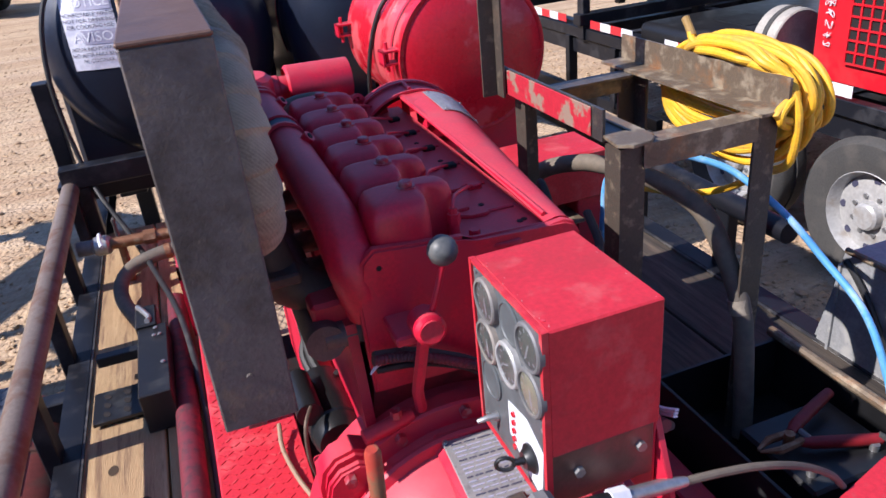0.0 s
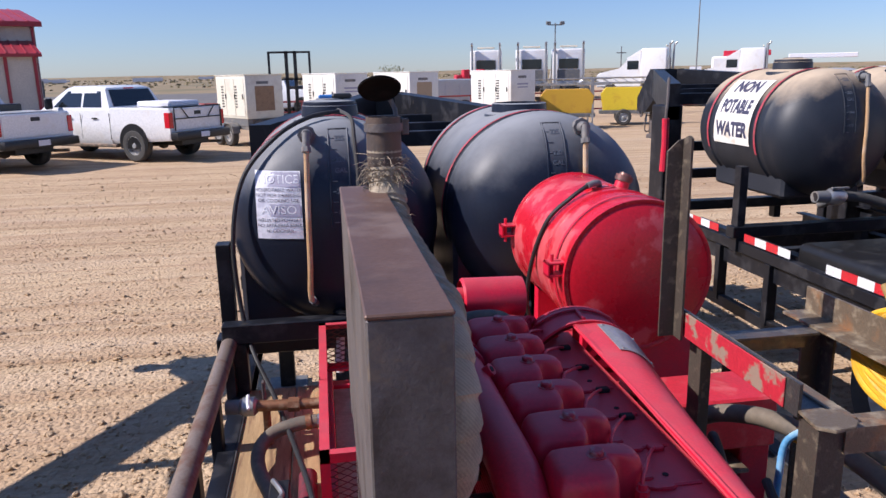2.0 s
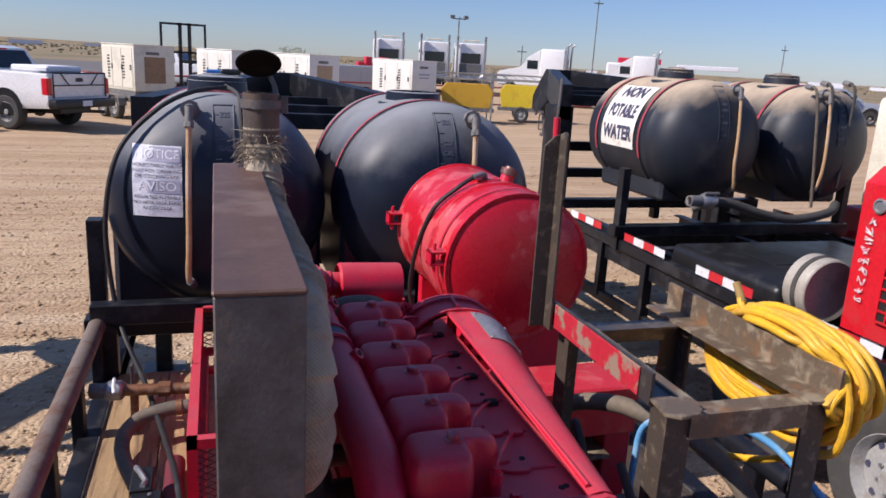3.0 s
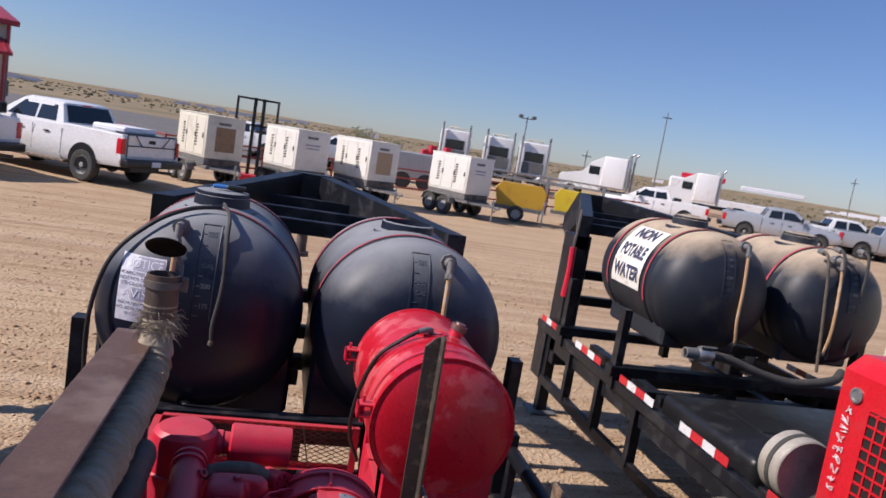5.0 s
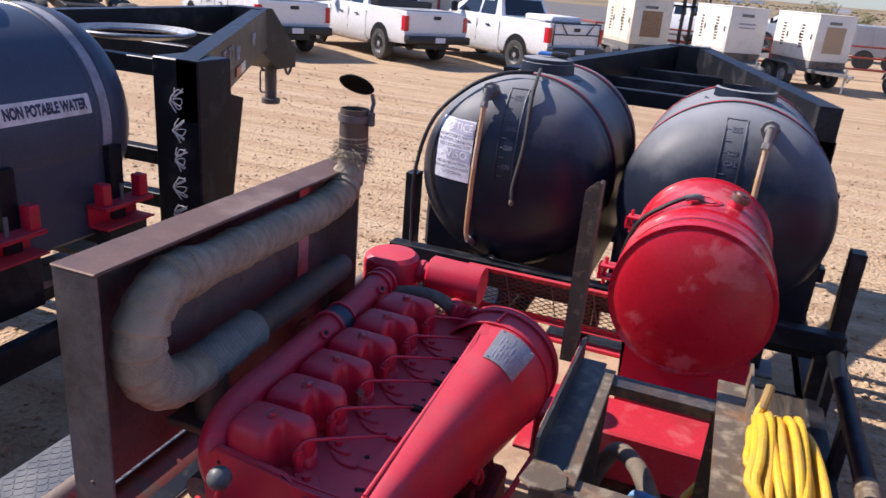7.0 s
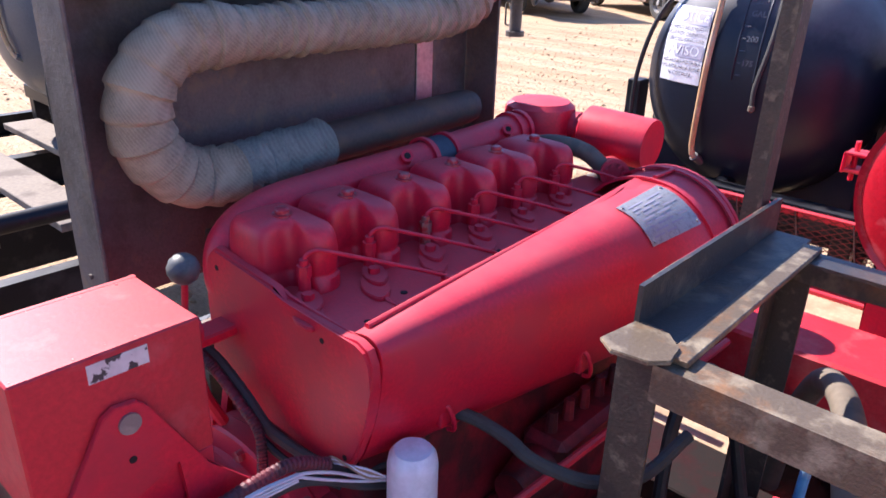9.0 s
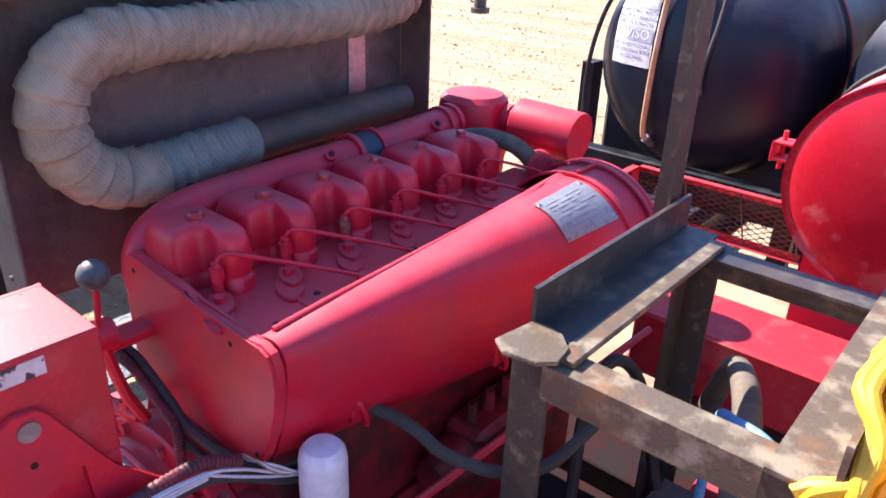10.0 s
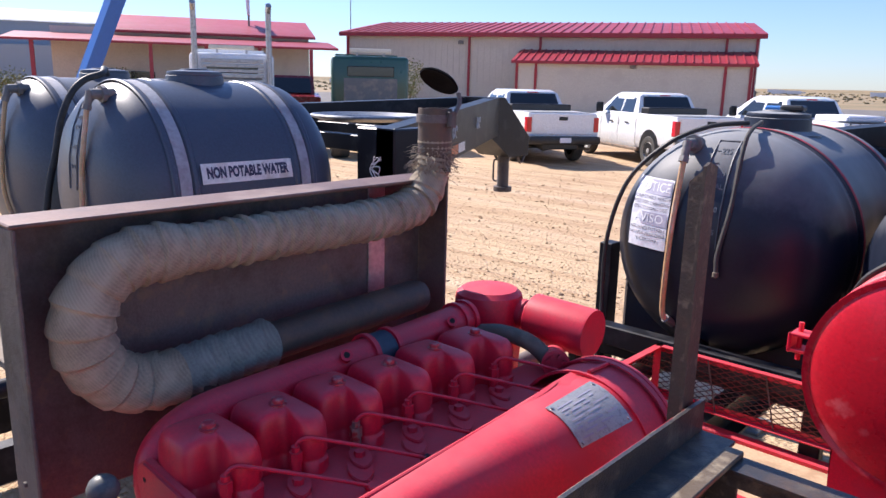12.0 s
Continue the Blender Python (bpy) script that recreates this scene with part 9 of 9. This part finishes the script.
part("meter_box", laid(box(B(), -0.12, 0.0, -0.6, -0.3, 1.2, 2.0, 0.01)), GREYM, shed)
off = thing("office_building", (-33, 20, 0), "low red-roofed office with a long porch", "building")
OM = Matrix.Translation((-29.5, 24.0, 0)) @ Matrix.Rotation(math.atan2(15.2 - 24.8, -36.0 + 30.5), 4, "Z")
part("wall", laid(box(B(), 0, 12, -8, -1.5, 0, 4.2), OM), WALLM, off)
part("roof", laid(prism(B(), [(-1.2, 4.0), (-5, 4.95), (-8.3, 4.0), (-8.3, 4.12), (-5, 5.07), (-1.2, 4.12)], -0.3, 9.2, ALONG_X), OM), REDROOF, off, "red roof")
part("porch_roof", laid(prism(B(), [(-1.5, 3.8), (1.6, 3.4), (1.6, 3.5), (-1.5, 3.9)], -1.0, 13.5, ALONG_X), OM), REDROOF, off, "long red porch roof")
for k in range(6):
    part("porch_post", laid(box(B(), 0.2 + 2.4 * k, 0.36 + 2.4 * k, 1.3, 1.46, 0, 3.4), OM), REDROOF, off)
for k in range(3):
    part("window", laid(box(B(), 1.5 + 3 * k, 2.6 + 3 * k, -1.5, -1.46, 1.0, 2.2, 0.01), OM), GLASS_DARK, off)
sg = thing("roof_sign", (-33.8, 23.6, 5.3), "square white sign with a plain red mark", "sign")
SM = Matrix.Translation((-33.9, 23.3, 5.2)) @ Matrix.Rotation(radians(-35), 4, "Z")
part("panel", laid(box(B(), -0.65, 0.65, -0.12, 0.0, 0.0, 0.95, 0.02), SM), PALE, sg)
part("mark", laid(lathe(B(), [(0.12, 0), (0.30, 0), (0.30, 0.02), (0.12, 0.02)], Matrix.Translation((0.0, -0.13, 0.55)) @ Matrix.Rotation(math.pi / 2, 4, "X"), 24), SM), REDLAMP, sg, "red ring mark")
part("post", laid(box(B(), -0.06, 0.06, -0.1, 0.0, -1.2, 0.0), SM), GREYM, sg)
gw = thing("grey_warehouse", (-82, 34, 0), "large far grey metal warehouse", "building")
GM = Matrix.Translation((-78, 42, 0)) @ Matrix.Rotation(math.atan2(29 - 42, -84 + 78), 4, "Z")
part("wall", laid(box(B(), 0, 30, -20, 0, 0, 7.2), GM), GREYWALL, gw)
part("roof", laid(prism(B(), [(0.3, 7.1), (-10, 9.0), (-20.3, 7.1)], -0.3, 30.3, ALONG_X), GM), GREYWALL, gw)
part("lean_to", laid(box(B(), -4, 26, 0.02, 6, 0, 4.6), GM), GREYWALL, gw)
cr = thing("crane_boom", (-12.5, 5.5, 0), "blue telescopic crane boom on a truck bed", "crane")
part("boom", sweep(B(), [(-11.70, 5.4, 1.64), (-11.11, 6.4, 4.45)], 0.16, 4), BLUECR, cr)
part("pedestal", box(B(), -12.00, -11.40, 5.1, 5.7, 0.0, 1.7, 0.03), DARKPAINT, cr)
rc_ = thing("red_car", (-22.5, 17.5, 0), "dark red car parked by the office", "car")
part("body", prism(B(), [(-2.2, 0.4), (-2.2, 1.0), (-1.5, 1.1), (1.1, 1.05), (2.1, 0.9), (2.2, 0.4)], -0.9, 0.9, Matrix.Translation((-22.0, 17.0, 0.45)) @ Matrix.Rotation(radians(60), 4, "Z") @ ALONG_X, 0.05), REDCAR, rc_)
part("cabin", prism(B(), [(-1.6, 1.05), (-1.2, 1.7), (0.3, 1.7), (1.0, 1.05)], -0.78, 0.78, Matrix.Translation((-22.0, 17.0, 0.45)) @ Matrix.Rotation(radians(60), 4, "Z") @ ALONG_X, 0.05), REDCAR, rc_)
part("rear_window", prism(B(), [(-1.62, 1.12), (-1.28, 1.62), (-1.27, 1.60), (-1.60, 1.11)], -0.65, 0.65, Matrix.Translation((-22.0, 17.0, 0.45)) @ Matrix.Rotation(radians(60), 4, "Z") @ ALONG_X), GLASS_DARK, rc_)
for s in (-1, 1):
    for y in (-1.3, 1.3):
        m = Matrix.Translation((-22.0, 17.0, 0)) @ Matrix.Rotation(radians(60), 4, "Z")
        c = m @ Vector((s * 0.8, y, 0.75))
        part("wheel", cyl(B(), m @ Vector((s * 0.7, y, 0.33)), m @ Vector((s * 0.92, y, 0.33)), 0.33, None, 20), RUBBER, rc_)

# ---- fence, frames, poles ----
fence = thing("pipe_fence", (0, 28, 0), "dull red pipe fence round the yard", "fence")
line = [(-9, 33.5), (-4.1, 27.8), (-0.7, 28.3), (1.9, 28.9), (6.1, 30.4), (12, 32.2), (18, 34)]
for (xa, ya), (xb, yb) in zip(line, line[1:]):
    n_ = max(1, round(math.hypot(xb - xa, yb - ya) / 2.4))
    for k in range(n_):
        x, y = xa + (xb - xa) * k / n_, ya + (yb - ya) * k / n_
        part("post", cyl(B(), (x, y, 0), (x, y, 1.15), 0.045, None, 8), FENCER, fence)
    for z in (0.35, 0.75, 1.12):
        part("rail", sweep(B(), [(xa, ya, z), (xb, yb, z)], 0.035, 6), FENCER, fence)
fr_ = thing("forklift_mast", (-0.6, 27.3, 0), "tall black steel lift frame", "frame")
for x in (-0.65, -0.35):
    part("upright", box(B(), x - 0.06, x + 0.06, 27.2, 27.3, 0, 2.9, 0.005), DARKPAINT, fr_)
for x in (-1.25, 0.15):
    part("side_bar", box(B(), x - 0.04, x + 0.04, 27.2, 27.28, 1.9, 2.85, 0.004), DARKPAINT, fr_)
for z in (1.9, 2.82):
    part("cross_bar", box(B(), -1.29, 0.19, 27.2, 27.28, z, z + 0.07, 0.004), DARKPAINT, fr_)
part("base", box(B(), -0.9, 0.1, 26.8, 27.6, 0.0, 0.2, 0.01), RED, fr_)
fr_.location.x += -0.49
lv = thing("lime_cabinet", (2.1, 27.0, 0), "lime green upright panel", "panel")
part("panel", box(B(), 1.9, 2.3, 26.9, 27.1, 0, 1.7, 0.01), LIME, lv)
sv = thing("service_body", (6.1, 35.4, 0), "light grey service truck body", "truck body")
part("body", box(B(), 5.0, 7.2, 34.9, 36.4, 0.55, 1.75, 0.04), SILVER, sv)
for k in range(3):
    part("door", box(B(), 5.1 + 0.7 * k, 5.72 + 0.7 * k, 34.88, 34.905, 0.8, 1.65, 0.005), SILVER, sv)
for x in (5.6, 6.7):
    part("wheel", cyl(B(), (x, 34.88, 0.4), (x, 35.15, 0.4), 0.4, None, 20), RUBBER, sv)
rp_ = thing("red_pump_unit", (8.9, 44, 0), "red pump unit among the trucks", "pump")
for k in range(5):
    part("module", box(B(), 7.9 + 0.45 * k, 8.25 + 0.45 * k, 43.6, 44.4, 0.4, 1.9 + 0.3 * (k % 2), 0.03), RED, rp_)
part("skid", box(B(), 7.6, 10.2, 43.4, 44.6, 0.0, 0.4, 0.02), RED, rp_)
crt = thing("crane_truck", (40.8, 63, 0), "red and white crane truck far across the yard", "truck")
part("boom", box(B(), -4.5, -0.5, -0.3, 0.3, 3.0, 3.5, 0.05, Matrix.Translation((40.8, 63, 0)) @ Matrix.Rotation(-0.5, 4, "Z")), RED, crt)
part("tip", box(B(), 1.0, 6.5, -0.25, 0.25, 2.7, 3.1, 0.05, Matrix.Translation((40.8, 63, 0)) @ Matrix.Rotation(-0.5, 4, "Z")), PALE, crt)
part("body", box(B(), -4.5, 5.0, -1.2, 1.2, 0.7, 1.5, 0.05, Matrix.Translation((40.8, 63, 0)) @ Matrix.Rotation(-0.5, 4, "Z")), WHITE, crt)
part("cab", box(B(), -5.5, -3.6, -1.2, 1.2, 0.7, 3.0, 0.15, Matrix.Translation((40.8, 63, 0)) @ Matrix.Rotation(-0.5, 4, "Z")), WHITE, crt)
tk_ = thing("tanker_trailer", (45, 40.5, 0), "polished silver tanker trailer", "tanker")
part("barrel", lathe(B(), [(0, 0), (0.8, 0.05), (1.1, 0.25), (1.15, 0.5), (1.15, 7.5), (1.0, 7.9), (0, 8.0)], Matrix.Translation((44.4, 40.9, 1.9)) @ Matrix.Rotation(radians(-40), 4, "Z") @ ALONG_X @ Matrix.Rotation(0, 4, "X"), 32), CHROME, tk_)
part("frame", box(B(), 0.3, 7.8, -0.5, 0.5, 0.5, 0.8, 0.02, Matrix.Translation((44.4, 40.9, 0)) @ Matrix.Rotation(radians(-40), 4, "Z")), DARKPAINT, tk_)
for x in (5.8, 7.0):
    m = Matrix.Translation((44.4, 40.9, 0)) @ Matrix.Rotation(radians(-40), 4, "Z")
    part("wheel", cyl(B(), m @ Vector((x, -1.1, 0.5)), m @ Vector((x, 1.1, 0.5)), 0.5, None, 20), RUBBER, tk_)
cm = thing("cream_generator", (6.2, 4.6, 0.8), "cream enclosed generator with a small grey box", "generator")
part("housing", box(B(), 5.5, 6.9, 3.6, 5.15, 1.02, 2.0, 0.05, seg=2), CREAM, cm)
part("junction_box", box(B(), 5.46, 5.52, 4.55, 4.75, 1.55, 1.78, 0.01), GALV, cm, "grey junction box")
part("louvre_panel", box(B(), 5.488, 5.502, 4.2, 4.5, 1.15, 1.4), GREYM, cm)
part("skid_frame", box(B(), 5.4, 7.0, 3.5, 5.25, 0.0, 1.02, 0.02), REDBASE, cm, "red skid frame")


def pole(x, y, h, arm=False, r=0.07):
    t = thing("utility_pole" if not arm else "lamp_post", (x, y, 0), "tall grey yard lamp post with two heads" if arm else "bare wooden utility pole far off", "pole", "poles")
    part("shaft", cyl(B(), (x, y, 0), (x, y, h), r, r * 0.6, 8), GREYM, t)
    if arm:
        for s in (-1, 1):
            part("lamp_head", box(B(), x + s * 0.55 - 0.18, x + s * 0.55 + 0.18, y - 0.1, y + 0.1, h - 0.15, h + 0.1, 0.03), GREYM, t)
        part("arm", box(B(), x - 0.6, x + 0.6, y - 0.04, y + 0.04, h - 0.2, h - 0.12), GREYM, t)
    else:
        part("crossarm", box(B(), x - 0.45, x + 0.45, y - 0.04, y + 0.04, h - 0.6, h - 0.52), GREYM, t)
    return t


pole(18.1, 56.9, 5.6, True)
for x, y, h in ((32.1, 61.1, 8.4), (26.5, 64.1, 4.0), (-59.7, 52.3, 11.5), (60, 70, 6.0), (75, 60, 6.0)):
    pole(x, y, h)
wires = thing("power_lines", (-60, 52, 10), "thin power lines sagging between poles", "wires")
for k in range(3):
    part("wire", sweep(B(), curve([(-90, 10 + k, 13), (-75, 31 + k * 0.5, 10.6), (-59.7, 52.3, 11.2)], 6), 0.03, 4), DARKPAINT, wires)


# ---- scrub and trees ----
def bush(x, y, r, h, seed, label):
    t = thing("shrub", (x, y, 0), label, "shrub", "shrubs")
    rnd_ = random.Random(seed)
    tr = B()
    for k in range(5):
        a = rnd_.uniform(0, math.tau)
        sweep(tr, [(x, y, 0), (x + 0.25 * r * math.cos(a), y + 0.25 * r * math.sin(a), h * 0.45), (x + 0.6 * r * math.cos(a), y + 0.6 * r * math.sin(a), h * 0.8)], [0.07, 0.05, 0.02], 6)
    tagged(part("stems", tr, SCRUB, t), kind="stuff")
    lf = B()
    blobs = [(rnd_.uniform(-0.5, 0.5) * r, rnd_.uniform(-0.5, 0.5) * r, h * rnd_.uniform(0.4, 0.8), rnd_.uniform(0.3, 0.55)) for _ in range(9)]
    for k in range(1500):
        bx, by, bz, bs = blobs[k % 9]
        d = Vector((rnd_.gauss(0, 1), rnd_.gauss(0, 1), rnd_.gauss(0, 1))).normalized() * rnd_.uniform(0.5, 1.08)
        p = Vector((x + bx + d.x * bs * r, y + by + d.y * bs * r, max(0.1, bz + d.z * bs * h * 0.5)))
        s = rnd_.uniform(0.03, 0.08) * (0.6 + r / 4)
        u = Vector((rnd_.uniform(-1, 1), rnd_.uniform(-1, 1), rnd_.uniform(-1, 1))).normalized()
        w = u.orthogonal().normalized()
        lf.faces.new([lf.verts.new(p + q) for q in (u * s, w * s * 0.5, -u * s, -w * s * 0.5)])
    tagged(part("leaves", lf, LEAF, t, smooth=0), kind="stuff")
    return t


bush(7.0, 69.5, 2.0, 3.2, 1, "pale green desert shrub behind the trucks")
bush(10.0, 74, 1.4, 2.2, 2, "pale green desert shrub behind the trucks")
bush(-21.8, 22.9, 1.0, 3.0, 3, "small green tree by the building")
bush(-33.5, 15.5, 1.5, 2.4, 4, "small green tree by the office porch")
bush(-37.5, 12.5, 1.2, 2.2, 5, "small green tree by the office porch")
sc = B()
rnd = random.Random(77)
for k in range(4200):
    a, d = rnd.uniform(-0.3, 2.6), rnd.uniform(150, 700)
    x, y = d * math.cos(a), d * math.sin(a)
    s = rnd.uniform(0.12, 0.36) * (1 + d / 500)
    for q in range(3):
        b_ = rnd.uniform(0, math.tau)
        u = Vector((math.cos(b_), math.sin(b_), 0)) * s
        o = Vector((x, y, 0)) + Vector((rnd.uniform(-s, s), rnd.uniform(-s, s), 0))
        sc.faces.new([sc.verts.new(o + p) for p in (-u, u, u * 0.6 + Vector((0, 0, s)), -u * 0.5 + Vector((0, 0, s * 0.8)))])
tagged(part("scrub", sc, SCRUB, None, smooth=0), "dry brush over the far plain", "scrub", kind="stuff")
far = B()
rnd = random.Random(3)
for k in range(34):
    a = rnd.uniform(0.1, 2.6)
    d = rnd.uniform(400, 800)
    w, h = rnd.uniform(2, 9), rnd.uniform(1.0, 2.8)
    box(far, -w, w, -3, 3, 0, h, 0, Matrix.Translation((d * math.cos(a), d * math.sin(a), 0)) @ Matrix.Rotation(a + math.pi / 2, 4, "Z"))
tagged(part("far_sheds", far, PALE, None, smooth=0), "pale far sheds and tanks along the horizon", "far buildings", kind="stuff")
ridge = B()
ring_ = []
for k in range(121):
    a = -0.6 + k / 120 * 3.9
    h = 5 + 4 * noise.noise((a * 2.2, 0.3, 0)) + 2.5 * noise.noise((a * 9, 1.3, 0))
    ring_.append((ridge.verts.new((1500 * math.cos(a), 1500 * math.sin(a), -1)), ridge.verts.new((1560 * math.cos(a), 1560 * math.sin(a), max(1.0, h)))))
for p, q in zip(ring_, ring_[1:]):
    ridge.faces.new((p[0], q[0], q[1], p[1]))
tagged(part("backdrop", ridge, FAR, None), "low brown rise of far plain", "backdrop", kind="structure")
